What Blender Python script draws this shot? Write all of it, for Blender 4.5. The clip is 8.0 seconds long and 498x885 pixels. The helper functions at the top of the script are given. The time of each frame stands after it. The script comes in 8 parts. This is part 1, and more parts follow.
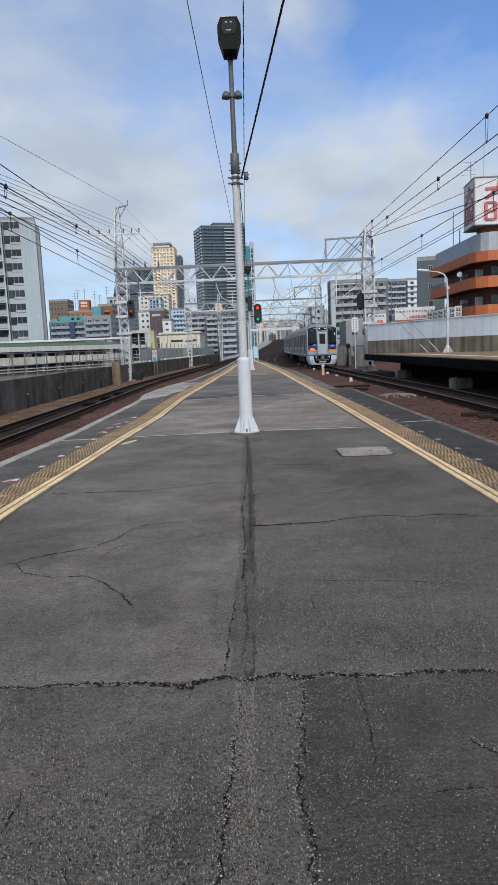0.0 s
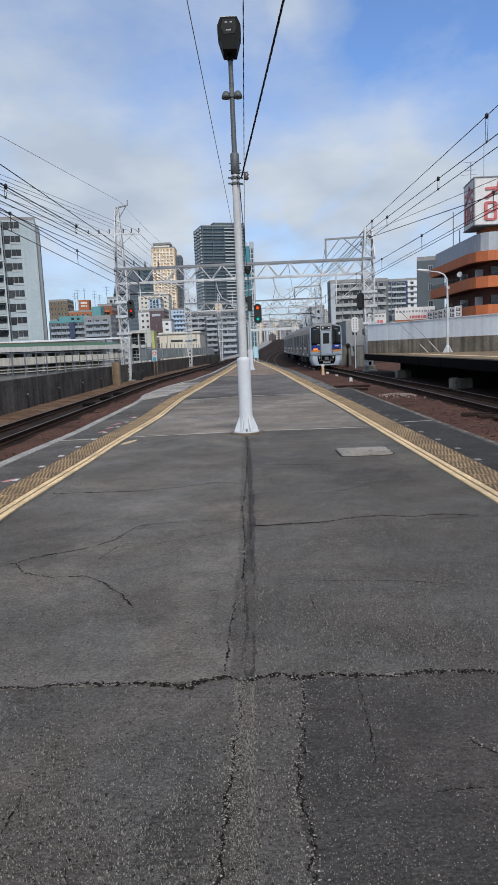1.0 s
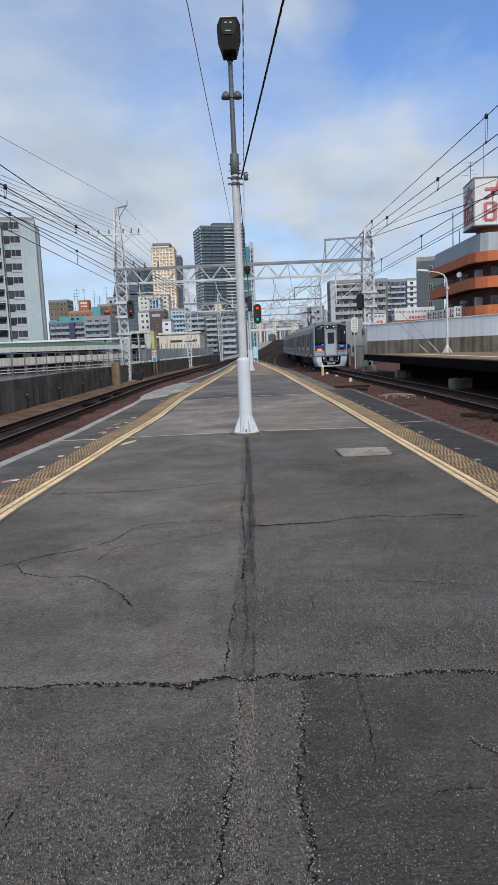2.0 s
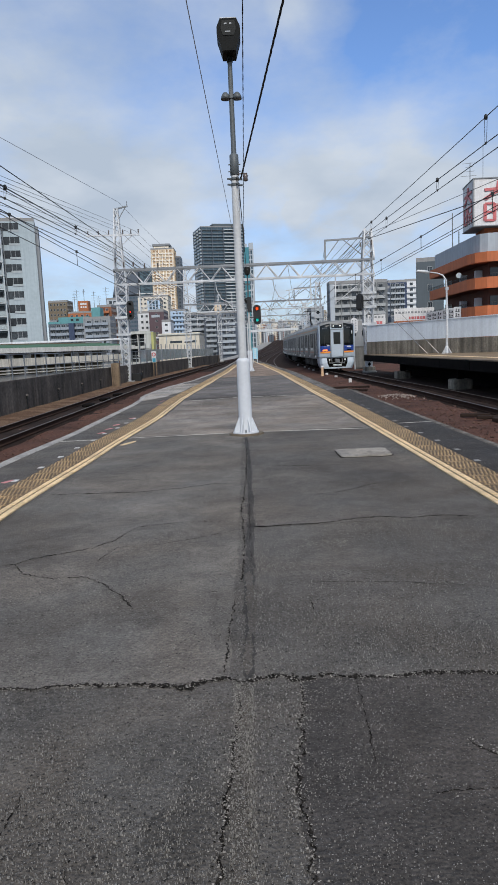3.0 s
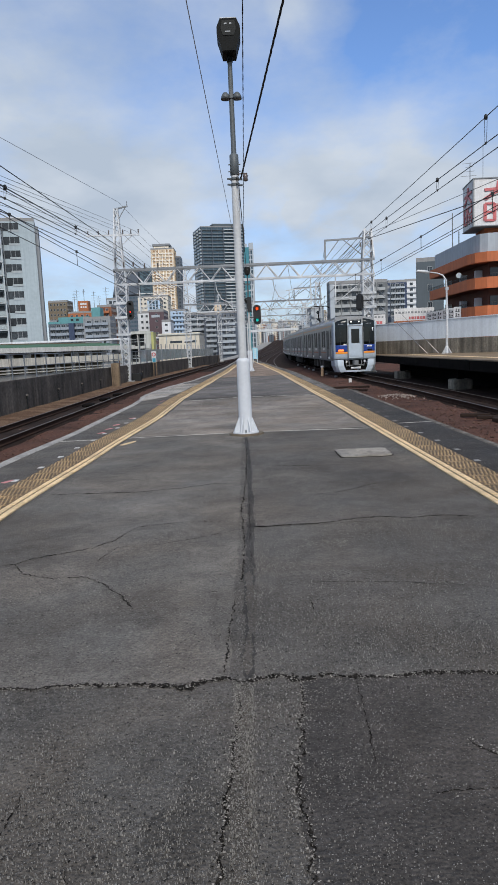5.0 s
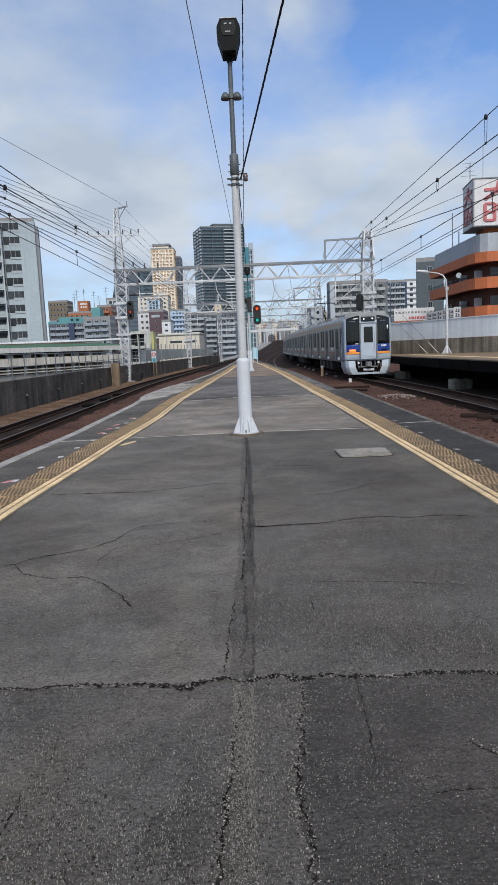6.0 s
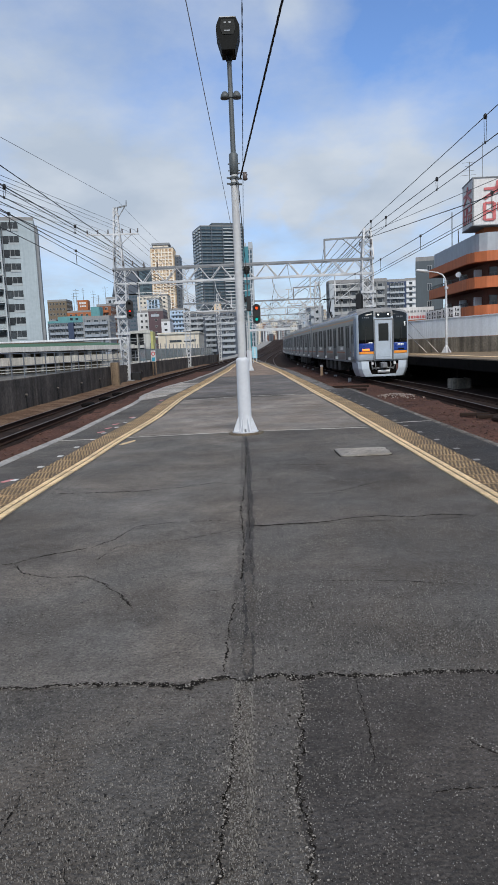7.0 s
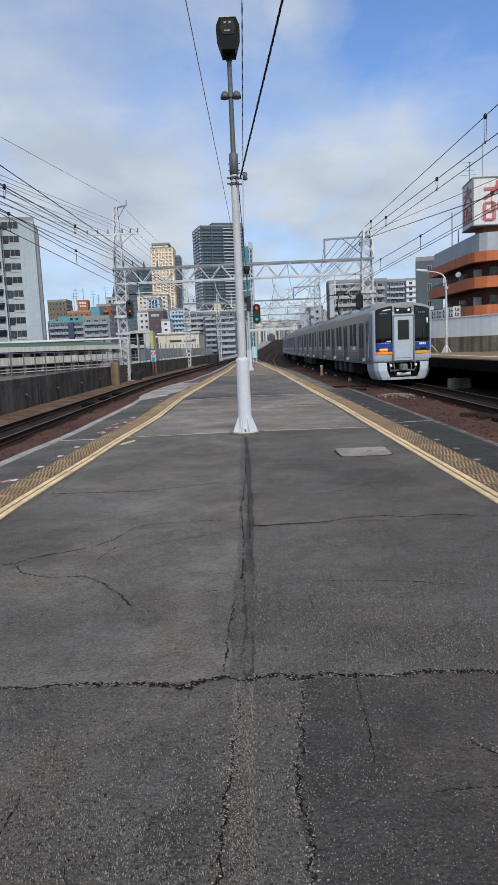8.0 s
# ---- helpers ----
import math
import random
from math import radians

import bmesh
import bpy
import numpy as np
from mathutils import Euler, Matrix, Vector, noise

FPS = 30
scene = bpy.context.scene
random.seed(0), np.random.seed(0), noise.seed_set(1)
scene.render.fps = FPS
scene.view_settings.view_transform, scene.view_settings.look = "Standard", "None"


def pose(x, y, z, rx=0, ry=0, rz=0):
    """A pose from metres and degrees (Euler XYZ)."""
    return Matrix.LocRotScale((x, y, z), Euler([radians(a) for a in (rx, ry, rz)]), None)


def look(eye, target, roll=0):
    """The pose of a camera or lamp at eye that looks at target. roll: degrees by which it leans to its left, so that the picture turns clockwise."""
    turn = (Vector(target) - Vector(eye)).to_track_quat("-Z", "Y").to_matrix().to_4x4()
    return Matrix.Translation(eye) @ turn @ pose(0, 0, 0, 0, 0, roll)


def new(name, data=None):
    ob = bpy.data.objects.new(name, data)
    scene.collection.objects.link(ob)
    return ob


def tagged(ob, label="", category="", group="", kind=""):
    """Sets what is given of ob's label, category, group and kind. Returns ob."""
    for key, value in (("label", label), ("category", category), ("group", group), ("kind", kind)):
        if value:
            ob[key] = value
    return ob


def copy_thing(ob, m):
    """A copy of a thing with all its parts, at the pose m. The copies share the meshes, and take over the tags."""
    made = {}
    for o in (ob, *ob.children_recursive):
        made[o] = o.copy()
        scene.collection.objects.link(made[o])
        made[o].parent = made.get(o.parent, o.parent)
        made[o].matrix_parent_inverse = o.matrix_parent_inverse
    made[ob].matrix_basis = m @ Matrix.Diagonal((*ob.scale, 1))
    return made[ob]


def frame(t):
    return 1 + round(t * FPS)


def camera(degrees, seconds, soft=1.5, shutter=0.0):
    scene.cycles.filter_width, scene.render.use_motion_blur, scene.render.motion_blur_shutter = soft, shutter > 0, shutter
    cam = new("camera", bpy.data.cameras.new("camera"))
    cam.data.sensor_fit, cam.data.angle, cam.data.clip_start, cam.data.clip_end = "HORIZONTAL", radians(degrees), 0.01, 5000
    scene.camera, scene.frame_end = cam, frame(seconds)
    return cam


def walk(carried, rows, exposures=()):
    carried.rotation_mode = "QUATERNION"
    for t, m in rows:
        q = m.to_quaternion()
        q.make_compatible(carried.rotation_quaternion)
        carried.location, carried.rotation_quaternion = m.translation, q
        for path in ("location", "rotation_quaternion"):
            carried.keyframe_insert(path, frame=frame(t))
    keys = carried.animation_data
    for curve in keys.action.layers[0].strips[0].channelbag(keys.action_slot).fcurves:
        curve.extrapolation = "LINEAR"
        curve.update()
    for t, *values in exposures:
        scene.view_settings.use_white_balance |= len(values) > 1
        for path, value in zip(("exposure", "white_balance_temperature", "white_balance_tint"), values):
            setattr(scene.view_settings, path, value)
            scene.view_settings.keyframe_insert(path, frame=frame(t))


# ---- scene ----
cam = camera(40.36, 8.0, soft=1.35)
EYE = (0.0, 0.0, 0.96)


def view(t, yaw, pitch=-7.93, roll=2.5):
    m = pose(*EYE, 90 + pitch, 0, yaw)
    return (t, m @ pose(0, 0, 0, 0, 0, -roll))


walk(cam, [view(0.0, 0.0), view(1.5, -0.01), view(2.9, -0.06, -7.85), view(4.5, -0.06, -7.85), view(6.2, -0.06, -7.85), view(6.9, -0.10, -7.91), view(8.0, -0.10, -7.92)],
     exposures=[(0.0, 0.0), (8.0, 0.0)])

# ---- sky, sun ----
SUN_EL, SUN_AZ = 40.0, 172.0      # degrees; azimuth clockwise from +Y: behind the camera, a little to the right
world = bpy.data.worlds.new("sky")
scene.world = world
world.use_nodes = True
wn, wl = world.node_tree.nodes, world.node_tree.links
wn.clear()
w_out = wn.new("ShaderNodeOutputWorld")
w_bg = wn.new("ShaderNodeBackground")
w_sky = wn.new("ShaderNodeTexSky")
w_sky.sky_type = "NISHITA"
w_sky.sun_disc = False
w_sky.sun_elevation, w_sky.sun_rotation = radians(SUN_EL), radians(SUN_AZ)
w_sky.air_density, w_sky.dust_density, w_sky.ozone_density = 1.0, 0.6, 2.5
w_bg.inputs["Strength"].default_value = 0.11
w_co = wn.new("ShaderNodeTexCoord")
# clouds lie in flat layers, so they crowd together towards the horizon
w_sep = wn.new("ShaderNodeSeparateXYZ")
w_up = wn.new("ShaderNodeMath")
w_up.operation = "MULTIPLY_ADD"
w_up.inputs[1].default_value, w_up.inputs[2].default_value = 1.0, 0.32
w_div = wn.new("ShaderNodeVectorMath")
w_div.operation = "DIVIDE"
w_cmb = wn.new("ShaderNodeCombineXYZ")
w_map = wn.new("ShaderNodeMapping")
w_map.inputs["Location"].default_value = (1.35, 0.55, 0.0)
w_n1 = wn.new("ShaderNodeTexNoise")
w_n1.inputs["Scale"].default_value, w_n1.inputs["Detail"].default_value = 1.3, 10.0
w_n1.inputs["Roughness"].default_value, w_n1.inputs["Distortion"].default_value = 0.55, 0.3
w_n2 = wn.new("ShaderNodeTexNoise")
w_n2.inputs["Scale"].default_value, w_n2.inputs["Detail"].default_value = 3.6, 9.0
w_r1 = wn.new("ShaderNodeValToRGB")
w_r1.color_ramp.elements[0].position, w_r1.color_ramp.elements[1].position = 0.17, 0.56
w_r2 = wn.new("ShaderNodeValToRGB")
w_r2.color_ramp.elements[0].position, w_r2.color_ramp.elements[1].position = 0.36, 0.66
w_r2.color_ramp.elements[0].color, w_r2.color_ramp.elements[1].color = (4.2, 4.95, 6.0, 1), (5.6, 6.2, 7.0, 1)
w_mix = wn.new("ShaderNodeMix")
w_mix.data_type = "RGBA"
wl.new(w_co.outputs["Generated"], w_sep.inputs[0])
wl.new(w_sep.outputs["Z"], w_up.inputs[0])
for ax in range(3):
    wl.new(w_up.outputs[0], w_cmb.inputs[ax])
wl.new(w_co.outputs["Generated"], w_div.inputs[0])
wl.new(w_cmb.outputs[0], w_div.inputs[1])
wl.new(w_div.outputs[0], w_map.inputs["Vector"])
wl.new(w_map.outputs[0], w_n1.inputs["Vector"])
wl.new(w_map.outputs[0], w_n2.inputs["Vector"])
# where the sheet of cloud is open and where it is thick: a direction, a reach in degrees, and how much
CLOUD_BANKS = [((0.31, 0.875, 0.40), 13, -0.25), ((0.22, 0.89, 0.40), 7, -0.03), ((-0.196, 0.885, 0.422), 6, -0.03), ((-0.055, 0.908, 0.414), 7, -0.04),
               ((-0.16, 0.94, 0.302), 6, -0.075), ((-0.08, 0.945, 0.30), 5, -0.05), ((0.041, 0.948, 0.318), 5.5, -0.075), ((0.136, 0.933, 0.333), 5.5, -0.085),
               ((0.063, 0.987, 0.150), 3.4, -0.13), ((-0.13, 0.975, 0.13), 7.0, 0.07), ((0.06, 0.995, 0.06), 9, 0.05), ((0.22, 0.965, 0.14), 6, 0.06), ((0.134, 0.903, 0.408), 3.5, 0.12), ((-0.165, 0.916, 0.366), 6, 0.03),
               ((0.108, 0.965, 0.237), 8, 0.11), ((0.295, 0.923, 0.247), 7, 0.08), ((0.206, 0.961, 0.184), 3, 0.13), ((-0.132, 0.965, 0.225), 7, 0.07),
               ((0.207, 0.960, 0.187), 2.2, 0.16), ((0.101, 0.979, 0.179), 1.6, 0.12), ((0.061, 0.984, 0.168), 1.4, 0.08), ((0.240, 0.951, 0.197), 2.0, 0.08), ((-0.260, 0.924, 0.279), 8, 0.06), ((-0.168, 0.959, 0.227), 8, 0.06)]
w_wob = wn.new("ShaderNodeTexNoise")
w_wob.inputs["Scale"].default_value, w_wob.inputs["Detail"].default_value = 5.0, 6.0
wl.new(w_co.outputs["Generated"], w_wob.inputs["Vector"])
w_wv = wn.new("ShaderNodeVectorMath")
w_wv.operation = "MULTIPLY_ADD"
w_wv.inputs[1].default_value, w_wv.inputs[2].default_value = (0.16, 0.16, 0.16), (-0.08, -0.08, -0.08)
wl.new(w_wob.outputs["Color"], w_wv.inputs[0])
w_ragged = wn.new("ShaderNodeVectorMath")
w_ragged.operation = "ADD"
wl.new(w_co.outputs["Generated"], w_ragged.inputs[0])
wl.new(w_wv.outputs[0], w_ragged.inputs[1])
w_dir = wn.new("ShaderNodeVectorMath")
w_dir.operation = "NORMALIZE"
wl.new(w_ragged.outputs[0], w_dir.inputs[0])
w_last = None
for way, reach, much in CLOUD_BANKS:
    w_dot = wn.new("ShaderNodeVectorMath")
    w_dot.operation = "DOT_PRODUCT"
    w_dot.inputs[1].default_value = Vector(way).normalized()
    wl.new(w_dir.outputs[0], w_dot.inputs[0])
    w_mr = wn.new("ShaderNodeMapRange")
    w_mr.interpolation_type = "SMOOTHSTEP"
    w_mr.inputs["From Min"].default_value, w_mr.inputs["From Max"].default_value = math.cos(radians(reach)), 1.0
    w_mr.inputs["To Min"].default_value, w_mr.inputs["To Max"].default_value = 0.0, much
    wl.new(w_dot.outputs["Value"], w_mr.inputs["Value"])
    w_sum = wn.new("ShaderNodeMath")
    w_sum.operation = "ADD"
    wl.new(w_mr.outputs[0], w_sum.inputs[0])
    if w_last:
        wl.new(w_last.outputs[0], w_sum.inputs[1])
    else:
        w_sum.inputs[1].default_value = 0.135
    w_last = w_sum
w_bias = wn.new("ShaderNodeMath")
w_bias.operation = "ADD"
w_soft = wn.new("ShaderNodeMath")
w_soft.operation = "MULTIPLY"
w_soft.inputs[1].default_value = 0.6
# small heaped clouds on top of the large sheets
w_n3 = wn.new("ShaderNodeTexNoise")
w_n3.inputs["Scale"].default_value, w_n3.inputs["Detail"].default_value, w_n3.inputs["Roughness"].default_value = 5.5, 9.0, 0.6
w_puff = wn.new("ShaderNodeMath")
w_puff.operation = "MULTIPLY_ADD"
w_puff.inputs[1].default_value = 0.36
w_less = wn.new("ShaderNodeMath")
w_less.operation = "SUBTRACT"
w_less.inputs[1].default_value = 0.20
wl.new(w_map.outputs[0], w_n3.inputs["Vector"])
wl.new(w_n3.outputs["Fac"], w_puff.inputs[0])
wl.new(w_n1.outputs["Fac"], w_soft.inputs[0])
wl.new(w_soft.outputs[0], w_puff.inputs[2])
wl.new(w_puff.outputs[0], w_less.inputs[0])
wl.new(w_less.outputs[0], w_bias.inputs[0])
wl.new(w_last.outputs[0], w_bias.inputs[1])
wl.new(w_bias.outputs[0], w_r1.inputs["Fac"])
wl.new(w_n2.outputs["Fac"], w_r2.inputs["Fac"])
wl.new(w_r1.outputs["Color"], w_mix.inputs["Factor"])
w_blue = wn.new("ShaderNodeMix")
w_blue.data_type, w_blue.blend_type = "RGBA", "MULTIPLY"
w_blue.inputs["Factor"].default_value = 1.0
w_blue.inputs["B"].default_value = (1.08, 1.26, 1.56, 1)
wl.new(w_sky.outputs["Color"], w_blue.inputs["A"])
wl.new(w_blue.outputs["Result"], w_mix.inputs["A"])
wl.new(w_r2.outputs["Color"], w_mix.inputs["B"])
wl.new(w_mix.outputs["Result"], w_bg.inputs["Color"])
wl.new(w_bg.outputs[0], w_out.inputs["Surface"])

sun = new("sun", bpy.data.lights.new("sun", "SUN"))
sun.data.energy, sun.data.angle, sun.data.color = 3.05, radians(22), (1.0, 0.945, 0.86)
SUN_FROM = Vector((math.sin(radians(SUN_AZ)) * math.cos(radians(SUN_EL)), math.cos(radians(SUN_AZ)) * math.cos(radians(SUN_EL)), math.sin(radians(SUN_EL))))
sun.matrix_world = look(SUN_FROM * 50, (0, 0, 0))

# ---- materials ----
def mat(name, base, rough=0.6, metal=0.0, var=0.18, big=0.6, fine=14.0, bump=0.15, tint=None, own=False, streak=0.0, spec=0.5, piece=0.0):
    """A surface with large stains (big, per metre), grain (fine, per metre), relief, and a second colour (tint) in the stains.
    own: the pattern sticks to the object; streak: vertical run-off stains; piece: variation from piece to piece."""
    m = bpy.data.materials.new(name)
    m.use_nodes = True
    n, l = m.node_tree.nodes, m.node_tree.links
    bs = n["Principled BSDF"]
    bs.inputs["Roughness"].default_value, bs.inputs["Metallic"].default_value = rough, metal
    bs.inputs["Specular IOR Level"].default_value = spec
    if own:
        co = n.new("ShaderNodeTexCoord").outputs["Object"]
    else:
        co = n.new("ShaderNodeNewGeometry").outputs["Position"]
    n1, n2 = n.new("ShaderNodeTexNoise"), n.new("ShaderNodeTexNoise")
    n1.inputs["Scale"].default_value, n1.inputs["Detail"].default_value = big, 6.0
    n2.inputs["Scale"].default_value, n2.inputs["Detail"].default_value = fine, 4.0
    l.new(co, n1.inputs["Vector"])
    l.new(co, n2.inputs["Vector"])
    r1 = n.new("ShaderNodeMapRange")
    r1.inputs["From Min"].default_value, r1.inputs["From Max"].default_value = 0.32, 0.68
    l.new(n1.outputs["Fac"], r1.inputs["Value"])
    mix = n.new("ShaderNodeMix")
    mix.data_type = "RGBA"
    second = tint if tint else tuple(c * (1 - var) for c in base)
    mix.inputs["A"].default_value, mix.inputs["B"].default_value = (*base, 1), (*second, 1)
    l.new(r1.outputs[0], mix.inputs["Factor"])
    last = mix.outputs["Result"]

    def times(last, fac_socket, lo, hi):
        mr = n.new("ShaderNodeMapRange")
        mr.inputs["From Min"].default_value, mr.inputs["From Max"].default_value = 0.3, 0.7
        mr.inputs["To Min"].default_value, mr.inputs["To Max"].default_value = lo, hi
        l.new(fac_socket, mr.inputs["Value"])
        vm = n.new("ShaderNodeVectorMath")
        vm.operation = "SCALE"
        l.new(last, vm.inputs[0])
        l.new(mr.outputs[0], vm.inputs["Scale"])
        return vm.outputs[0]

    last = times(last, n2.outputs["Fac"], 1 - var * 0.7, 1 + var * 0.7)
    if streak:
        mp = n.new("ShaderNodeMapping")
        mp.inputs["Scale"].default_value = (3.2, 3.2, 0.12)
        l.new(co, mp.inputs["Vector"])
        n3 = n.new("ShaderNodeTexNoise")
        n3.inputs["Scale"].default_value, n3.inputs["Detail"].default_value = 1.0, 6.0
        l.new(mp.outputs[0], n3.inputs["Vector"])
        last = times(last, n3.outputs["Fac"], 1 - streak, 1 + streak * 0.4)
    if piece:
        oi = n.new("ShaderNodeObjectInfo")
        mr = n.new("ShaderNodeMapRange")
        mr.inputs["To Min"].default_value, mr.inputs["To Max"].default_value = 1 - piece, 1 + piece
        l.new(oi.outputs["Random"], mr.inputs["Value"])
        vm = n.new("ShaderNodeVectorMath")
        vm.operation = "SCALE"
        l.new(last, vm.inputs[0])
        l.new(mr.outputs[0], vm.inputs["Scale"])
        last = vm.outputs[0]
    l.new(last, bs.inputs["Base Color"])
    mr = n.new("ShaderNodeMapRange")
    mr.inputs["To Min"].default_value, mr.inputs["To Max"].default_value = max(0.02, rough - 0.12), min(1.0, rough + 0.12)
    l.new(n2.outputs["Fac"], mr.inputs["Value"])
    l.new(mr.outputs[0], bs.inputs["Roughness"])
    if bump:
        bp = n.new("ShaderNodeBump")
        bp.inputs["Strength"].default_value, bp.inputs["Distance"].default_value = bump, 0.01
        l.new(n2.outputs["Fac"], bp.inputs["Height"])
        l.new(bp.outputs[0], bs.inputs["Normal"])
    return m


# stains on the platform: where, how far they reach both ways, how dark
STAINS = [(-1.25, 3.75, 0.55, 0.75, 0.87), (-1.12, 3.2, 0.3, 0.25, 0.72), (-0.46, 2.5, 0.22, 0.26, 0.76), (-0.15, 1.30, 0.09, 0.32, 0.78),
          (0.75, 2.1, 0.8, 0.3, 0.88), (0.85, 4.75, 0.4, 0.5, 0.85)]


def asphalt(name, base, warm, chips=0.12, chip_size=150.0, coarse=0.35):
    """Old asphalt: pale chips of stone in a dark binder, worn and stained in large patches."""
    m = mat(name, base, 0.9, 0, 0.3, 1.1, 90.0, coarse, tint=warm, spec=0.2)
    n, l = m.node_tree.nodes, m.node_tree.links
    bs = n["Principled BSDF"]
    prev = bs.inputs["Base Color"].links[0].from_socket
    pos = n.new("ShaderNodeNewGeometry").outputs["Position"]
    # worn, pale and oil-dark areas
    for scale, lo, hi in ((0.42, 0.74, 1.24), (2.3, 0.80, 1.18), (9.0, 0.89, 1.11), (24.0, 0.90, 1.10), (62.0, 0.86, 1.14), (120.0, 0.84, 1.16)):
        nz = n.new("ShaderNodeTexNoise")
        nz.inputs["Scale"].default_value, nz.inputs["Detail"].default_value, nz.inputs["Distortion"].default_value = scale, 5.0, 0.4
        l.new(pos, nz.inputs["Vector"])
        mr = n.new("ShaderNodeMapRange")
        mr.inputs["From Min"].default_value, mr.inputs["From Max"].default_value = 0.33, 0.67
        mr.inputs["To Min"].default_value, mr.inputs["To Max"].default_value = lo, hi
        l.new(nz.outputs["Fac"], mr.inputs["Value"])
        vm = n.new("ShaderNodeVectorMath")
        vm.operation = "SCALE"
        l.new(prev, vm.inputs[0])
        l.new(mr.outputs[0], vm.inputs["Scale"])
        prev = vm.outputs[0]
    # old damp stains with soft ragged outlines
    wob = n.new("ShaderNodeTexNoise")
    wob.inputs["Scale"].default_value, wob.inputs["Detail"].default_value = 3.2, 5.0
    l.new(pos, wob.inputs["Vector"])
    ragged = n.new("ShaderNodeVectorMath")
    ragged.operation = "MULTIPLY_ADD"
    ragged.inputs[1].default_value = (0.5, 0.5, 0.0)
    l.new(wob.outputs["Color"], ragged.inputs[0])
    l.new(pos, ragged.inputs[2])
    for sx, sy, rx, ry, deep in STAINS:
        mp = n.new("ShaderNodeMapping")
        mp.inputs["Location"].default_value = (-(sx + 0.25) / rx, -(sy + 0.25) / ry, 0)
        mp.inputs["Scale"].default_value = (1 / rx, 1 / ry, 0)
        l.new(ragged.outputs[0], mp.inputs["Vector"])
        far = n.new("ShaderNodeVectorMath")
        far.operation = "LENGTH"
        l.new(mp.outputs[0], far.inputs[0])
        mr = n.new("ShaderNodeMapRange")
        mr.interpolation_type = "SMOOTHSTEP"
        mr.inputs["From Min"].default_value, mr.inputs["From Max"].default_value = 0.35, 1.0
        mr.inputs["To Min"].default_value, mr.inputs["To Max"].default_value = deep, 1.0
        l.new(far.outputs["Value"], mr.inputs["Value"])
        vm = n.new("ShaderNodeVectorMath")
        vm.operation = "SCALE"
        l.new(prev, vm.inputs[0])
        l.new(mr.outputs[0], vm.inputs["Scale"])
        prev = vm.outputs[0]
    # brownish dust here, bluish worn binder there
    hue = n.new("ShaderNodeTexNoise")
    hue.inputs["Scale"].default_value, hue.inputs["Detail"].default_value, hue.inputs["Distortion"].default_value = 1.4, 4.0, 0.6
    l.new(pos, hue.inputs["Vector"])
    hr = n.new("ShaderNodeMapRange")
    hr.inputs["From Min"].default_value, hr.inputs["From Max"].default_value = 0.35, 0.65
    l.new(hue.outputs["Fac"], hr.inputs["Value"])
    hm = n.new("ShaderNodeMix")
    hm.data_type = "RGBA"
    hm.inputs["A"].default_value, hm.inputs["B"].default_value = (1.06, 1.0, 0.96, 1), (0.985, 1.0, 1.03, 1)
    l.new(hr.outputs[0], hm.inputs["Factor"])
    hx = n.new("ShaderNodeVectorMath")
    hx.operation = "MULTIPLY"
    l.new(prev, hx.inputs[0])
    l.new(hm.outputs["Result"], hx.inputs[1])
    prev = hx.outputs[0]
    vo = n.new("ShaderNodeTexVoronoi")
    vo.inputs["Scale"].default_value, vo.inputs["Randomness"].default_value = chip_size, 1.0
    l.new(pos, vo.inputs["Vector"])
    sep = n.new("ShaderNodeSeparateColor")
    l.new(vo.outputs["Color"], sep.inputs[0])
    # every grain has a shade of its own
    gr = n.new("ShaderNodeTexVoronoi")
    gr.inputs["Scale"].default_value, gr.inputs["Randomness"].default_value = chip_size * 1.1, 1.0
    l.new(pos, gr.inputs["Vector"])
    gs = n.new("ShaderNodeSeparateColor")
    l.new(gr.outputs["Color"], gs.inputs[0])
    mr = n.new("ShaderNodeMapRange")
    mr.inputs["To Min"].default_value, mr.inputs["To Max"].default_value = 0.80, 1.20
    l.new(gs.outputs[2], mr.inputs["Value"])
    vm = n.new("ShaderNodeVectorMath")
    vm.operation = "SCALE"
    l.new(prev, vm.inputs[0])
    l.new(mr.outputs[0], vm.inputs["Scale"])
    prev = vm.outputs[0]
    # clustered dark spots: the shade of pits left by stones, put into the colour
    pit = n.new("ShaderNodeTexNoise")
    pit.inputs["Scale"].default_value, pit.inputs["Detail"].default_value, pit.inputs["Roughness"].default_value = chip_size * 0.42, 3.0, 0.6
    l.new(pos, pit.inputs["Vector"])
    pr = n.new("ShaderNodeMapRange")
    pr.inputs["From Min"].default_value, pr.inputs["From Max"].default_value = 0.30, 0.43
    pr.inputs["To Min"].default_value, pr.inputs["To Max"].default_value = 0.35, 1.0
    l.new(pit.outputs["Fac"], pr.inputs["Value"])
    px_ = n.new("ShaderNodeVectorMath")
    px_.operation = "SCALE"
    l.new(prev, px_.inputs[0])
    l.new(pr.outputs[0], px_.inputs["Scale"])
    prev = px_.outputs[0]
    # chips show where the binder is worn away
    wear = n.new("ShaderNodeTexNoise")
    wear.inputs["Scale"].default_value, wear.inputs["Detail"].default_value, wear.inputs["Roughness"].default_value = 7.0, 6.0, 0.7
    l.new(pos, wear.inputs["Vector"])
    add = n.new("ShaderNodeMath")
    add.operation = "MULTIPLY_ADD"
    add.inputs[1].default_value, add.inputs[2].default_value = -1.3, 1.66 - chips * 0.8
    l.new(wear.outputs["Fac"], add.inputs[0])
    gt = n.new("ShaderNodeMath")
    gt.operation = "GREATER_THAN"
    l.new(sep.outputs[0], gt.inputs[0])
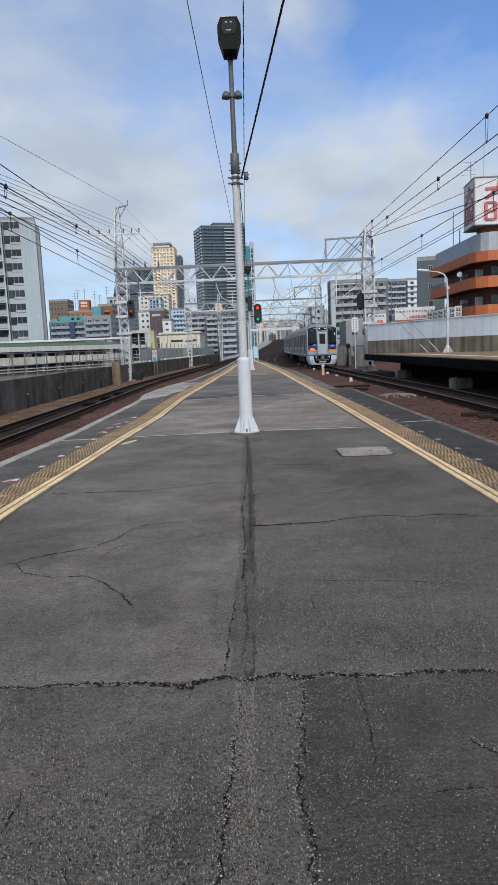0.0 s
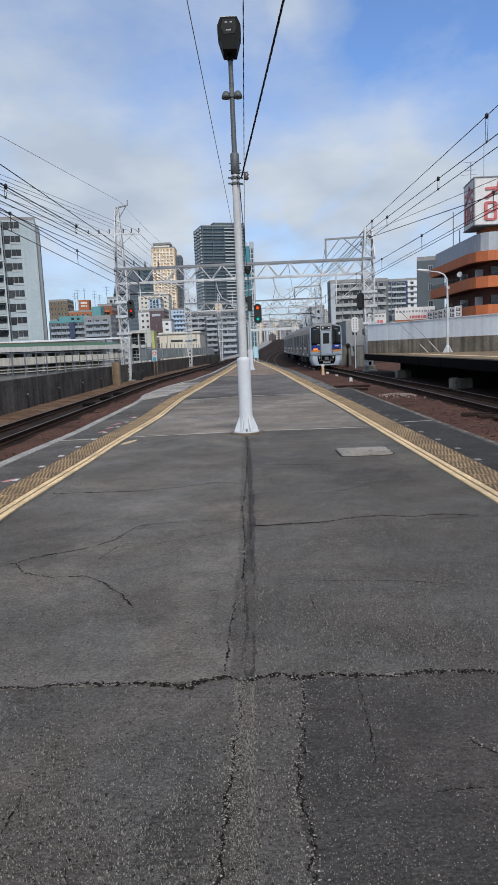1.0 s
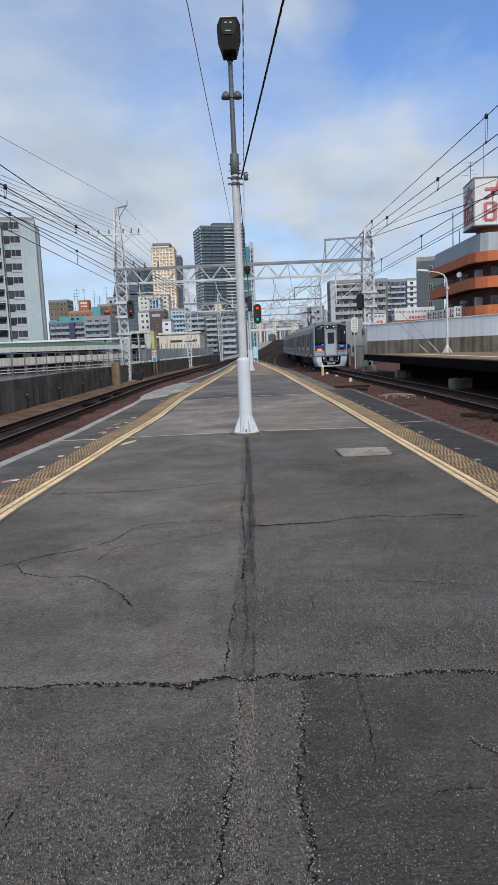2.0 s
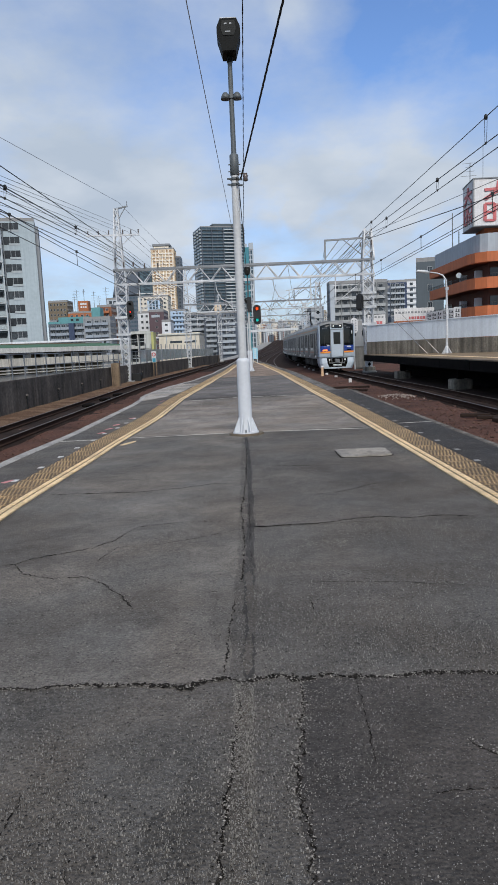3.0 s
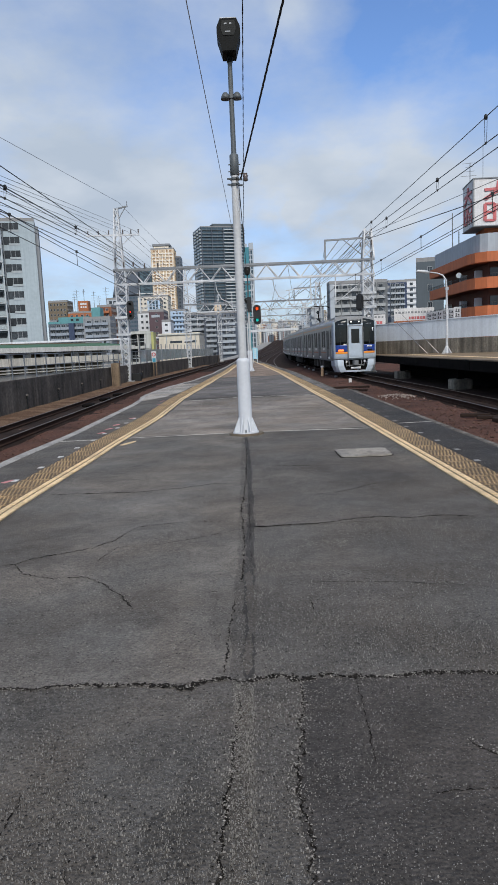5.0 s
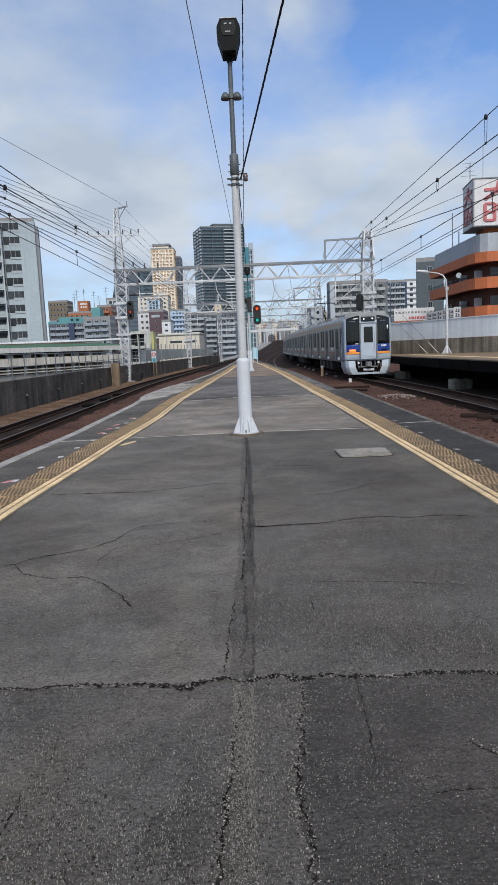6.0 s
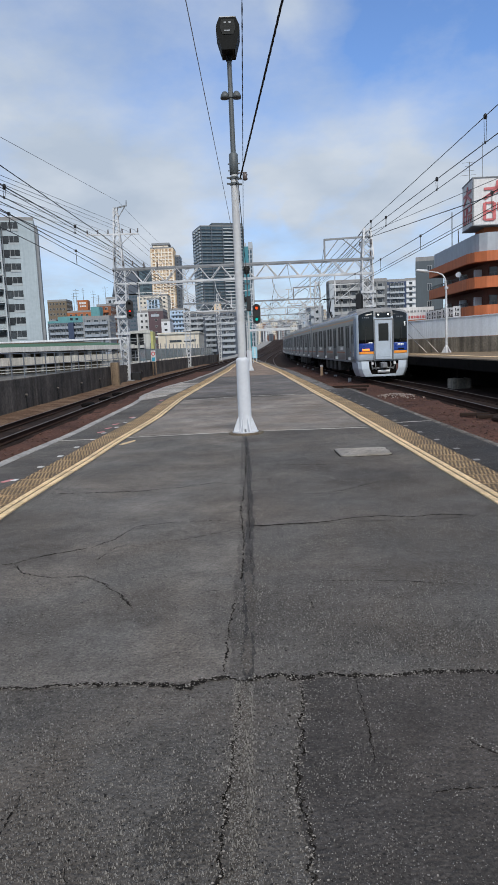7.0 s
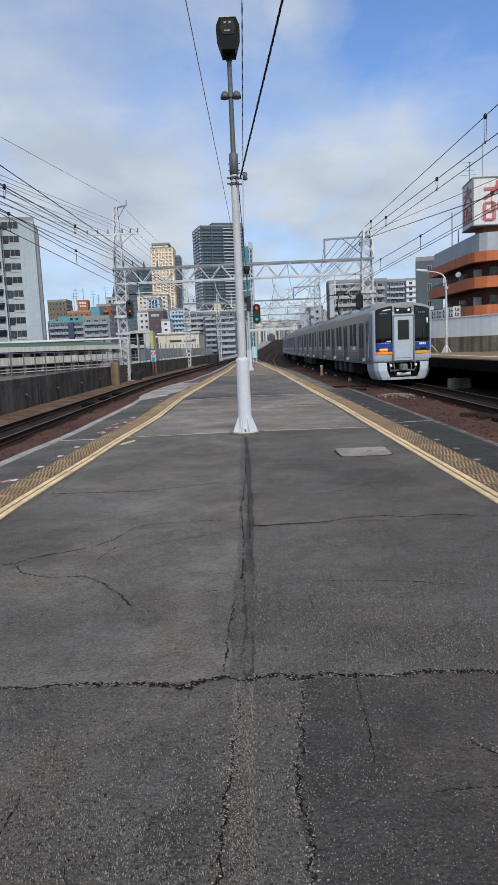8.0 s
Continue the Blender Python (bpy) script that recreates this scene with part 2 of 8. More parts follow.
    l.new(add.outputs[0], gt.inputs[1])
    size = n.new("ShaderNodeMath")
    size.operation = "MULTIPLY_ADD"
    size.inputs[1].default_value, size.inputs[2].default_value = 0.45, 0.42
    l.new(sep.outputs[2], size.inputs[0])
    near = n.new("ShaderNodeMath")
    near.operation = "LESS_THAN"
    rag = n.new("ShaderNodeTexNoise")
    rag.inputs["Scale"].default_value, rag.inputs["Detail"].default_value = chip_size * 2.2, 1.0
    l.new(pos, rag.inputs["Vector"])
    broken = n.new("ShaderNodeMath")
    broken.operation = "MULTIPLY_ADD"
    broken.inputs[1].default_value = 0.7
    l.new(rag.outputs["Fac"], broken.inputs[0])
    l.new(vo.outputs["Distance"], broken.inputs[2])
    l.new(broken.outputs[0], near.inputs[0])
    l.new(size.outputs[0], near.inputs[1])
    both = n.new("ShaderNodeMath")
    both.operation = "MULTIPLY"
    l.new(gt.outputs[0], both.inputs[0])
    l.new(near.outputs[0], both.inputs[1])
    ramp = n.new("ShaderNodeMix")
    ramp.data_type = "RGBA"
    ramp.inputs["A"].default_value, ramp.inputs["B"].default_value = (0.12, 0.115, 0.108, 1), (0.25, 0.24, 0.225, 1)
    l.new(sep.outputs[1], ramp.inputs["Factor"])
    mix = n.new("ShaderNodeMix")
    mix.data_type = "RGBA"
    l.new(both.outputs[0], mix.inputs["Factor"])
    l.new(prev, mix.inputs["A"])
    l.new(ramp.outputs["Result"], mix.inputs["B"])
    l.new(mix.outputs["Result"], bs.inputs["Base Color"])
    return m


def glow(name, colour, strength):
    m = bpy.data.materials.new(name)
    m.use_nodes = True
    bs = m.node_tree.nodes["Principled BSDF"]
    bs.inputs["Base Color"].default_value = (*colour, 1)
    bs.inputs["Emission Color"].default_value, bs.inputs["Emission Strength"].default_value = (*colour, 1), strength
    return m


ASPHALT = asphalt("asphalt", (0.114, 0.105, 0.093), (0.077, 0.072, 0.066), 0.30, 300.0, 0.8)
ASPHALT_NEAR = asphalt("asphalt_darker_bay", (0.073, 0.067, 0.061), (0.051, 0.047, 0.044), 0.24, 300.0, 0.8)
ASPHALT_LEFT = asphalt("asphalt_worn_bay", (0.158, 0.145, 0.128), (0.114, 0.106, 0.095), 0.28, 270.0, 0.8)
ASPHALT_MID = asphalt("asphalt_grey_bay", (0.128, 0.117, 0.103), (0.090, 0.083, 0.075), 0.28, 280.0, 0.8)
# paler bay; its colour includes the sky sheen at a grazing angle
ASPHALT_PALE = asphalt("asphalt_pale_bay", (0.249, 0.220, 0.188), (0.182, 0.162, 0.141), 0.16, 120.0, 0.6)
ASPHALT_DARK = asphalt("asphalt_newer", (0.150, 0.138, 0.127), (0.104, 0.096, 0.090), 0.22, 60.0)
ASPHALT_SEAM = asphalt("asphalt_seam", (0.060, 0.056, 0.052), (0.036, 0.034, 0.033), 0.2, 220.0, 0.7)
ASPHALT_CHIPS = asphalt("asphalt_chips", (0.104, 0.093, 0.079), (0.071, 0.064, 0.057), 0.75, 210.0, 0.8)
ASPHALT_GRIT = asphalt("asphalt_grit", (0.19, 0.185, 0.175), (0.10, 0.096, 0.09), 0.55, 45.0, 0.9)
ASPHALT_BROWN = asphalt("asphalt_brown_dust", (0.26, 0.20, 0.155), (0.19, 0.145, 0.112), 0.2, 80.0)
TAR = mat("crack_dirt", (0.030, 0.026, 0.022), 0.98, 0, 0.8, 30.0, 160.0, 1.0, tint=(0.010, 0.009, 0.008), spec=0.05)
CRUMB = mat("stone_crumb", (0.30, 0.28, 0.25), 0.9, 0, 0.5, 30.0, 90.0, 0.2, tint=(0.12, 0.11, 0.10))
# oily ballast; also laid under the side platform as painted shade
BALLAST_OIL_SHADE = mat("ballast_oily", (0.040, 0.025, 0.019), 0.95, 0, 0.6, 0.9, 18.0, 1.0, tint=(0.017, 0.012, 0.010), spec=0.1)
JOINT = mat("joint_mortar", (0.55, 0.51, 0.45), 0.9, 0, 0.35, 2.0, 40.0, 0.3)
CONCRETE = mat("concrete", (0.30, 0.295, 0.28), 0.88, 0, 0.30, 0.9, 24.0, 0.3, tint=(0.19, 0.185, 0.175))
CONCRETE_EDGE = mat("concrete_edge", (0.38, 0.36, 0.33), 0.95, 0, 0.4, 2.6, 30.0, 0.3, tint=(0.22, 0.21, 0.20), piece=0.1)
CONCRETE_OLD = mat("concrete_dark_stained", (0.185, 0.168, 0.150), 0.95, 0, 0.4, 0.9, 10.0, 0.4, tint=(0.062, 0.057, 0.052), streak=0.42, spec=0.15, piece=0.15)
CONCRETE_BROWN = mat("concrete_rust_stained", (0.291, 0.258, 0.202), 0.9, 0, 0.4, 0.6, 12.0, 0.3, tint=(0.157, 0.134, 0.106), streak=0.6, piece=0.1)
COVER = asphalt("cover_cement", (0.34, 0.32, 0.28), (0.22, 0.205, 0.18), 0.45, 90.0, 1.0)
WALL_STAINED = mat("wall_sooty_streaked", (0.135, 0.117, 0.102), 0.95, 0, 0.4, 0.8, 9.0, 0.4, tint=(0.060, 0.054, 0.050), streak=0.45, spec=0.15, piece=0.14)
SAND = mat("ballast_sandy", (0.20, 0.135, 0.09), 0.95, 0, 0.6, 1.5, 16.0, 1.0, tint=(0.10, 0.058, 0.038), spec=0.05)
PATCH = asphalt("cement_patch", (0.40, 0.375, 0.335), (0.26, 0.24, 0.21), 0.45, 90.0, 1.0)
TACTILE = mat("tactile_yellow_worn", (0.150, 0.092, 0.044), 0.85, 0, 0.6, 5.0, 30.0, 0.2, tint=(0.092, 0.062, 0.034), piece=0.22)
TACTILE_TOP = mat("tactile_dot_worn", (0.41, 0.285, 0.145), 0.7, 0, 0.5, 5.0, 60.0, 0.15, tint=(0.20, 0.135, 0.07), piece=0.12)
LINE = mat("line_cream", (0.75, 0.55, 0.305), 0.7, 0, 0.4, 3.5, 40.0, 0.15, tint=(0.55, 0.40, 0.22), piece=0.1)
GROOVE = mat("line_groove_dirt", (0.16, 0.12, 0.08), 0.9, 0, 0.3, 3.0, 40.0, 0.2)
EDGE_DIRTY = mat("concrete_edge_dirty", (0.21, 0.19, 0.165), 0.95, 0, 0.6, 5.0, 40.0, 0.5, tint=(0.085, 0.075, 0.066), piece=0.25, spec=0.15)
GREY_MARK = mat("faded_mark", (0.26, 0.24, 0.21), 0.8, 0, 0.4, 5.0, 40.0, 0.1, tint=(0.20, 0.20, 0.20), piece=0.3)
WHITE_MARK = mat("white_mark", (0.62, 0.62, 0.61), 0.7, 0, 0.3, 5.0, 40.0, 0.1, tint=(0.45, 0.44, 0.43), piece=0.15)
PINK_MARK = mat("pink_mark", (0.55, 0.22, 0.22), 0.7, 0, 0.3, 5.0, 40.0, 0.1)
BALLAST = mat("ballast_rusty", (0.115, 0.055, 0.038), 0.95, 0, 0.7, 0.5, 16.0, 1.0, tint=(0.057, 0.029, 0.022), spec=0.15)
BALLAST_DARK = mat("ballast_dark", (0.060, 0.034, 0.026), 0.95, 0, 0.6, 0.5, 16.0, 1.0, tint=(0.028, 0.018, 0.015), spec=0.1)
BALLAST_STONE = mat("ballast_stone", (0.12, 0.064, 0.046), 0.95, 0, 0.45, 0.8, 20.0, 0.5, tint=(0.062, 0.036, 0.028))
RAIL_STEEL = mat("rail_rust", (0.045, 0.027, 0.020), 0.9, 0.0, 0.3, 1.0, 20.0, 0.2, spec=0.08)
RAIL_TOP = mat("rail_polished", (0.13, 0.105, 0.09), 0.5, 0.5, 0.15, 1.0, 20.0, 0.05)
SLEEPER = mat("sleeper", (0.036, 0.024, 0.019), 0.95, 0, 0.4, 1.5, 25.0, 0.4, piece=0.25, spec=0.15)
GROUND = mat("city_ground", (0.13, 0.13, 0.13), 0.9, 0, 0.3, 0.05, 1.0, 0.1)
POLE_WHITE = mat("pole_white_paint", (0.58, 0.605, 0.64), 0.5, 0, 0.05, 2.5, 30.0, 0.02, tint=(0.52, 0.545, 0.58), streak=0.06)
POLE_WORN = mat("pole_worn_grey_white", (0.50, 0.515, 0.525), 0.55, 0, 0.12, 3.5, 30.0, 0.05, tint=(0.43, 0.435, 0.435), streak=0.05)
# upper post and lantern: colour darkened to stand for backlighting
POLE_GREY = mat("pole_grey_paint", (0.085, 0.098, 0.105), 0.55, 0.0, 0.2, 3.0, 30.0, 0.05)
LAMP_DARK = mat("lamp_bronze", (0.008, 0.009, 0.009), 0.7, 0.0, 0.2, 6.0, 40.0, 0.05, spec=0.15)
GALV = mat("galvanised_steel", (0.60, 0.615, 0.63), 0.5, 0.25, 0.22, 1.2, 18.0, 0.08, tint=(0.36, 0.38, 0.40))
GALV_DARK = mat("galvanised_grey", (0.22, 0.235, 0.25), 0.5, 0.4, 0.25, 1.2, 18.0, 0.08)
BLACK_STEEL = mat("black_steel", (0.014, 0.015, 0.016), 0.5, 0.2, 0.3, 2.0, 20.0, 0.1)
# black steel, and the painted shade under the side platform
STEEL_AND_SHADE = mat("sooty_steel", (0.009, 0.008, 0.0075), 0.95, 0, 0.4, 2.0, 20.0, 0.1, spec=0.05)
CABLE = mat("cable_black", (0.012, 0.012, 0.013), 0.6, 0, 0.2, 3.0, 20.0, 0.0)
CABLE_GREY = mat("wire_grey", (0.045, 0.047, 0.05), 0.5, 0.4, 0.2, 3.0, 20.0, 0.0)
PORCELAIN = mat("insulator", (0.10, 0.08, 0.075), 0.3, 0, 0.2, 6.0, 30.0, 0.0)
PANEL_WHITE = mat("panel_pale_blue_white", (0.80, 0.85, 0.88), 0.5, 0, 0.08, 0.6, 8.0, 0.05, tint=(0.70, 0.74, 0.78), streak=0.10, piece=0.04)
RUST = mat("rust_brown", (0.20, 0.145, 0.095), 0.9, 0.0, 0.4, 1.5, 20.0, 0.2, streak=0.4)
LED_RED = glow("signal_red", (1.0, 0.03, 0.015), 1.6)
LED_AMBER = glow("signal_orange", (1.0, 0.10, 0.02), 1.1)
LED_GREEN = glow("signal_green", (0.02, 0.62, 0.55), 0.7)
WIRE_PALE = mat("wire_pale", (0.34, 0.35, 0.37), 0.5, 0.3, 0.2, 3.0, 20.0, 0.0)

# ---- mesh helpers ----
def part(name, bm, material, parent=None, label=""):
    """Links a bmesh as one mesh object under a thing or a part. material: one, or a list by material_index."""
    me = bpy.data.meshes.new(name)
    bm.normal_update()
    bm.to_mesh(me)
    bm.free()
    for m in (material if isinstance(material, (list, tuple)) else [material]):
        me.materials.append(m)
    ob = new(name, me)
    ob.parent = parent
    if label:
        ob["label"] = label
    return ob


def again(name, ob, parent, m):
    """The same mesh once more, as an object of its own."""
    o = new(name, ob.data)
    o.parent = parent
    o.matrix_basis = m
    return o


def thing(name, label, category, group="", kind="", at=(0, 0, 0), turn=0.0):
    e = new(name)
    e.empty_display_size = 0.1
    e.matrix_basis = pose(*at, 0, 0, turn)
    return tagged(e, label, category, group, kind)


def B():
    return bmesh.new()


def box(bm, x0, x1, y0, y1, z0, z1, mi=0, bevel=0.0):
    v = [bm.verts.new((x, y, z)) for x in (x0, x1) for y in (y0, y1) for z in (z0, z1)]
    fs = [bm.faces.new([v[i] for i in q]) for q in ((0, 1, 3, 2), (4, 6, 7, 5), (0, 4, 5, 1), (2, 3, 7, 6), (0, 2, 6, 4), (1, 5, 7, 3))]
    for f in fs:
        f.material_index = mi
    if bevel:
        es = list({e for f in fs for e in f.edges})
        r = bmesh.ops.bevel(bm, geom=es, offset=bevel, segments=1, affect="EDGES", clamp_overlap=True)
        for f in r["faces"]:
            f.material_index = mi
    return bm


def bar(bm, p0, p1, w, h=None, mi=0, up=(0, 0, 1)):
    """A square bar from p0 to p1."""
    h = h or w
    p0, p1 = Vector(p0), Vector(p1)
    d = (p1 - p0).normalized()
    u = Vector(up)
    if abs(d.dot(u)) > 0.99:
        u = Vector((0, 1, 0))
    s = d.cross(u).normalized()
    u = s.cross(d).normalized()
    rings = []
    for p in (p0, p1):
        rings.append([bm.verts.new(p + s * (a * w / 2) + u * (b * h / 2)) for a, b in ((-1, -1), (1, -1), (1, 1), (-1, 1))])
    a, b = rings
    fs = [bm.faces.new((a[i], a[(i + 1) % 4], b[(i + 1) % 4], b[i])) for i in range(4)]
    fs += [bm.faces.new(a[::-1]), bm.faces.new(b)]
    for f in fs:
        f.material_index = mi
    return bm


def tube(bm, pts, r, n=10, mi=0, caps=True, smooth=True):
    """A round tube along points; r: one radius or one for each point."""
    pts = [Vector(p) for p in pts]
    rs = r if isinstance(r, (list, tuple)) else [r] * len(pts)
    rings = []
    u0 = None
    for i, p in enumerate(pts):
        d = (pts[min(i + 1, len(pts) - 1)] - pts[max(i - 1, 0)])
        if d.length < 1e-9:
            d = Vector((0, 0, 1))
        d.normalize()
        if u0 is None:
            u0 = Vector((1, 0, 0)) if abs(d.x) < 0.9 else Vector((0, 1, 0))
        s = d.cross(u0).normalized()
        u = s.cross(d).normalized()
        u0 = u
        rings.append([bm.verts.new(p + (u * math.cos(2 * math.pi * k / n) + s * math.sin(2 * math.pi * k / n)) * rs[i]) for k in range(n)])
    for a, b in zip(rings, rings[1:]):
        for k in range(n):
            f = bm.faces.new((a[k], b[k], b[(k + 1) % n], a[(k + 1) % n]))
            f.smooth, f.material_index = smooth, mi
    if caps:
        # the ends have corners of their own, so that the sides shade evenly
        for ring in (rings[0], rings[-1][::-1]):
            bm.faces.new([bm.verts.new(v.co) for v in ring]).material_index = mi
    return bm


def prism(bm, outline, z0, z1, mi=0, axis="z"):
    """An outline (pairs) pushed from z0 to z1 along an axis: z takes (x, y), y takes (x, z), x takes (y, z)."""
    def at3(a, b, c):
        return {"z": (a, b, c), "y": (a, c, b), "x": (c, a, b)}[axis]
    lo = [bm.verts.new(at3(a, b, z0)) for a, b in outline]
    hi = [bm.verts.new(at3(a, b, z1)) for a, b in outline]
    n = len(outline)
    fs = [bm.faces.new((lo[i], lo[(i + 1) % n], hi[(i + 1) % n], hi[i])) for i in range(n)]
    fs += [bm.faces.new(lo[::-1]), bm.faces.new(hi)]
    for f in fs:
        f.material_index = mi
    bmesh.ops.recalc_face_normals(bm, faces=fs)
    return bm


def sweep(bm, path, outline, mi=0, caps=True):
    """An outline (across, up) carried along path points, kept level."""
    pts = [Vector(p) for p in path]
    rings = []
    for i, p in enumerate(pts):
        d = pts[min(i + 1, len(pts) - 1)] - pts[max(i - 1, 0)]
        s = Vector((d.y, -d.x, 0)).normalized()
        rings.append([bm.verts.new(p + s * a + Vector((0, 0, b))) for a, b in outline])
    n = len(outline)
    fs = []
    for a, b in zip(rings, rings[1:]):
        for k in range(n):
            fs.append(bm.faces.new((a[k], a[(k + 1) % n], b[(k + 1) % n], b[k])))
    if caps:
        fs += [bm.faces.new(rings[0][::-1]), bm.faces.new(rings[-1])]
    for f in fs:
        f.material_index = mi
    bmesh.ops.recalc_face_normals(bm, faces=fs)
    return bm


def lerp_path(knots, y):
    """x at y along knots (y, x)."""
    if y <= knots[0][0]:
        return knots[0][1]
    for (y0, x0), (y1, x1) in zip(knots, knots[1:]):
        if y <= y1:
            k = (y - y0) / (y1 - y0)
            k = k * k * (3 - 2 * k) * 0.5 + k * 0.5
            return x0 + (x1 - x0) * k
    return knots[-1][1]

# ---- ground, track bed, tracks ----
def bend(y):
    """How far the line has turned to the right at y."""
    return 0.00045 * max(0.0, y - 65.0) ** 2


def bed(y):
    """Height of the ballast; the line climbs to a crest in the distance and falls away behind it."""
    if y > 262:
        return bed(262) - 0.0006 * (y - 262) ** 2
    return -1.2 + 0.00011 * max(0.0, y - 105.0) ** 2 + 0.0004 * max(0.0, y - 190.0) ** 2


def x_right(y):
    return 6.95 + 0.000385 * max(0.0, 65.0 - max(y, 28.0)) ** 2 + bend(y)


def glide(knots, y):
    """x at y on a smooth curve through knots (y, x)."""
    if y <= knots[0][0]:
        return knots[0][1]
    n = len(knots)
    for i in range(n - 1):
        (y0, x0), (y1, x1) = knots[i], knots[i + 1]
        if y <= y1 or i == n - 2:
            s0 = 0.0 if i == 0 else (x1 - knots[i - 1][1]) / (y1 - knots[i - 1][0])
            s1 = (knots[i + 2][1] - x0) / (knots[i + 2][0] - y0) if i + 2 < n else (x1 - x0) / (y1 - y0)
            h = y1 - y0
            k = (y - y0) / h
            return x0 * (1 + 2 * k) * (1 - k) ** 2 + x1 * k * k * (3 - 2 * k) + h * k * (1 - k) * ((1 - k) * s0 - k * s1)


LEFT_TURN = [(40, 0.0), (58, 0.6), (82, 1.9), (116, 4.1), (200, 11.5), (340, 32.0)]


def x_left(y):
    return -6.62 + glide(LEFT_TURN, y)


RAIL_H = 0.22

bm = B()
bmesh.ops.create_grid(bm, x_segments=24, y_segments=24, size=4600)
for v in bm.verts:
    v.co.z = -8.0
ground = tagged(part("ground", bm, GROUND), "grey city ground far below the viaduct", "ground", kind="structure")

bm = B()
ys = [-40 + 0.8 * i for i in range(200)] + [120 + 4 * i for i in range(70)]
cols = [-9.6 + 0.55 * i for i in range(56)]
grid = []
for y in ys:
    row = []
    for x in cols:
        h = 0.07 * noise.noise(Vector((x * 0.9, y * 0.9, 0))) + 0.035 * noise.noise(Vector((x * 2.7, y * 2.7, 5)))
        k = max(0.0, min(1.0, (y - 100) / 60))
        row.append(bm.verts.new((x + bend(y) + k * ((x_left(y) + x_right(y)) / 2 - bend(y) - x) * 0.45, y, bed(y) + h)))
    grid.append(row)
for a, b, y in zip(grid, grid[1:], ys):
    for k in range(len(cols) - 1):
        f = bm.faces.new((a[k], a[k + 1], b[k + 1], b[k]))
        f.smooth, f.material_index = True, 1 if y > 72 + 3.0 * noise.noise(Vector((k * 0.7, 0, 9))) else 0
tagged(part("track_bed", bm, [BALLAST, BALLAST_DARK]), "rust-brown ballast bed of the railway viaduct", "ballast", kind="structure")

bm = B()
sweep(bm, [(bend(y), y, bed(y) - 0.25) for y in range(-40, 400, 8)], [(-9.7, -7.0), (21.0, -7.0), (21.0, 0), (-9.7, 0)])
tagged(part("viaduct", bm, CONCRETE), "grey concrete railway viaduct deck under the ballast", "viaduct", kind="structure")


def track(name, centre, y0, y1, group):
    t = thing(name, "rusty steel railway track on dark sleepers in brown ballast", "railway track", group, kind="structure")
    ys = [y0 + 2.5 * i for i in range(int((y1 - y0) / 2.5) + 1)]
    foot = [(-0.06, -0.15), (0.06, -0.15), (0.06, -0.135), (0.012, -0.11), (0.012, -0.035), (0.034, -0.025), (0.034, -0.003), (-0.034, -0.003), (-0.034, -0.025), (-0.012, -0.035), (-0.012, -0.11), (-0.06, -0.135)]
    for side in (-1, 1):
        path = [(centre(y) + side * 0.567, y, bed(y) + RAIL_H) for y in ys]
        rail = part("rail", sweep(B(), path, foot), RAIL_STEEL, t)
        part("running_surface", sweep(B(), path, [(-0.03, -0.003), (0.03, -0.003), (0.03, 0.0), (-0.03, 0.0)]), RAIL_TOP, rail, "polished rail head")
    bm = B()
    rows = []
    for i in range(int((min(y1, 150) - y0) / 0.7)):
        y = y0 + 0.7 * i
        rows.append([bm.verts.new((centre(y) + x, y, bed(y) + h + 0.02 * noise.noise(Vector((x * 3, y * 3, 1))))) for x, h in ((-0.82, -0.08), (-0.66, 0.045), (-0.42, 0.05), (0.0, 0.055), (0.42, 0.05), (0.66, 0.045), (0.82, -0.08))])
    for a, b in zip(rows, rows[1:]):
        for k in range(6):
            bm.faces.new((a[k], a[k + 1], b[k + 1], b[k])).smooth = True
    part("oily_ballast", bm, BALLAST_OIL_SHADE, t, "blackened ballast between the rails")
    bm = B()
    box(bm, -1.05, 1.05, -0.11, 0.11, -0.18, 0, bevel=0.015)
    first = None
    y, count = y0 + 0.4, 0
    rest = B()
    while y < y1:
        z = bed(y) + RAIL_H - 0.235
        ang = math.degrees(math.atan((centre(y + 1) - centre(y - 1)) / 2))
        m = pose(centre(y), y, z, 0, 0, -ang)
        if 10 < y < (110 if y0 < 0 else 75):
            if first is None:
                first = part("sleeper", bm, SLEEPER, t)
                first.matrix_basis = m
            else:
                again("sleeper", first, t, m)
            count += 1
        else:
            box(rest, centre(y) - 1.05, centre(y) + 1.05, y - 0.11, y + 0.11, z - 0.18, z)
        y += 0.66
    tagged(part("far_sleepers", rest, SLEEPER, t), kind="stuff")
    return t


soot = B()
rows = []
for i in range(64):
    y = 70 + 4.0 * i
    a, b = x_left(y) - 2.2, x_right(y) - 1.6
    rows.append([soot.verts.new((a + (b - a) * k / 8, y, bed(y) + 0.035 + 0.03 * noise.noise(Vector((k * 1.7, y, 3))))) for k in range(9)])
for a, b in zip(rows, rows[1:]):
    for k in range(8):
        soot.faces.new((a[k], a[k + 1], b[k + 1], b[k])).smooth = True
tagged(part("sooty_ballast", soot, BALLAST_OIL_SHADE), "blackened ballast of the converging tracks", "ballast", kind="structure")
track("railway_track", x_right, -36, 330, "railway tracks")
track("railway_track", x_left, -36, 330, "railway tracks")
track("railway_track", lambda y: x_left(y) * 0.66 + x_right(y) * 0.34, 68, 330, "railway tracks")
track("railway_track", lambda y: x_left(y) * 0.34 + x_right(y) * 0.66, 66, 330, "railway tracks")

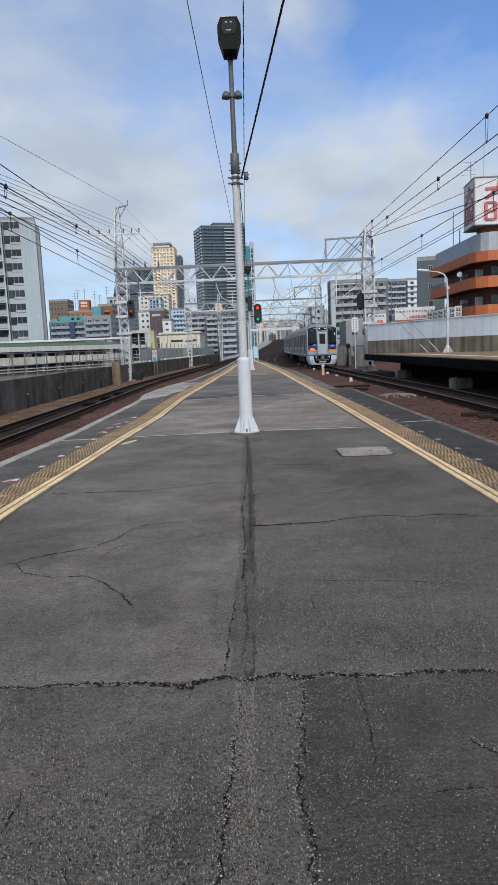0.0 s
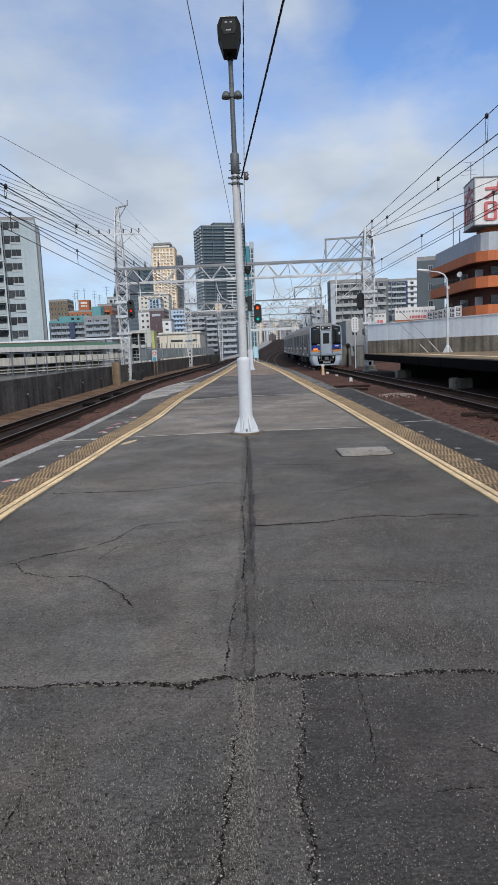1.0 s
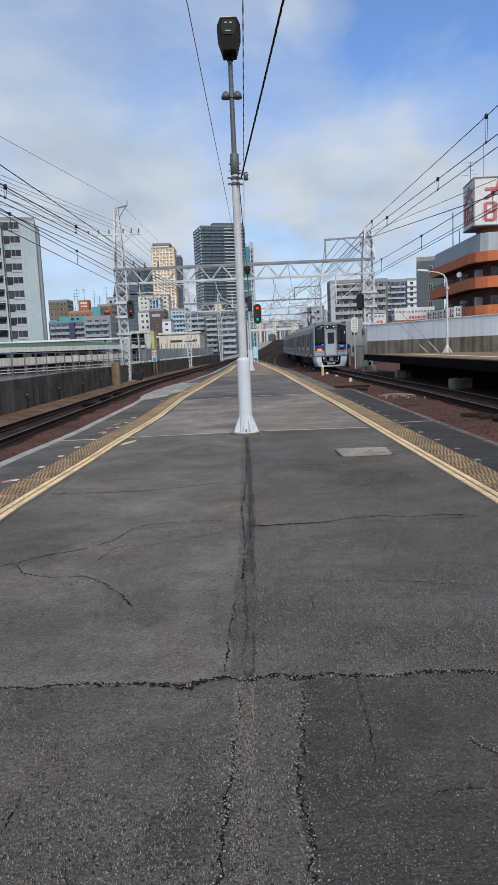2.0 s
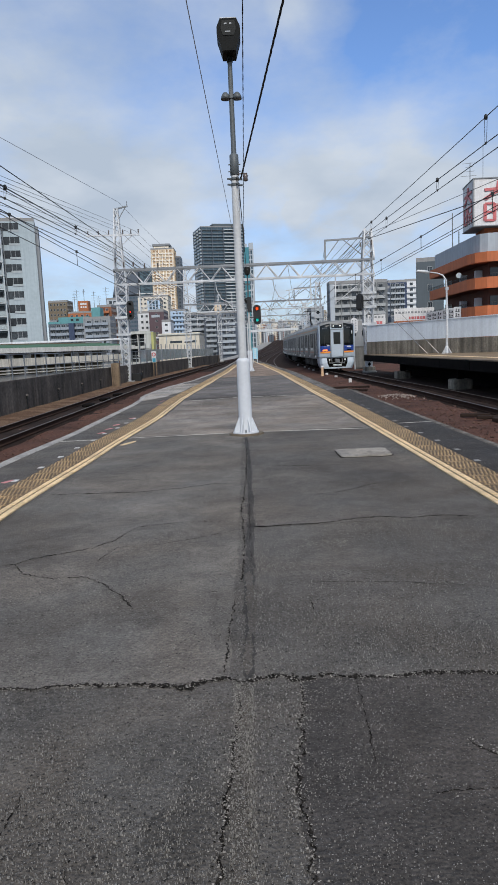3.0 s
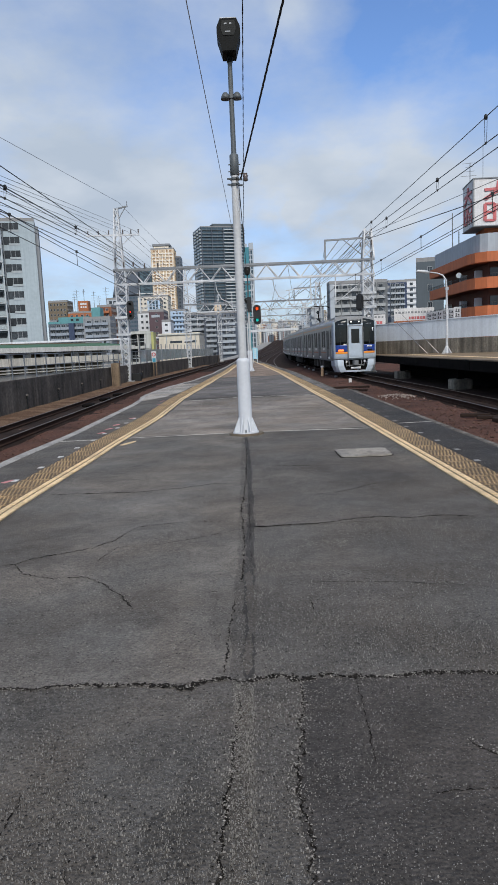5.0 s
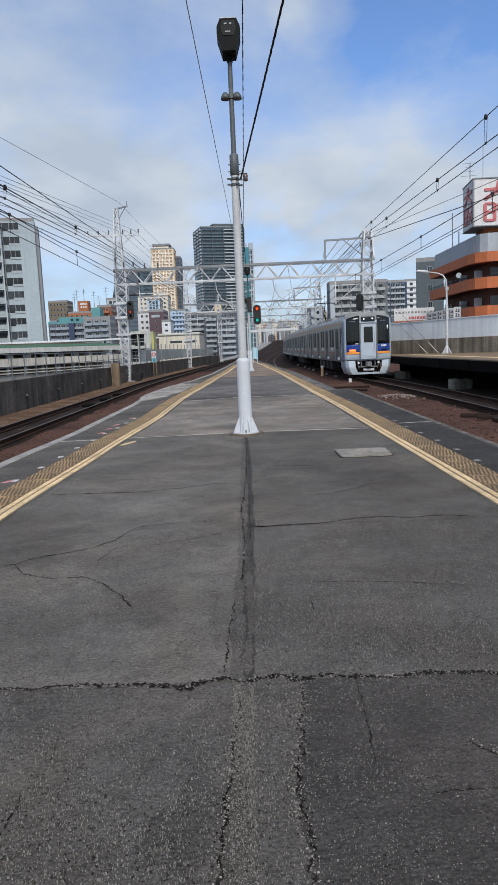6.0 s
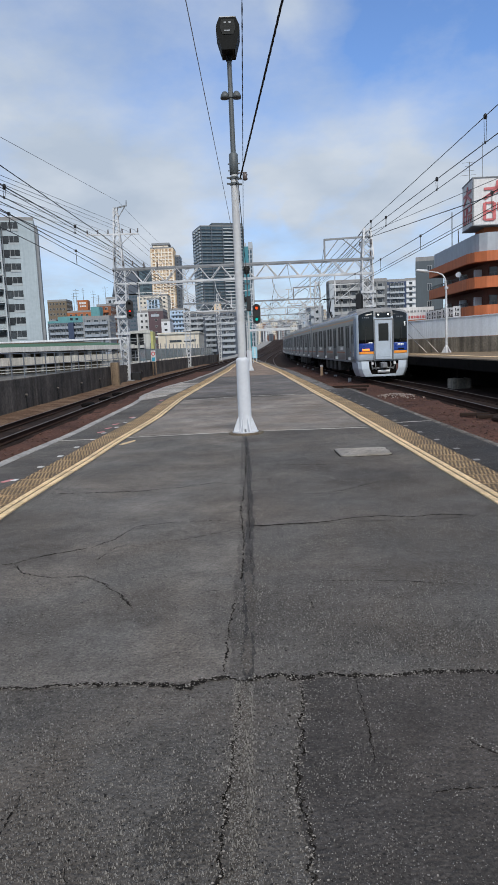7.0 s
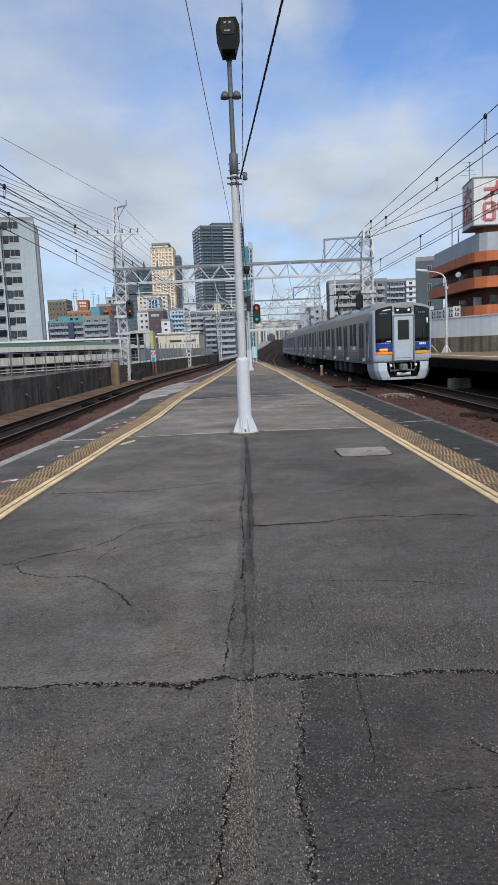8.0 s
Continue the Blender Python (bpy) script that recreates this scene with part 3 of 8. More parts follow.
# sandy shoulder between the parapet wall and the track
rows = []
shoulder = B()
for i in range(120):
    y = 4 + 0.8 * i
    rows.append([shoulder.verts.new((x_left(y) + x, y, bed(y) + h + 0.03 * noise.noise(Vector((x * 3, y * 2.2, 7))))) for x, h in ((-2.3, 0.13), (-1.9, 0.14), (-1.5, 0.12), (-1.15, 0.08), (-0.85, -0.06))])
for a, b in zip(rows, rows[1:]):
    for k in range(4):
        shoulder.faces.new((a[k], a[k + 1], b[k + 1], b[k])).smooth = True
tagged(part("ballast_shoulder", shoulder, SAND), "sandy brown ballast shoulder along the parapet wall", "ballast", kind="structure")

# loose stones on the bed
rng = random.Random(3)
vs, fs = [], []
for i in range(15000):
    y = 9 + 55 * rng.random() ** 1.5
    x = rng.uniform(2.5, 9.6) if rng.random() < 0.62 else rng.uniform(-8.6, -2.4)
    s = rng.uniform(0.018, 0.042)
    z = bed(y) + 0.07 * noise.noise(Vector((x * 0.9, y * 0.9, 0))) + 0.035 * noise.noise(Vector((x * 2.7, y * 2.7, 5))) + s * 0.3
    k = len(vs)
    for dx, dy, dz in ((1, 0, 0), (-1, 0, 0), (0, 1, 0), (0, -1, 0), (0, 0, 1), (0, 0, -1)):
        j = rng.uniform(0.6, 1.2)
        vs.append((x + (dx * j + rng.uniform(-.3, .3)) * s, y + (dy * j + rng.uniform(-.3, .3)) * s, z + dz * j * s * 0.8))
    fs += [(k, k + 2, k + 4), (k + 2, k + 1, k + 4), (k + 1, k + 3, k + 4), (k + 3, k, k + 4), (k + 2, k, k + 5), (k + 1, k + 2, k + 5), (k + 3, k + 1, k + 5), (k, k + 3, k + 5)]
me = bpy.data.meshes.new("ballast_stones")
me.from_pydata(vs, [], fs)
me.materials.append(BALLAST_STONE)
tagged(new("ballast_stones", me), "loose rust-brown ballast stones beside the tracks", "ballast stones", kind="stuff")

# ---- the island platform ----
LINE_R = [(-15, 1.45), (10.7, 1.43), (14.7, 1.38), (25.5, 1.29), (37, 1.03), (50, 0.72), (62, 0.45)]
LINE_L = [(-15, -1.53), (4.2, -1.51), (6.8, -1.42), (10.3, -1.28), (13.9, -1.27), (15.4, -1.22), (18.0, -1.12), (21.3, -0.99), (32, -0.64), (43, -0.42), (62, -0.15)]
EDGE_R = [(-15, 2.27), (14.6, 2.29), (14.9, 2.0), (25.5, 1.95), (37, 1.62), (50, 1.25), (62, 0.95)]
EDGE_L = [(-15, -2.34), (6.3, -2.34), (8.6, -2.24), (12.9, -2.22), (14.2, -2.26), (15.5, -2.37), (17.0, -2.34), (18.9, -2.24), (20.5, -2.05), (22.9, -1.76), (29.6, -1.4), (43, -1.05), (62, -0.7)]
PLAT_END = 60.0

bm = B()
ys = [-14 + 0.5 * i for i in range(int((PLAT_END + 14) / 0.5) + 1)]
rings = []
for y in ys:
    a, b = lerp_path(EDGE_L, y), lerp_path(EDGE_R, y)
    rings.append([bm.verts.new(p) for p in ((a, y, -0.25), (a, y, -0.0014), (b, y, -0.0014), (b, y, -0.25))])
for a, b in zip(rings, rings[1:]):
    for k in range(3):
        bm.faces.new((a[k], a[k + 1], b[k + 1], b[k]))
    bm.faces.new((a[3], a[0], b[0], b[3]))
bm.faces.new(rings[0]), bm.faces.new(rings[-1][::-1])
bmesh.ops.recalc_face_normals(bm, faces=bm.faces)
platform = tagged(part("platform", bm, ASPHALT), "old cracked grey asphalt island platform with worn patches", "platform", kind="structure")

bm = B()
rings = []
for y in ys[::4]:
    a, b = lerp_path(EDGE_L, y) + 0.35, lerp_path(EDGE_R, y) - 0.35
    rings.append([bm.verts.new(p) for p in ((a, y, -1.5), (a, y, -0.26), (b, y, -0.26), (b, y, -1.5))])
for a, b in zip(rings, rings[1:]):
    for k in range(3):
        bm.faces.new((a[k], a[k + 1], b[k + 1], b[k]))
bm.faces.new(rings[0]), bm.faces.new(rings[-1][::-1])
bmesh.ops.recalc_face_normals(bm, faces=bm.faces)
part("platform_base", bm, CONCRETE_OLD, platform, "dark concrete side walls")


def strip(name, knots_a, knots_b, y0, y1, z, material, label="", step=0.5, jag=0.0, seed=1):
    """A laid sheet on the platform between two long lines, with ragged ends."""
    r = random.Random(seed)
    bm = B()
    rows = []
    n = max(2, int((y1 - y0) / step))
    for i in range(n + 1):
        y = y0 + (y1 - y0) * i / n
        a = lerp_path(knots_a, y) + r.uniform(-jag, jag)
        b = lerp_path(knots_b, y) + r.uniform(-jag, jag)
        rows.append([(a + (b - a) * k / 8, y + (r.uniform(-jag, jag) * 1.5 if i in (0, n) else 0)) for k in range(9)])
    vv = [[bm.verts.new((x, y, z)) for x, y in row] for row in rows]
    for p, q in zip(vv, vv[1:]):
        for k in range(8):
            bm.faces.new((p[k], p[k + 1], q[k + 1], q[k]))
    return part(name, bm, material, platform, label)


def off(knots, d):
    return [(y, x + d) for y, x in knots]


strip("newer_asphalt", off(LINE_L, 0.03), off(LINE_R, -0.03), 13.9, 23.8, 0.001, ASPHALT_DARK, "darker newer asphalt patch", jag=0.03)
strip("paler_bay", off(LINE_L, 0.03), off(LINE_R, -0.03), 7.86, 13.45, 0.0004, ASPHALT_PALE, "paler asphalt bay with grazing sky sheen in its colour", jag=0.015, seed=8)
strip("worn_bay", off(LINE_L, 0.03), [(-15, -0.09), (1.9, -0.09), (3.0, -0.07), (62, -0.04)], 1.872, 7.72, 0.0003, ASPHALT_LEFT, "lighter worn asphalt bay", jag=0.01, seed=18, step=0.1)
strip("worn_bay", [(-15, 0.035), (62, 0.04)], off(LINE_R, -0.03), 3.60, 7.74, 0.0003, ASPHALT_MID, "grey worn asphalt bay", jag=0.012, seed=19, step=0.1)
strip("darker_bay", [(-15, 0.16), (0.95, 0.084), (1.10, 0.086), (1.18, 0.087), (1.25, 0.078), (1.30, 0.074), (1.36, 0.071), (1.45, 0.081), (1.58, 0.100), (1.72, 0.123), (1.85, 0.119)], off(LINE_R, -0.03), -14.0, 1.86, 0.0003, ASPHALT_NEAR, "darker worn asphalt bay", jag=0.004, seed=7, step=0.04)
strip("pale_concrete", off(EDGE_L, 0.11), [(-15, -2.15), (13.8, -2.12), (15.0, -1.74), (16.6, -1.58), (18.6, -1.47), (20.2, -1.38), (62, -0.6)], 13.9, 20.6, 0.001, PATCH, "pale gravelly cement levelling patch", jag=0.04, seed=5)
strip("edge_asphalt", off(LINE_R, 0.355), off(EDGE_R, -0.075), -14.0, 14.6, 0.0006, ASPHALT_SEAM, "darker asphalt edge strip", jag=0.006, seed=14)
strip("brown_bay", off(LINE_L, 0.03), off(LINE_R, -0.03), 24.0, 46.0, 0.0006, ASPHALT_BROWN, "brownish worn asphalt at the platform end", jag=0.02, seed=15)
strip("rough_edge_strip", off(LINE_R, 0.38), off(EDGE_R, -0.06), 14.9, 27.0, 0.001, ASPHALT_GRIT, "rough grey chip-strewn edge strip", jag=0.03, seed=6)


def crack(pts, w, seed=1, material=None, name="crack", jig=0.010, z=0.0015, step=0.012, crumbs=0):
    """A ragged crack or seam of changing width along points (x, y) of the platform; crumbs: loose chips along it."""
    r = random.Random(seed)
    bm = B()
    P = []
    for (x0, y0), (x1, y1) in zip(pts, pts[1:]):
        n = max(2, int(math.hypot(x1 - x0, y1 - y0) / step))
        for i in range(n):
            P.append(Vector((x0 + (x1 - x0) * i / n, y0 + (y1 - y0) * i / n, z)))
    P.append(Vector((*pts[-1], z)))
    slow, quick, fat, hold = 0.0, 0.0, 0.6, 0.4
    prev = None
    fill = material is not None
    even = material is JOINT
    w = w if fill else w * (1.15 if crumbs else 1.0)
    for i, p in enumerate(P):
        d = (P[min(i + 3, len(P) - 1)] - P[max(i - 3, 0)]).normalized()
        s = Vector((-d.y, d.x, 0))
        slow = slow * 0.9 + r.uniform(-jig, jig) * 0.28
        quick = quick * 0.45 + r.uniform(-1, 1) * (0.0 if fill else min(0.004, w * 0.55))
        end = min(1.0, i / 6 + 0.12, (len(P) - 1 - i) / 6 + 0.12)
        fat = 0.5 + r.uniform(-0.12, 0.12) if even else fat * 0.82 + r.uniform(0.0, 1.2) ** 1.8 * 0.18
        ww = w * (0.12 + 1.15 * fat) * (1.0 if fill else r.uniform(0.15, 1.6)) * end
        c = p + s * (slow + quick)
        pair = (bm.verts.new(c - s * ww / 2), bm.verts.new(c + s * ww / 2))
        hold = hold * 0.8 + r.uniform(0.0, 1.0) * 0.2
        if prev and (fill or crumbs or w > 0.0125 or hold < 0.60):
            bm.faces.new((prev[0], pair[0], pair[1], prev[1]))
        prev = pair
        # broken edges: small pits beside the line
        if not fill and r.random() < 0.2:
            pw = min(w, 0.013)
            q = c + s * r.uniform(-1.6, 1.6) * pw + d * r.uniform(-0.01, 0.01)
            a0, rad = r.uniform(0, 6.28), r.uniform(0.12, 0.5) * pw
            bm.faces.new([bm.verts.new(q + Vector((math.cos(a0 + k * 1.2566), math.sin(a0 + k * 1.2566), 0)) * rad * r.uniform(0.5, 1.3)) for k in range(5)])
    bmesh.ops.recalc_face_normals(bm, faces=bm.faces)
    for f in bm.faces:
        if f.normal.z < 0:
            f.normal_flip()
    ob = part(name, bm, material or TAR, platform)
    if crumbs:
        bm = B()
        for p in P:
            for k in range(5):
                if r.random() < 0.6:
                    c = p + Vector((r.gauss(0, 0.011), r.gauss(0, 0.011), 0.0008))
                    rad = 0.0007 + 0.0026 * r.random() ** 2
                    top = bm.verts.new(c + Vector((0, 0, rad * 0.9)))
                    ring = [bm.verts.new(c + Vector((math.cos(a) * rad, math.sin(a) * rad * r.uniform(0.6, 1.2), 0))) for a in (0.3, 1.7, 2.9, 4.1, 5.3)]
                    for a, b in zip(ring, ring[1:] + ring[:1]):
                        bm.faces.new((a, b, top))
        tagged(part("crumbs", bm, CRUMB, platform, "loose pale stone chips along the crack"), kind="stuff")
    return ob


# the filled lengthwise seam
crack([(-0.03, 1.86), (-0.025, 2.6), (-0.005, 3.6), (0.0, 5.6), (-0.02, 7.4)], 0.054, 11, ASPHALT_SEAM, "seam_filling", 0.008, 0.0005)
crack([(-0.045, 0.4), (-0.045, 1.2), (-0.055, 1.5), (-0.035, 1.86)], 0.042, 12, ASPHALT_CHIPS, "seam_filling", 0.010, 0.001)
crack([(-0.035, 1.9), (-0.022, 2.3), (-0.02, 2.85)], 0.045, 13, ASPHALT_CHIPS, "seam_filling", 0.008, 0.0008)
# cracks and seams of the worn asphalt: where, how wide, how crumbly
crack([(-1.47, 1.89), (-1.01, 1.88), (-0.76, 1.88), (-0.66, 1.87), (-0.59, 1.88), (-0.51, 1.88), (-0.34, 1.87), (-0.26, 1.86), (-0.20, 1.84), (-0.18, 1.87), (-0.11, 1.89), (-0.05, 1.86)], 0.023, 51, jig=0.010, crumbs=1, step=0.006)
crack([(-0.05, 1.86), (0.07, 1.89), (0.12, 1.85), (0.19, 1.88), (0.30, 1.85), (0.37, 1.85), (0.47, 1.86), (0.56, 1.86), (0.65, 1.86), (0.69, 1.84), (1.05, 1.84), (1.53, 1.84)], 0.026, 52, jig=0.010, crumbs=1, step=0.006)
crack([(0.12, 1.85), (0.12, 1.72), (0.10, 1.58), (0.08, 1.45), (0.07, 1.36), (0.07, 1.30), (0.08, 1.25), (0.09, 1.18), (0.09, 1.10), (0.08, 0.95)], 0.008, 53, jig=0.016, crumbs=1, step=0.006)
crack([(0.28, 1.84), (0.28, 1.70), (0.27, 1.53), (0.26, 1.43)], 0.004, 54, jig=0.006, crumbs=0, step=0.006)
crack([(0.50, 1.53), (0.52, 1.50), (0.55, 1.46), (0.62, 1.40)], 0.006, 55, jig=0.006, crumbs=1, step=0.006)
crack([(0.36, 1.33), (0.40, 1.34), (0.44, 1.34), (0.50, 1.34), (0.63, 1.35)], 0.006, 56, jig=0.006, crumbs=0, step=0.006)
crack([(-0.01, 3.59), (0.16, 3.60), (0.38, 3.62), (0.57, 3.68), (0.74, 3.70), (0.85, 3.64), (1.06, 3.67), (1.24, 3.61)], 0.017, 57, jig=0.010, crumbs=0)
crack([(-1.35, 3.07), (-1.13, 3.10), (-1.07, 3.17), (-0.95, 3.24), (-0.84, 3.29), (-0.72, 3.43), (-0.64, 3.70), (-0.44, 3.75), (-0.15, 3.75)], 0.010, 58, jig=0.010, crumbs=0, step=0.006)
crack([(-0.74, 3.09), (-0.68, 3.31), (-0.50, 3.32), (-0.30, 3.41), (-0.06, 3.55)], 0.007, 59, jig=0.006, crumbs=0, step=0.006)
crack([(-1.13, 3.10), (-1.03, 2.94), (-0.88, 2.87), (-0.74, 2.87), (-0.65, 2.78), (-0.54, 2.62), (-0.46, 2.46)], 0.009, 60, jig=0.010, crumbs=0, step=0.006)
crack([(-1.42, 4.71), (-1.11, 4.68), (-0.79, 4.67), (-0.49, 4.74), (-0.26, 4.85), (-0.08, 4.79)], 0.015, 61, jig=0.010, crumbs=0)
crack([(0.41, 4.33), (0.61, 4.40), (0.93, 4.67)], 0.009, 62, jig=0.010, crumbs=0)
crack([(0.24, 2.68), (0.44, 2.66), (0.60, 2.64), (0.94, 2.53)], 0.005, 63, jig=0.006, crumbs=0)
crack([(0.21, 2.53), (0.22, 2.34)], 0.005, 64, jig=0.006, crumbs=0)
crack([(-0.23, 2.60), (-0.14, 2.62), (-0.08, 2.62)], 0.005, 65, jig=0.006, crumbs=0)
crack([(-0.09, 0.95), (-0.09, 1.10), (-0.09, 1.20), (-0.08, 1.32), (-0.07, 1.46), (-0.062, 1.62), (-0.055, 1.80)], 0.0075, 66, jig=0.010, crumbs=1, step=0.006)
crack([(-0.10, 1.91), (-0.10, 1.94), (-0.09, 2.27), (-0.08, 2.52)], 0.007, 67, jig=0.006, crumbs=0, step=0.006)
crack([(-0.05, 2.71), (-0.04, 3.29), (-0.06, 4.02), (-0.03, 4.91), (-0.02, 6.66)], 0.010, 68, jig=0.006, crumbs=0)
crack([(-0.01, 2.93), (-0.01, 3.62), (-0.01, 4.33)], 0.006, 69, jig=0.006, crumbs=0)
crack([(0.90, 5.41), (0.54, 5.42), (0.13, 5.50)], 0.014, 70, jig=0.010, crumbs=0)
crack([(-0.54, 1.26), (-0.54, 1.31), (-0.54, 1.40)], 0.005, 72, jig=0.006, crumbs=0, step=0.006)
crack([(-0.37, 1.12), (-0.39, 1.17)], 0.005, 73, jig=0.006, crumbs=0, step=0.006)
crack([(-1.0, 9.8), (-0.6, 9.7), (-0.2, 9.75)], 0.02, 35)
crack([(-1.1, 11.9), (-0.5, 11.6), (0.0, 11.8)], 0.025, 36)
crack([(0.3, 10.9), (0.8, 11.2), (1.3, 11.0)], 0.02, 37)
# mortar joints across
crack([(-2.2, 7.72), (-1.5, 7.76), (-0.4, 7.82), (-0.16, 7.83)], 0.072, 41, JOINT, "joint", 0.008)
crack([(0.15, 7.84), (0.7, 7.8), (1.44, 7.74)], 0.072, 42, JOINT, "joint", 0.008)
crack([(1.78, 8.08), (2.26, 8.12)], 0.06, 43, JOINT, "joint", 0.006)
crack([(-1.15, 13.3), (0.0, 13.75), (1.3, 13.6)], 0.10, 44, JOINT, "joint", 0.02)

# stones standing proud of the worn binder, and flat dark spots painted as the shade of holes, in clusters
def stone_mat(name, dark, pale):
    m = bpy.data.materials.new(name)
    m.use_nodes = True
    n, l = m.node_tree.nodes, m.node_tree.links
    bs = n["Principled BSDF"]
    bs.inputs["Roughness"].default_value, bs.inputs["Specular IOR Level"].default_value = 0.85, 0.2
    mix = n.new("ShaderNodeMix")
    mix.data_type = "RGBA"
    mix.inputs["A"].default_value, mix.inputs["B"].default_value = (*dark, 1), (*pale, 1)
    l.new(n.new("ShaderNodeNewGeometry").outputs["Random Per Island"], mix.inputs["Factor"])
    grain = n.new("ShaderNodeTexNoise")
    grain.inputs["Scale"].default_value = 400.0
    l.new(n.new("ShaderNodeNewGeometry").outputs["Position"], grain.inputs["Vector"])
    mr = n.new("ShaderNodeMapRange")
    mr.inputs["To Min"].default_value, mr.inputs["To Max"].default_value = 0.7, 1.3
    l.new(grain.outputs["Fac"], mr.inputs["Value"])
    vm = n.new("ShaderNodeVectorMath")
    vm.operation = "SCALE"
    l.new(mix.outputs["Result"], vm.inputs[0])
    l.new(mr.outputs[0], vm.inputs["Scale"])
    l.new(vm.outputs[0], bs.inputs["Base Color"])
    return m


def strewn(name, label, material, count, seed, proud, sizes, y0=0.85, y1=7.4, seam=False):
    rng = random.Random(seed)
    vs, fs = [], []
    made = 0
    while made < count:
        y = y0 + (y1 - y0) * rng.random() ** 1.55
        x = rng.uniform(-1.42, 1.40)
        if seam:
            x, y = -0.042 + 0.02 * noise.noise(Vector((0, y * 3, 8))) + rng.uniform(-0.026, 0.026), rng.uniform(y0, y1)
        if abs(x) > 0.42 * y + 0.3:
            continue
        d = 0.5 + 0.9 * noise.noise(Vector((x * 1.6, y * 1.2, 2))) + 0.8 * noise.noise(Vector((x * 6, y * 6, 4))) + 0.5 * noise.noise(Vector((x * 19, y * 19, 6)))
        d -= 0.07 * max(0.0, y - 3.4)
        if x < -0.75 and 3.05 < y < 4.3:
            d -= 0.5
        if x > 0.13 and y < 1.8:
            d -= 0.16
        if y < 1.86 and abs(x + 0.042) < 0.032:
            d += 0.9
        elif 1.9 < y < 7.2 and 0.022 < abs(x + 0.015) < 0.05:
            d += 0.45
        if not seam and rng.random() > d:
            continue
        made += 1
        s = sizes[0] + (sizes[1] - sizes[0]) * rng.random() ** 2.5
        i, n = len(vs), 5
        a0 = rng.uniform(0, 6.28)
        for k in range(n):
            q = a0 + k * 1.2566
            e = s * rng.uniform(0.6, 1.15)
            vs.append((x + math.cos(q) * e, y + math.sin(q) * e, -0.002 if proud else 0.0007))
        if proud:
            h = 0.0014 + s * rng.uniform(0.4, 1.0)
            for k in range(n):
                p = vs[i + k]
                vs.append((x + (p[0] - x) * 0.62 + rng.uniform(-.15, .15) * s, y + (p[1] - y) * 0.62 + rng.uniform(-.15, .15) * s, h * rng.uniform(0.75, 1.1)))
            fs += [(i + k, i + (k + 1) % n, i + n + (k + 1) % n, i + n + k) for k in range(n)]
            fs.append(tuple(range(i + n, i + 2 * n)))
        else:
            fs.append(tuple(range(i, i + n)))
    me = bpy.data.meshes.new(name)
    me.from_pydata(vs, [], fs)
    me.materials.append(material)
    ob = new(name, me)
    ob.parent = platform
    tagged(ob, label, kind="stuff")


strewn("stone_chips", "pale worn stone chips in the asphalt", stone_mat("asphalt_stone", (0.085, 0.08, 0.074), (0.25, 0.237, 0.218)), 58000, 81, True, (0.0010, 0.0025))
strewn("asphalt_pits", "small flat dark spots coloured as shade in asphalt holes", stone_mat("asphalt_hole", (0.016, 0.015, 0.014), (0.045, 0.042, 0.04)), 20000, 82, False, (0.0014, 0.0042))
strewn("stone_chips", "pale loose chips in the open seam", bpy.data.materials["asphalt_stone"], 2600, 83, True, (0.0012, 0.0026), 0.85, 1.85, True)

# worn cover set in cement
r = random.Random(9)
cover = thing("access_cover", "rough cement-filled access cover set in the asphalt", "access cover", at=(1.02, 5.95, 0.0))
bm = B()
out = []
for i in range(28):
    a = 2 * math.pi * i / 28
    q = max(abs(math.cos(a)), abs(math.sin(a)))
    out.append((0.230 * math.cos(a) / q * r.uniform(0.95, 1.03), 0.215 * math.sin(a) / q * r.uniform(0.93, 1.04)))
prism(bm, [(x * 1.05, y * 1.06) for x, y in out], -0.002, 0.002)
part("rim", bm, TAR, cover, "dark open joint round the cover")
bm = B()
prism(bm, out, 0.0, 0.012)
part("cement_fill", bm, COVER, cover)

# ---- tactile paving, lines, edge stones ----
def tile_mesh():
    bm = B()
    w, ln, h = 0.118, 0.148, 0.006
    box(bm, -w, w, -ln, ln, -0.01, h)
    for j in range(5):
        for i in range(8 if j % 2 else 7):
            x, y = -0.1015 + 0.029 * i + (0.0 if j % 2 else 0.0145), -0.116 + 0.058 * j
            lo = [bm.verts.new((x + 0.0088 * math.cos(k * math.pi / 3), y + 0.018 * math.sin(k * math.pi / 3), h)) for k in range(6)]
            hi = [bm.verts.new((x + 0.0060 * math.cos(k * math.pi / 3), y + 0.014 * math.sin(k * math.pi / 3), h + 0.005)) for k in range(6)]
            for k in range(6):
                bm.faces.new((lo[k], lo[(k + 1) % 6], hi[(k + 1) % 6], hi[k])).material_index = 1
            bm.faces.new(hi).material_index = 1
    box(bm, -w + 0.004, w - 0.004, ln - 0.012, ln - 0.002, h - 0.002, h + 0.0025, mi=1)
    return bm


def line_mesh():
    bm = B()
    for x0, x1 in ((-0.055, -0.012), (0.004, 0.045)):
        box(bm, x0, x1, -0.1425, 0.1425, -0.01, 0.009, bevel=0.003)
    box(bm, -0.054, 0.044, -0.149, 0.149, -0.01, 0.003, mi=1)
    return bm


def along(knots, d, y):
    ang = math.degrees(math.atan((lerp_path(knots, y + 0.15) - lerp_path(knots, y - 0.15)) / 0.3))
    return pose(lerp_path(knots, y) + d, y, 0, 0, 0, -ang)


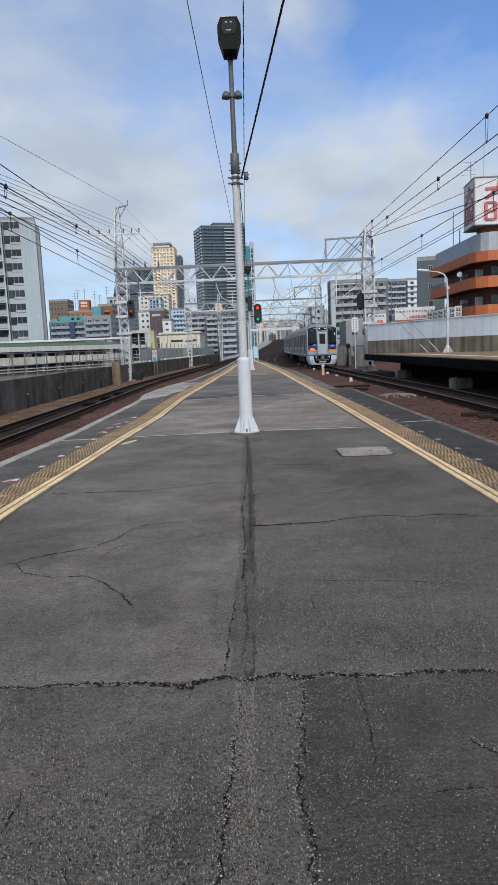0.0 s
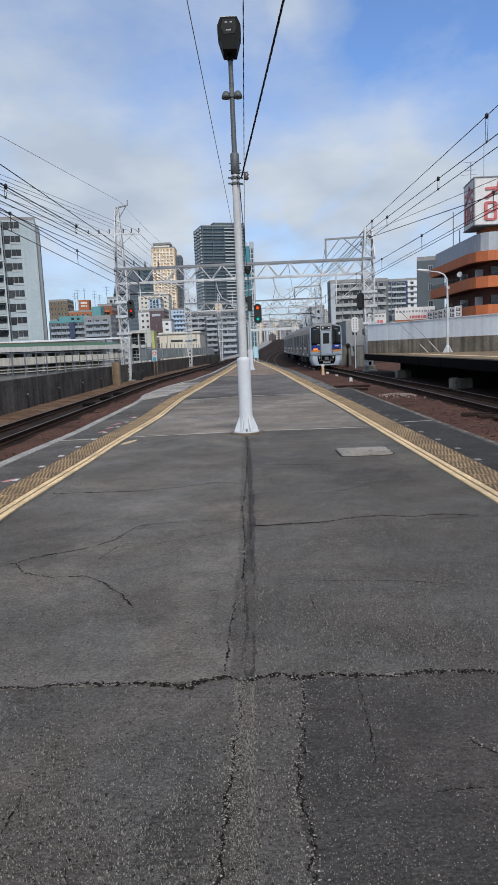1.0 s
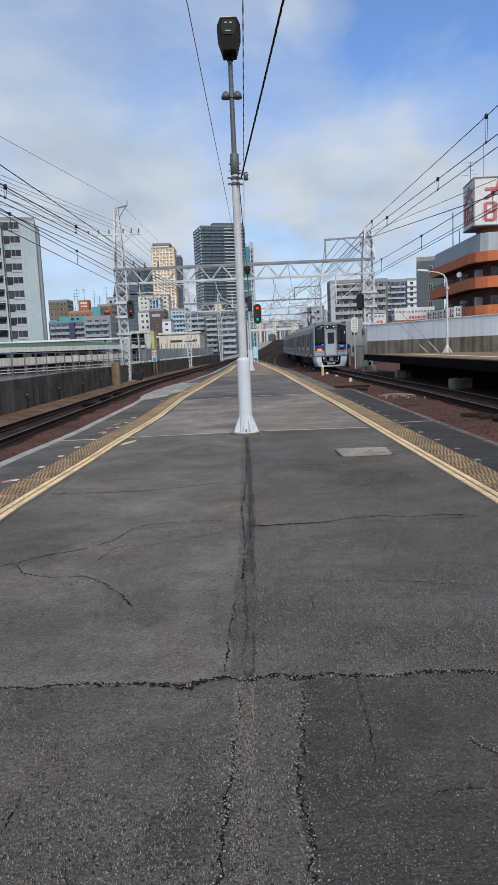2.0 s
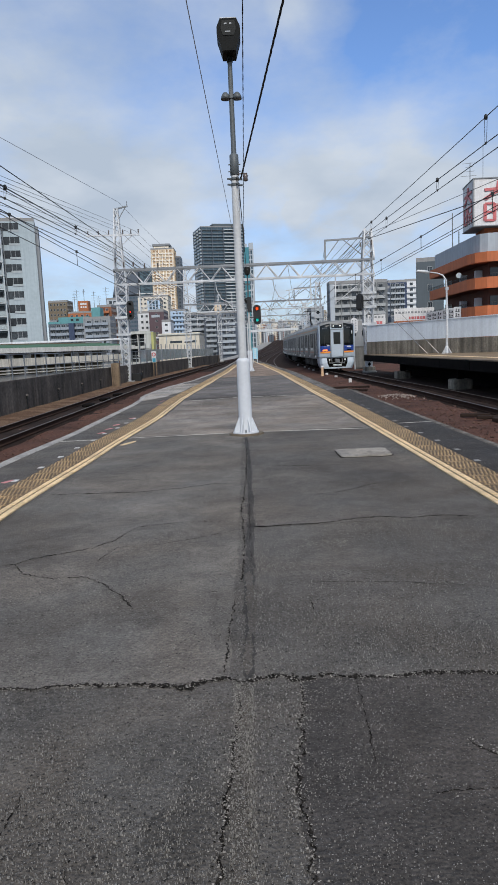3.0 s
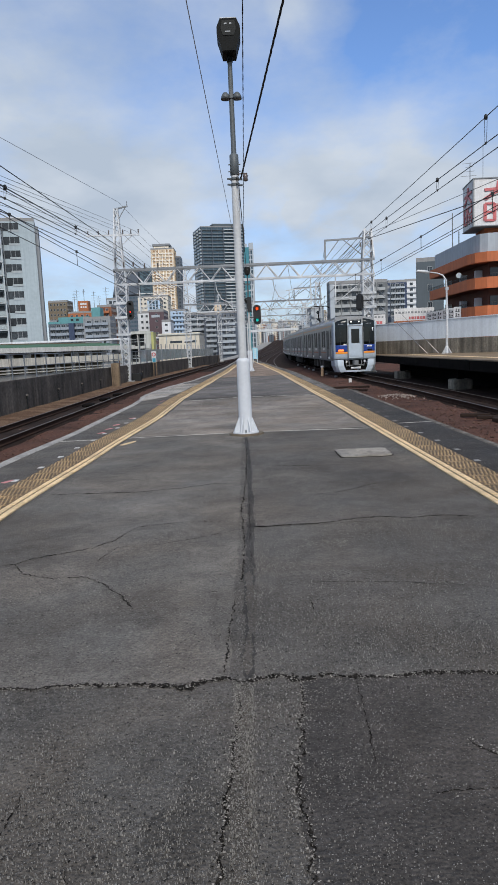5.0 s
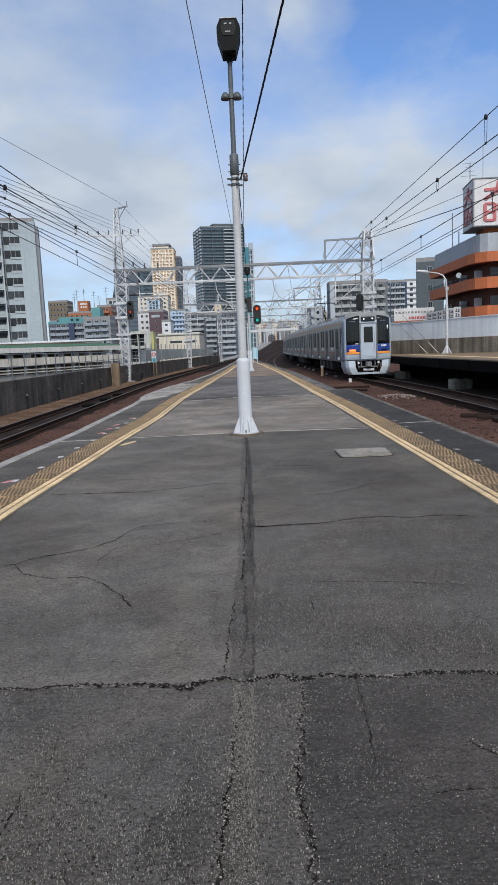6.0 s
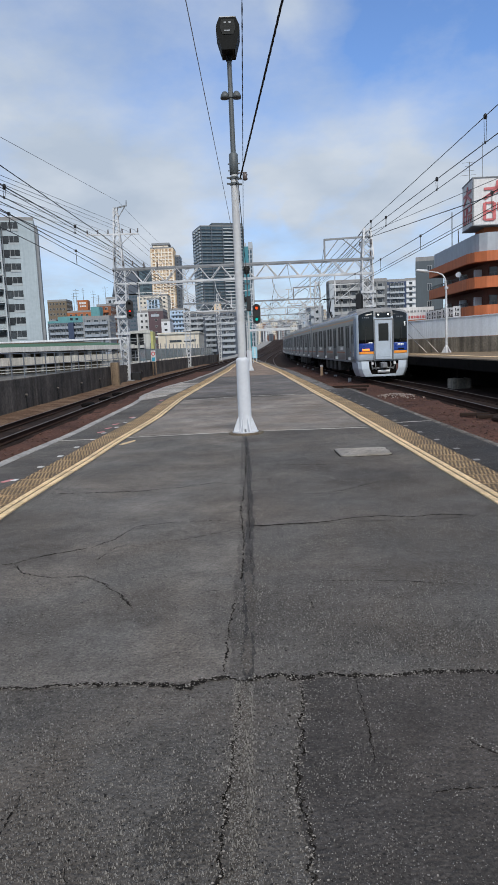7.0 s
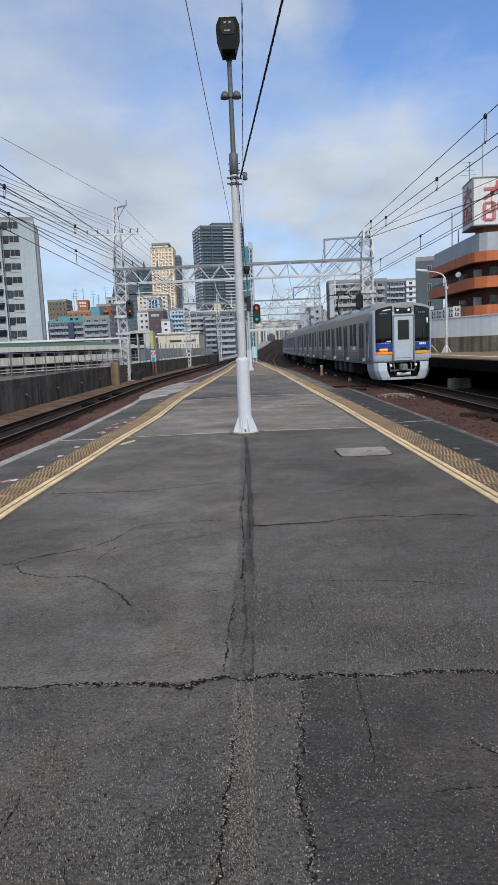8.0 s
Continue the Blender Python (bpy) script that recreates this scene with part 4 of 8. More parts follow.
tile0 = line0 = None
for knots, s in ((LINE_R, 1), (LINE_L, -1)):
    for i in range(178):
        y = -1.0 + 0.3 * i + 0.15
        m, ml = along(knots, s * 0.222, y), along(knots, s * 0.055, y)
        if s < 0:
            ml = ml @ pose(0, 0, 0, 0, 0, 180)
        if tile0 is None:
            tile0 = part("tactile_tile", tile_mesh(), [TACTILE, TACTILE_TOP], platform, "worn yellow tile with raised dots")
            line0 = part("line_tile", line_mesh(), [LINE, GROOVE], platform, "cream double warning bar")
            tile0.matrix_basis, line0.matrix_basis = m, ml
        elif y < 44:
            again("tactile_tile", tile0, platform, m)
            again("line_tile", line0, platform, ml)
rest = B()
for knots, s in ((LINE_R, 1), (LINE_L, -1)):
    path = [(lerp_path(knots, y) + s * 0.05, y, 0.004) for y in range(44, 60)]
    sweep(rest, path, [(-0.05, -0.01), (0.05, -0.01), (0.05, 0.003), (-0.05, 0.003)])
part("line_far", rest, LINE, platform)
for knots, s in ((LINE_R, 1), (LINE_L, -1)):
    rear = [(lerp_path(knots, y), y, 0.0) for y in (-14.0, -8.0, -1.01)]
    part("rear_line", sweep(B(), rear, [(s * 0.055 - 0.05, -0.01), (s * 0.055 + 0.05, -0.01), (s * 0.055 + 0.05, 0.008), (s * 0.055 - 0.05, 0.008)]), LINE, platform)
    part("rear_tactile_strip", sweep(B(), rear, [(s * 0.222 - 0.118, -0.01), (s * 0.222 + 0.118, -0.01), (s * 0.222 + 0.118, 0.006), (s * 0.222 - 0.118, 0.006)]), TACTILE, platform)

edge0 = None
for knots, s, w in ((EDGE_L, 1, 0.115), (EDGE_R, -1, 0.07)):
    y = -13.5
    while y < 57:
        m = along(knots, s * w / 2, y)
        bm = B()
        if edge0 is None or edge0[0] != w:
            box(bm, -w / 2, w / 2, -0.495, 0.495, -0.16, 0.006, bevel=0.012)
            edge0 = (w, part("edge_stone", bm, CONCRETE_EDGE if s > 0 else EDGE_DIRTY, platform, "pale worn concrete edge stone" if s > 0 else "dirty grey concrete edge stone"))
            edge0[1].matrix_basis = m
        else:
            bm.free()
            again("edge_stone", edge0[1], platform, m)
        y += 1.0

r = random.Random(4)
for knots, s, d in ((LINE_R, 1, 0.40), (LINE_L, -1, 0.40)):
    stud0 = None
    for i in range(26):
        y = 4.13 + 0.6 * i
        m = along(knots, s * d + r.uniform(-0.015, 0.015), y) @ pose(0, 0, 0, 0, 0, r.uniform(-6, 6))
        if stud0 is None:
            bm = B()
            box(bm, -0.024, 0.024, -0.032, 0.032, -0.004, 0.003, bevel=0.001)
            stud0 = part("edge_mark", bm, WHITE_MARK if s < 0 else GREY_MARK, platform, "small worn white mark" if s < 0 else "small faded grey mark")
            stud0.matrix_basis = m
        elif not (s < 0 and y > 10.5):
            again("edge_mark", stud0, platform, m)
for x, y in ((-1.92, 5.3), (-1.83, 8.43), (-1.82, 8.85), (-1.81, 9.32), (-1.73, 10.21), (-1.61, 11.8), (-1.64, 12.7), (-1.69, 13.6)):
    bm = B()
    box(bm, -0.02, 0.02, -0.055, 0.055, -0.004, 0.004, bevel=0.002)
    part("boarding_mark", bm, PINK_MARK, platform, "faded pink boarding mark").matrix_basis = pose(x, y, 0, 0, 0, -28)
bm = B()
prism(bm, [(-1.375, 7.18), (-1.32, 7.36), (-1.25, 7.5), (-1.24, 7.42), (-1.28, 7.28), (-1.335, 7.16)], 0.0, 0.004)
part("paint_patch", bm, LINE, platform, "spilled cream paint patch")

# ---- side walls and the opposite platform ----
def x_wall(y):
    return -8.95 + glide(LEFT_TURN, y)


wall_w = tagged(part("wall_west", sweep(B(), [(x_wall(y) - 0.2, y, bed(y) - 0.3) for y in range(-38, 128, 6)], [(-0.12, -0.5), (0.12, -0.5), (0.12, 1.55), (-0.12, 1.55)]), CONCRETE_OLD),
                "dark streaked concrete parapet wall beside the track", "wall", kind="structure")
panel0 = None
rest = B()
y = -30.0
while y < 124:
    ln = 4.7
    ang = -math.degrees(math.atan((x_wall(y + 1) - x_wall(y - 1)) / 2))
    if y < 118:
        m = pose(x_wall(y) - 0.02, y, bed(y), 0, 0, ang)
        if panel0 is None:
            bm = B()
            box(bm, -0.055, 0.055, -ln / 2 + 0.012, ln / 2 - 0.012, -0.35, 1.36, bevel=0.015)
            panel0 = part("wall_panel", bm, WALL_STAINED, wall_w)
            panel0.matrix_basis = m
        else:
            again("wall_panel", panel0, wall_w, m)
    else:
        x, z = x_wall(y), bed(y)
        box(rest, x - 0.075, x + 0.035, y - ln / 2 + 0.012, y + ln / 2 - 0.012, z - 0.35, z + 1.36)
    y += ln
tagged(part("far_panels", rest, WALL_STAINED, wall_w), kind="stuff")
for i in range(9):
    y = 17.5 + 4.7 * i
    bm = B()
    box(bm, -0.05, 0.05, -0.04, 0.04, -0.06, 0.08, bevel=0.015)
    tube(bm, [(0.02, 0, -0.05), (0.035, 0.0, -0.6)], 0.024, 6)
    spout = part("drain_spout", bm, BLACK_STEEL, wall_w, "black drain spout")
    spout.matrix_basis = pose(x_wall(y) + 0.05, y + 0.6, bed(y) + 0.62)
    part("collar", tube(B(), [(0.0, 0, 0.075), (0.09, 0, 0.06)], 0.045, 8), CONCRETE_OLD, spout, "grey collar")

rail = thing("railing", "thin grey steel railing on the parapet wall", "railing")
bm0 = B()
tube(bm0, [(0, 0, 0), (0, 0, 1.05)], 0.03, 6)
post0 = None
for i in range(44):
    y = 8 + 1.55 * i
    m = pose(x_wall(y) - 0.12, y, bed(y) + 1.3)
    if post0 is None:
        post0 = part("post", bm0, GALV_DARK, rail)
        post0.matrix_basis = m
    else:
        again("post", post0, rail, m)
for h in (0.55, 1.05):
    part("rail_bar", tube(B(), [(x_wall(y) - 0.12, y, bed(y) + 1.3 + h) for y in range(8, 76, 4)], 0.022, 6), GALV_DARK, rail)

# opposite platform: tapers to a point where its wall meets the edge
PE, PZ, PEND = 8.68, 0.19, 50.2
plat_e = tagged(part("platform_east", prism(B(), [(PE, -35), (PE, PEND - 0.8), (PE + 0.2, PEND), (14.1, 37.7), (19.2, 25.6), (19.2, -35)], PZ - 0.22, PZ), mat("platform_asphalt_brown", (0.25, 0.185, 0.12), 0.95, 0, 0.3, 0.6, 20.0, 0.3, spec=0.1)),
                "brownish asphalt side platform with a cream line", "platform", kind="structure")
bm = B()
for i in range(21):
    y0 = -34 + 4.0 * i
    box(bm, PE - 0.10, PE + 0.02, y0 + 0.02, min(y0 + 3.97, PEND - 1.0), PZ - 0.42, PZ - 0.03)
part("edge_girder", bm, STEEL_AND_SHADE, plat_e, "black steel edge beam")
bm = B()
box(bm, PE + 0.0, PE + 0.35, -34, PEND - 1.2, PZ, PZ + 0.006)
part("edge_strip", bm, RUST, plat_e, "brown worn edge strip")
bm = B()
box(bm, PE + 1.3, PE + 1.62, -34, PEND - 8.5, PZ, PZ + 0.006)
part("warning_line", bm, LINE, plat_e, "cream warning line")
# added wall: closes the underside and is coloured black for shade
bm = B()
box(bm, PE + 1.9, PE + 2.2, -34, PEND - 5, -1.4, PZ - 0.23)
part("back_wall", bm, STEEL_AND_SHADE, plat_e, "added black wall standing for the shade beneath the platform")
# dark sheet whose colour stands for the shade on the ballast here
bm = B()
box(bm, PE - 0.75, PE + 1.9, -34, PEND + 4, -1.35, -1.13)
part("sooty_bed", bm, BALLAST_OIL_SHADE, plat_e, "ballast sheet coloured dark for the shade beneath the platform")
bm0 = B()
box(bm0, -0.40, 0.40, -0.45, 0.45, -1.55, -0.70, bevel=0.05)
pier0 = None
for i in range(5):
    y = 7.7 + 10.75 * i
    m = pose(PE + 0.55, y, 0.0)
    if pier0 is None:
        pier0 = part("footing", bm0, CONCRETE_BROWN, plat_e, "stained concrete footing block")
        pier0.matrix_basis = m
    else:
        again("footing", pier0, plat_e, m)
    part("column", box(B(), PE + 0.42, PE + 0.68, y - 0.13, y + 0.13, -1.0, PZ - 0.2), STEEL_AND_SHADE, plat_e)

A, C = Vector((8.92, 49.75, PZ)), Vector((14.0, 37.8, PZ))
wall_e = thing("wall_east", "stained brown concrete wall topped with pale blue-white panels", "wall", kind="structure", at=A, turn=math.degrees(math.atan2(C.y - A.y, C.x - A.x)))
L2 = 46.0
concrete0 = sheet0 = None
i = 0
x = 0.0
while x < L2:
    w = 1.22
    if concrete0 is None:
        bm = B()
        box(bm, 0.008, w - 0.008, 0.0, 0.16, -0.3, 0.89, bevel=0.012)
        concrete0 = part("wall_panel", bm, CONCRETE_BROWN, wall_e)
        bm = B()
        box(bm, 0.004, w - 0.004, 0.02, 0.06, 0.90, 2.03)
        for k in range(6):
            xx = 0.07 + k * 0.2
            prism(bm, [(xx, 0.02), (xx + 0.03, 0.015), (xx + 0.08, 0.015), (xx + 0.11, 0.02)], 0.905, 2.025)
        box(bm, 0.0, w, -0.03, 0.09, 2.03, 2.08)
        sheet0 = part("cladding_panel", bm, PANEL_WHITE, wall_e, "pale blue-white ribbed sheet")
    else:
        again("wall_panel", concrete0, wall_e, pose(x, 0, 0))
        again("cladding_panel", sheet0, wall_e, pose(x, 0, 0))
    x += w
bm = B()
for k in range(16):
    bar(bm, (1.2 + 2.44 * k, 0.25, 0.8), (1.2 + 2.44 * k, 0.25, 2.07), 0.08)
part("support_posts", bm, GALV_DARK, wall_e)

# ---- overhead line portals ----
def lattice(bm, x0, y0, z0, z1, w0, w1, n, t=0.05, d0=None, d1=None):
    """A four-legged lattice mast between heights, with crossed bracing."""
    d0, d1 = d0 or w0, d1 or w1

    def leg(i, k):
        w, d = w0 + (w1 - w0) * k, d0 + (d1 - d0) * k
        sx, sy = ((-1, -1), (1, -1), (1, 1), (-1, 1))[i]
        return Vector((x0 + sx * w / 2, y0 + sy * d / 2, z0 + (z1 - z0) * k))

    for i in range(4):
        bar(bm, leg(i, 0), leg(i, 1), t * 1.5)
    for s in range(n):
        a, b = s / n, (s + 1) / n
        for i in range(4):
            j = (i + 1) % 4
            bar(bm, leg(i, a), leg(j, b), t * 0.8)
            bar(bm, leg(j, a), leg(i, b), t * 0.8)
    return bm


def insulator(parent, x, y, z, h=0.28, r=0.06):
    bm = B()
    pts, rs = [], []
    for i in range(4):
        pts += [(x, y, z + h * (i + 0.05) / 4), (x, y, z + h * (i + 0.3) / 4), (x, y, z + h * (i + 0.55) / 4), (x, y, z + h * (i + 1.0) / 4)]
        rs += [r * 0.45, r, r * 0.75, r * 0.45]
    return part("insulator", tube(bm, pts, rs, 8), PORCELAIN, parent, "brown ribbed insulator")


def portal(xl, xr, y, zb, top=11.9, arms=True):
    """A steel catenary portal over the tracks; heights are above zb."""
    g = thing("catenary_portal", "galvanised steel lattice portal carrying the overhead line", "catenary portal", "overhead line portals", at=(0, y, zb))
    for s, x in ((-1, xl), (1, xr)):
        bm = B()
        lattice(bm, x, 0, 0.25, 2.6, 0.30, 0.52, 5, 0.07)
        lattice(bm, x, 0, 2.6, 6.9, 0.52, 0.74, 6, 0.07)
        lattice(bm, x, 0, 6.9, 7.9, 0.74, 0.62, 1, 0.05)
        h = top if s < 0 else top - 2.05
        lattice(bm, x + s * 0.05, 0, 7.9, h, 0.62 if s < 0 else 0.74, 0.22 if s < 0 else 0.42, 6 if s < 0 else 3, 0.05 if s < 0 else 0.065)
        part("mast", bm, GALV, g)
        part("foot", box(B(), x - 0.45, x + 0.45, -0.45, 0.45, -0.2, 0.28, bevel=0.04), CONCRETE, g, "concrete mast footing")
        for hh in (3.4, 4.55, 5.5):
            part("clamp_plate", box(B(), x - 0.5, x + 0.5, -0.5, -0.42, hh, hh + 0.16), GALV, g)
    z0, z1 = 6.85, 7.80
    bm = B()
    for yy in (-0.3, 0.3):
        bar(bm, (xl - 0.45, yy, z0), (xr + 0.45, yy, z0), 0.10)
    part("chord", bm, GALV, g, "pale lower portal chords")
    bm = B()
    for yy in (-0.3, 0.3):
        bar(bm, (xl - 0.45, yy, z1), (xr + 0.45, yy, z1), 0.14)
    part("chord", bm, GALV_DARK, g, "dark grey upper portal chords")
    # steady tubes that hang below the beam
    for cx in (xl + 9.0, xr - 3.9):
        bm = B()
        bar(bm, (cx, 0, z0), (cx, 0, 5.0), 0.07)
        bar(bm, (cx - 1.6, 0, 5.05), (cx, 0, 5.05), 0.05)
        bar(bm, (cx - 1.5, 0, 5.05), (cx - 1.5, 0, 6.0), 0.05)
        bar(bm, (cx - 1.7, 0, 6.0), (cx, 0, 6.1), 0.05)
        tube(bm, [(cx - 2.6, 0, z0), (cx - 2.5, 0, 6.2), (cx - 2.2, 0, 5.6), (cx - 1.6, 0, 5.3)], 0.03, 6)
        part("steady_arm", bm, GALV, g)
    n = int((xr - xl) / 1.45)
    st = (xr - xl) / n
    vee0 = None
    for i in range(n):
        m = pose(xl + st * i, 0, 0)
        if vee0 is None:
            vee0 = part("brace", tube(B(), [(0, 0, z0), (st / 2, 0, z1), (st, 0, z0)], 0.045, 5), GALV, g, "zigzag portal brace")
            vee0.matrix_basis = m @ pose(0, -0.3, 0)
        else:
            again("brace", vee0, g, m @ pose(0, -0.3, 0))
        again("brace", vee0, g, m @ pose(0, 0.3, 0))
    # bracket frame over the right-hand track
    bm = B()
    bar(bm, (xr - 2.85, 0, z1), (xr - 2.85, 0, 9.2), 0.11)
    bar(bm, (xr - 2.9, 0, 9.2), (xr + 0.4, 0, 9.3), 0.12)
    bar(bm, (xr - 2.85, 0, 8.0), (xr - 1.9, 0, 9.2), 0.06)
    bar(bm, (xr - 0.4, 0, 8.2), (xr - 1.6, 0, 9.2), 0.06)
    part("bracket_frame", bm, GALV_DARK, g)
    # drop arms that hold the contact wires
    for cx in (xl + 1.9, xr - 1.5):
        bm = B()
        bar(bm, (cx - 0.7, 0, z0), (cx - 0.7, 0, 4.9), 0.07)
        bar(bm, (cx - 0.9, 0, 6.2), (cx + 1.1, 0, 6.2), 0.05)
        tube(bm, [(cx - 0.7, 0, 5.2), (cx + 0.1, 0, 5.35), (cx + 0.55, 0, 5.15)], 0.025, 6)
        bar(bm, (cx - 0.7, 0, 5.0), (cx + 0.9, 0, 6.2), 0.045)
        part("drop_arm", bm, GALV, g)
    if arms:
        bm = B()
        bar(bm, (xl - 2.1, -0.2, 10.15), (xl + 1.45, -0.2, 10.1), 0.09)
        bar(bm, (xl, -0.1, 9.3), (xl + 1.0, -0.2, 10.1), 0.05)
        bar(bm, (xl, -0.1, 9.3), (xl - 1.0, -0.2, 10.1), 0.05)
        part("cross_arm", bm, GALV, g)
        bm = B()
        bar(bm, (xl - 0.1, 0, top - 0.05), (xl + 0.75, 0, top + 0.12), 0.09)
        bar(bm, (xl + 0.1, 0, top - 0.7), (xl + 0.6, 0, top + 0.05), 0.05)
        tube(bm, [(xl + 0.7, 0, top + 0.1), (xl + 0.72, 0, top + 0.45)], 0.03, 6)
        part("top_bracket", bm, GALV_DARK, g)
        for dx in (-2.0, -1.3, -0.6, 0.35, 0.9, 1.4):
            insulator(g, xl + dx, -0.2, 10.18)
    for dx, z in ((-0.25, 8.3), (0.3, 8.0), (0.95, 8.0), (1.7, 7.85), (2.6, 7.85)):
        insulator(g, xl + dx, -0.4, z, 0.32, 0.07)
    for dx, z in ((-0.5, 8.6), (0.25, 8.75), (0.2, 7.95)):
        insulator(g, xr + dx, -0.4, z, 0.32, 0.07)
    return g


first = portal(-8.2, 8.65, 50.5, -1.3)
first.scale = (1.063, 1.063, 1.063)
portal(-6.75, 9.2, 84.0, -1.2)
portal(-4.2, 10.9, 122.0, -1.18)
portal(-0.2, 15.5, 165.0, -0.75, arms=False)


def wire(name, p0, p1, sag=0.0, r=0.014, material=None, label="thin dark overhead wire", n=24):
    p0, p1 = Vector(p0), Vector(p1)
    pts = []
    for i in range(n + 1):
        k = i / n
        p = p0.lerp(p1, k)
        p.z -= sag * 4 * k * (1 - k)
        pts.append(p)
    return tagged(part(name, tube(B(), pts, r, 5), material or CABLE_GREY), label, "wire", "overhead wires")


YN, YG = -26.0, 50.5
# feeders: from behind the camera to the first portal, and on to the next ones
RIGHT_FEEDERS = [((9.22, -20.00, 8.34), (9.18, 50.50, 9.32), 0.017),
                 ((9.26, -20.00, 6.58), (9.18, 50.50, 8.85), 0.019),
                 ((8.92, -20.00, 6.09), (9.37, 50.50, 8.45), 0.017),
                 ((8.93, -20.00, 2.44), (9.38, 50.50, 8.84), 0.012),
                 ((9.68, -20.00, 1.82), (8.96, 50.50, 8.38), 0.020)]
LEFT_FEEDERS = [((-8.99, -20.00, 7.13), (-8.21, 50.50, 8.28), 0.020),
                 ((-7.71, -20.00, 4.85), (-9.01, 50.50, 8.51), 0.024),
                 ((-7.35, -20.00, 4.78), (-9.22, 50.50, 8.40), 0.014),
                 ((-7.77, -20.00, 4.33), (-9.03, 50.50, 8.20), 0.018),
                 ((-7.80, -20.00, 4.09), (-9.05, 50.50, 8.00), 0.018),
                 ((-7.48, -20.00, 3.62), (-9.27, 50.50, 7.77), 0.018)]
THIN_FEEDERS = [((-10.48, -20.00, 3.52), (-7.45, 50.20, 9.70), 0.009),
                 ((-9.62, -20.00, 3.18), (-7.94, 50.20, 9.64), 0.009),
                 ((-8.69, -20.00, 2.83), (-8.47, 50.20, 9.63), 0.009),
                 ((-6.74, -20.00, 2.08), (-9.56, 50.20, 9.67), 0.009),
                 ((-5.83, -20.00, 1.50), (-10.09, 50.20, 9.65), 0.009),
                 ((-4.93, -20.00, 0.76), (-10.61, 50.20, 9.64), 0.009)]
for rows, dx, dx2 in ((RIGHT_FEEDERS, 0.5, 1.7), (LEFT_FEEDERS, 1.4, 2.5), (THIN_FEEDERS, 2.0, 2.5)):
    for a, b, rr in rows:
        b = Vector(b)
        wire("feeder_wire", a, b, 0.0, rr)
        c = b + Vector((dx, 33.5, -0.55 if rr < 0.01 else 0.0))
        wire("feeder_wire", b, c, 0.3, rr * 1.25)
        if rr > 0.012:
            wire("feeder_wire", c, c + Vector((dx2, 38.0, 0.05)), 0.3, rr)
wire("earth_wire", (-8.21, -20.00, 3.52), (-8.50, 50.50, 11.75), 0.0, 0.011, WIRE_PALE, "thin pale earth wire")
wire("earth_wire", (-8.50, 50.50, 11.75), (-6.05, 84.0, 11.05), 0.4, 0.011, WIRE_PALE, "thin pale earth wire")


def catenary(cx, y0, y1, zm, zc):
    """Messenger wire, contact wire and their droppers along one span."""
    xa, xb = cx(y0), cx(y1)
    wire("messenger_wire", (xa, y0, zm), (xb, y1, zm), 0.35, 0.014, CABLE)
    wire("contact_wire", (xa, y0, zc), (xb, y1, zc), 0.0, 0.012, CABLE)
    wire("auxiliary_wire", (xa + 0.25, y0, zc + 0.28), (xb + 0.25, y1, zc + 0.28), 0.06, 0.011, CABLE)
    d = tagged(part("wire_dropper", B(), CABLE), "short hangers between overhead wires", "wire hanger", "wire hangers", kind="stuff")
    bm = B()
    n = int((y1 - y0) / 7)
    for i in range(1, n):
        k = i / n
        x, y = xa + (xb - xa) * k, y0 + (y1 - y0) * k
        zz = zm - 0.35 * 4 * k * (1 - k)
        bar(bm, (x, y, zc), (x, y, zz), 0.018)
        box(bm, x - 0.035, x + 0.035, y - 0.04, y + 0.04, zz - 0.045, zz + 0.045)
    bm.to_mesh(d.data)
    bm.free()


for cx in (x_right, x_left):
    for y0, y1 in ((-26, 50.5), (50.5, 84), (84, 122), (122, 165)):
        lift = bed((y0 + y1) / 2) + 1.2
        catenary(cx, y0, y1, 5.35 + lift, 4.52 + lift)

MID_A, MID_B = (lambda y: x_left(y) * 0.66 + x_right(y) * 0.34), (lambda y: x_left(y) * 0.34 + x_right(y) * 0.66)
for cx in (MID_A, MID_B):
    for y0, y1 in ((50.5, 84), (84, 122), (122, 165)):
        lift = bed((y0 + y1) / 2) + 1.2
        catenary(cx, y0, y1, 5.5 + lift, 4.52 + lift)
# pull-offs and cross-span wires between the portals
for a, b, sag, rr in (((8.9, 50.5, 8.9), (5.6, 84.0, 6.7), 0.5, 0.020), ((8.7, 50.5, 8.3), (4.4, 84.0, 6.3), 0.6, 0.018), ((7.9, 50.5, 8.45), (2.5, 84.0, 5.2), 0.7, 0.016),
                      ((6.2, 50.5, 8.4), (9.0, 84.0, 6.4), 0.3, 0.018), ((6.2, 50.5, 7.0), (2.0, 84.0, 5.6), 0.5, 0.016), ((3.4, 50.5, 7.0), (6.6, 84.0, 5.4), 0.4, 0.016),
                      ((9.2, 84.0, 7.4), (6.5, 122.0, 6.4), 0.5, 0.022), ((8.4, 84.0, 8.2), (10.9, 122.0, 7.4), 0.4, 0.022), ((3.0, 84.0, 6.2), (8.4, 122.0, 5.6), 0.4, 0.02),
                      ((10.9, 122.0, 7.6), (9.0, 165.0, 7.0), 0.5, 0.026), ((5.0, 122.0, 6.4), (12.0, 165.0, 6.6), 0.5, 0.026)):
    wire("pull_off_wire", a, b, sag, rr, CABLE, "dark cable slung between the overhead line portals")

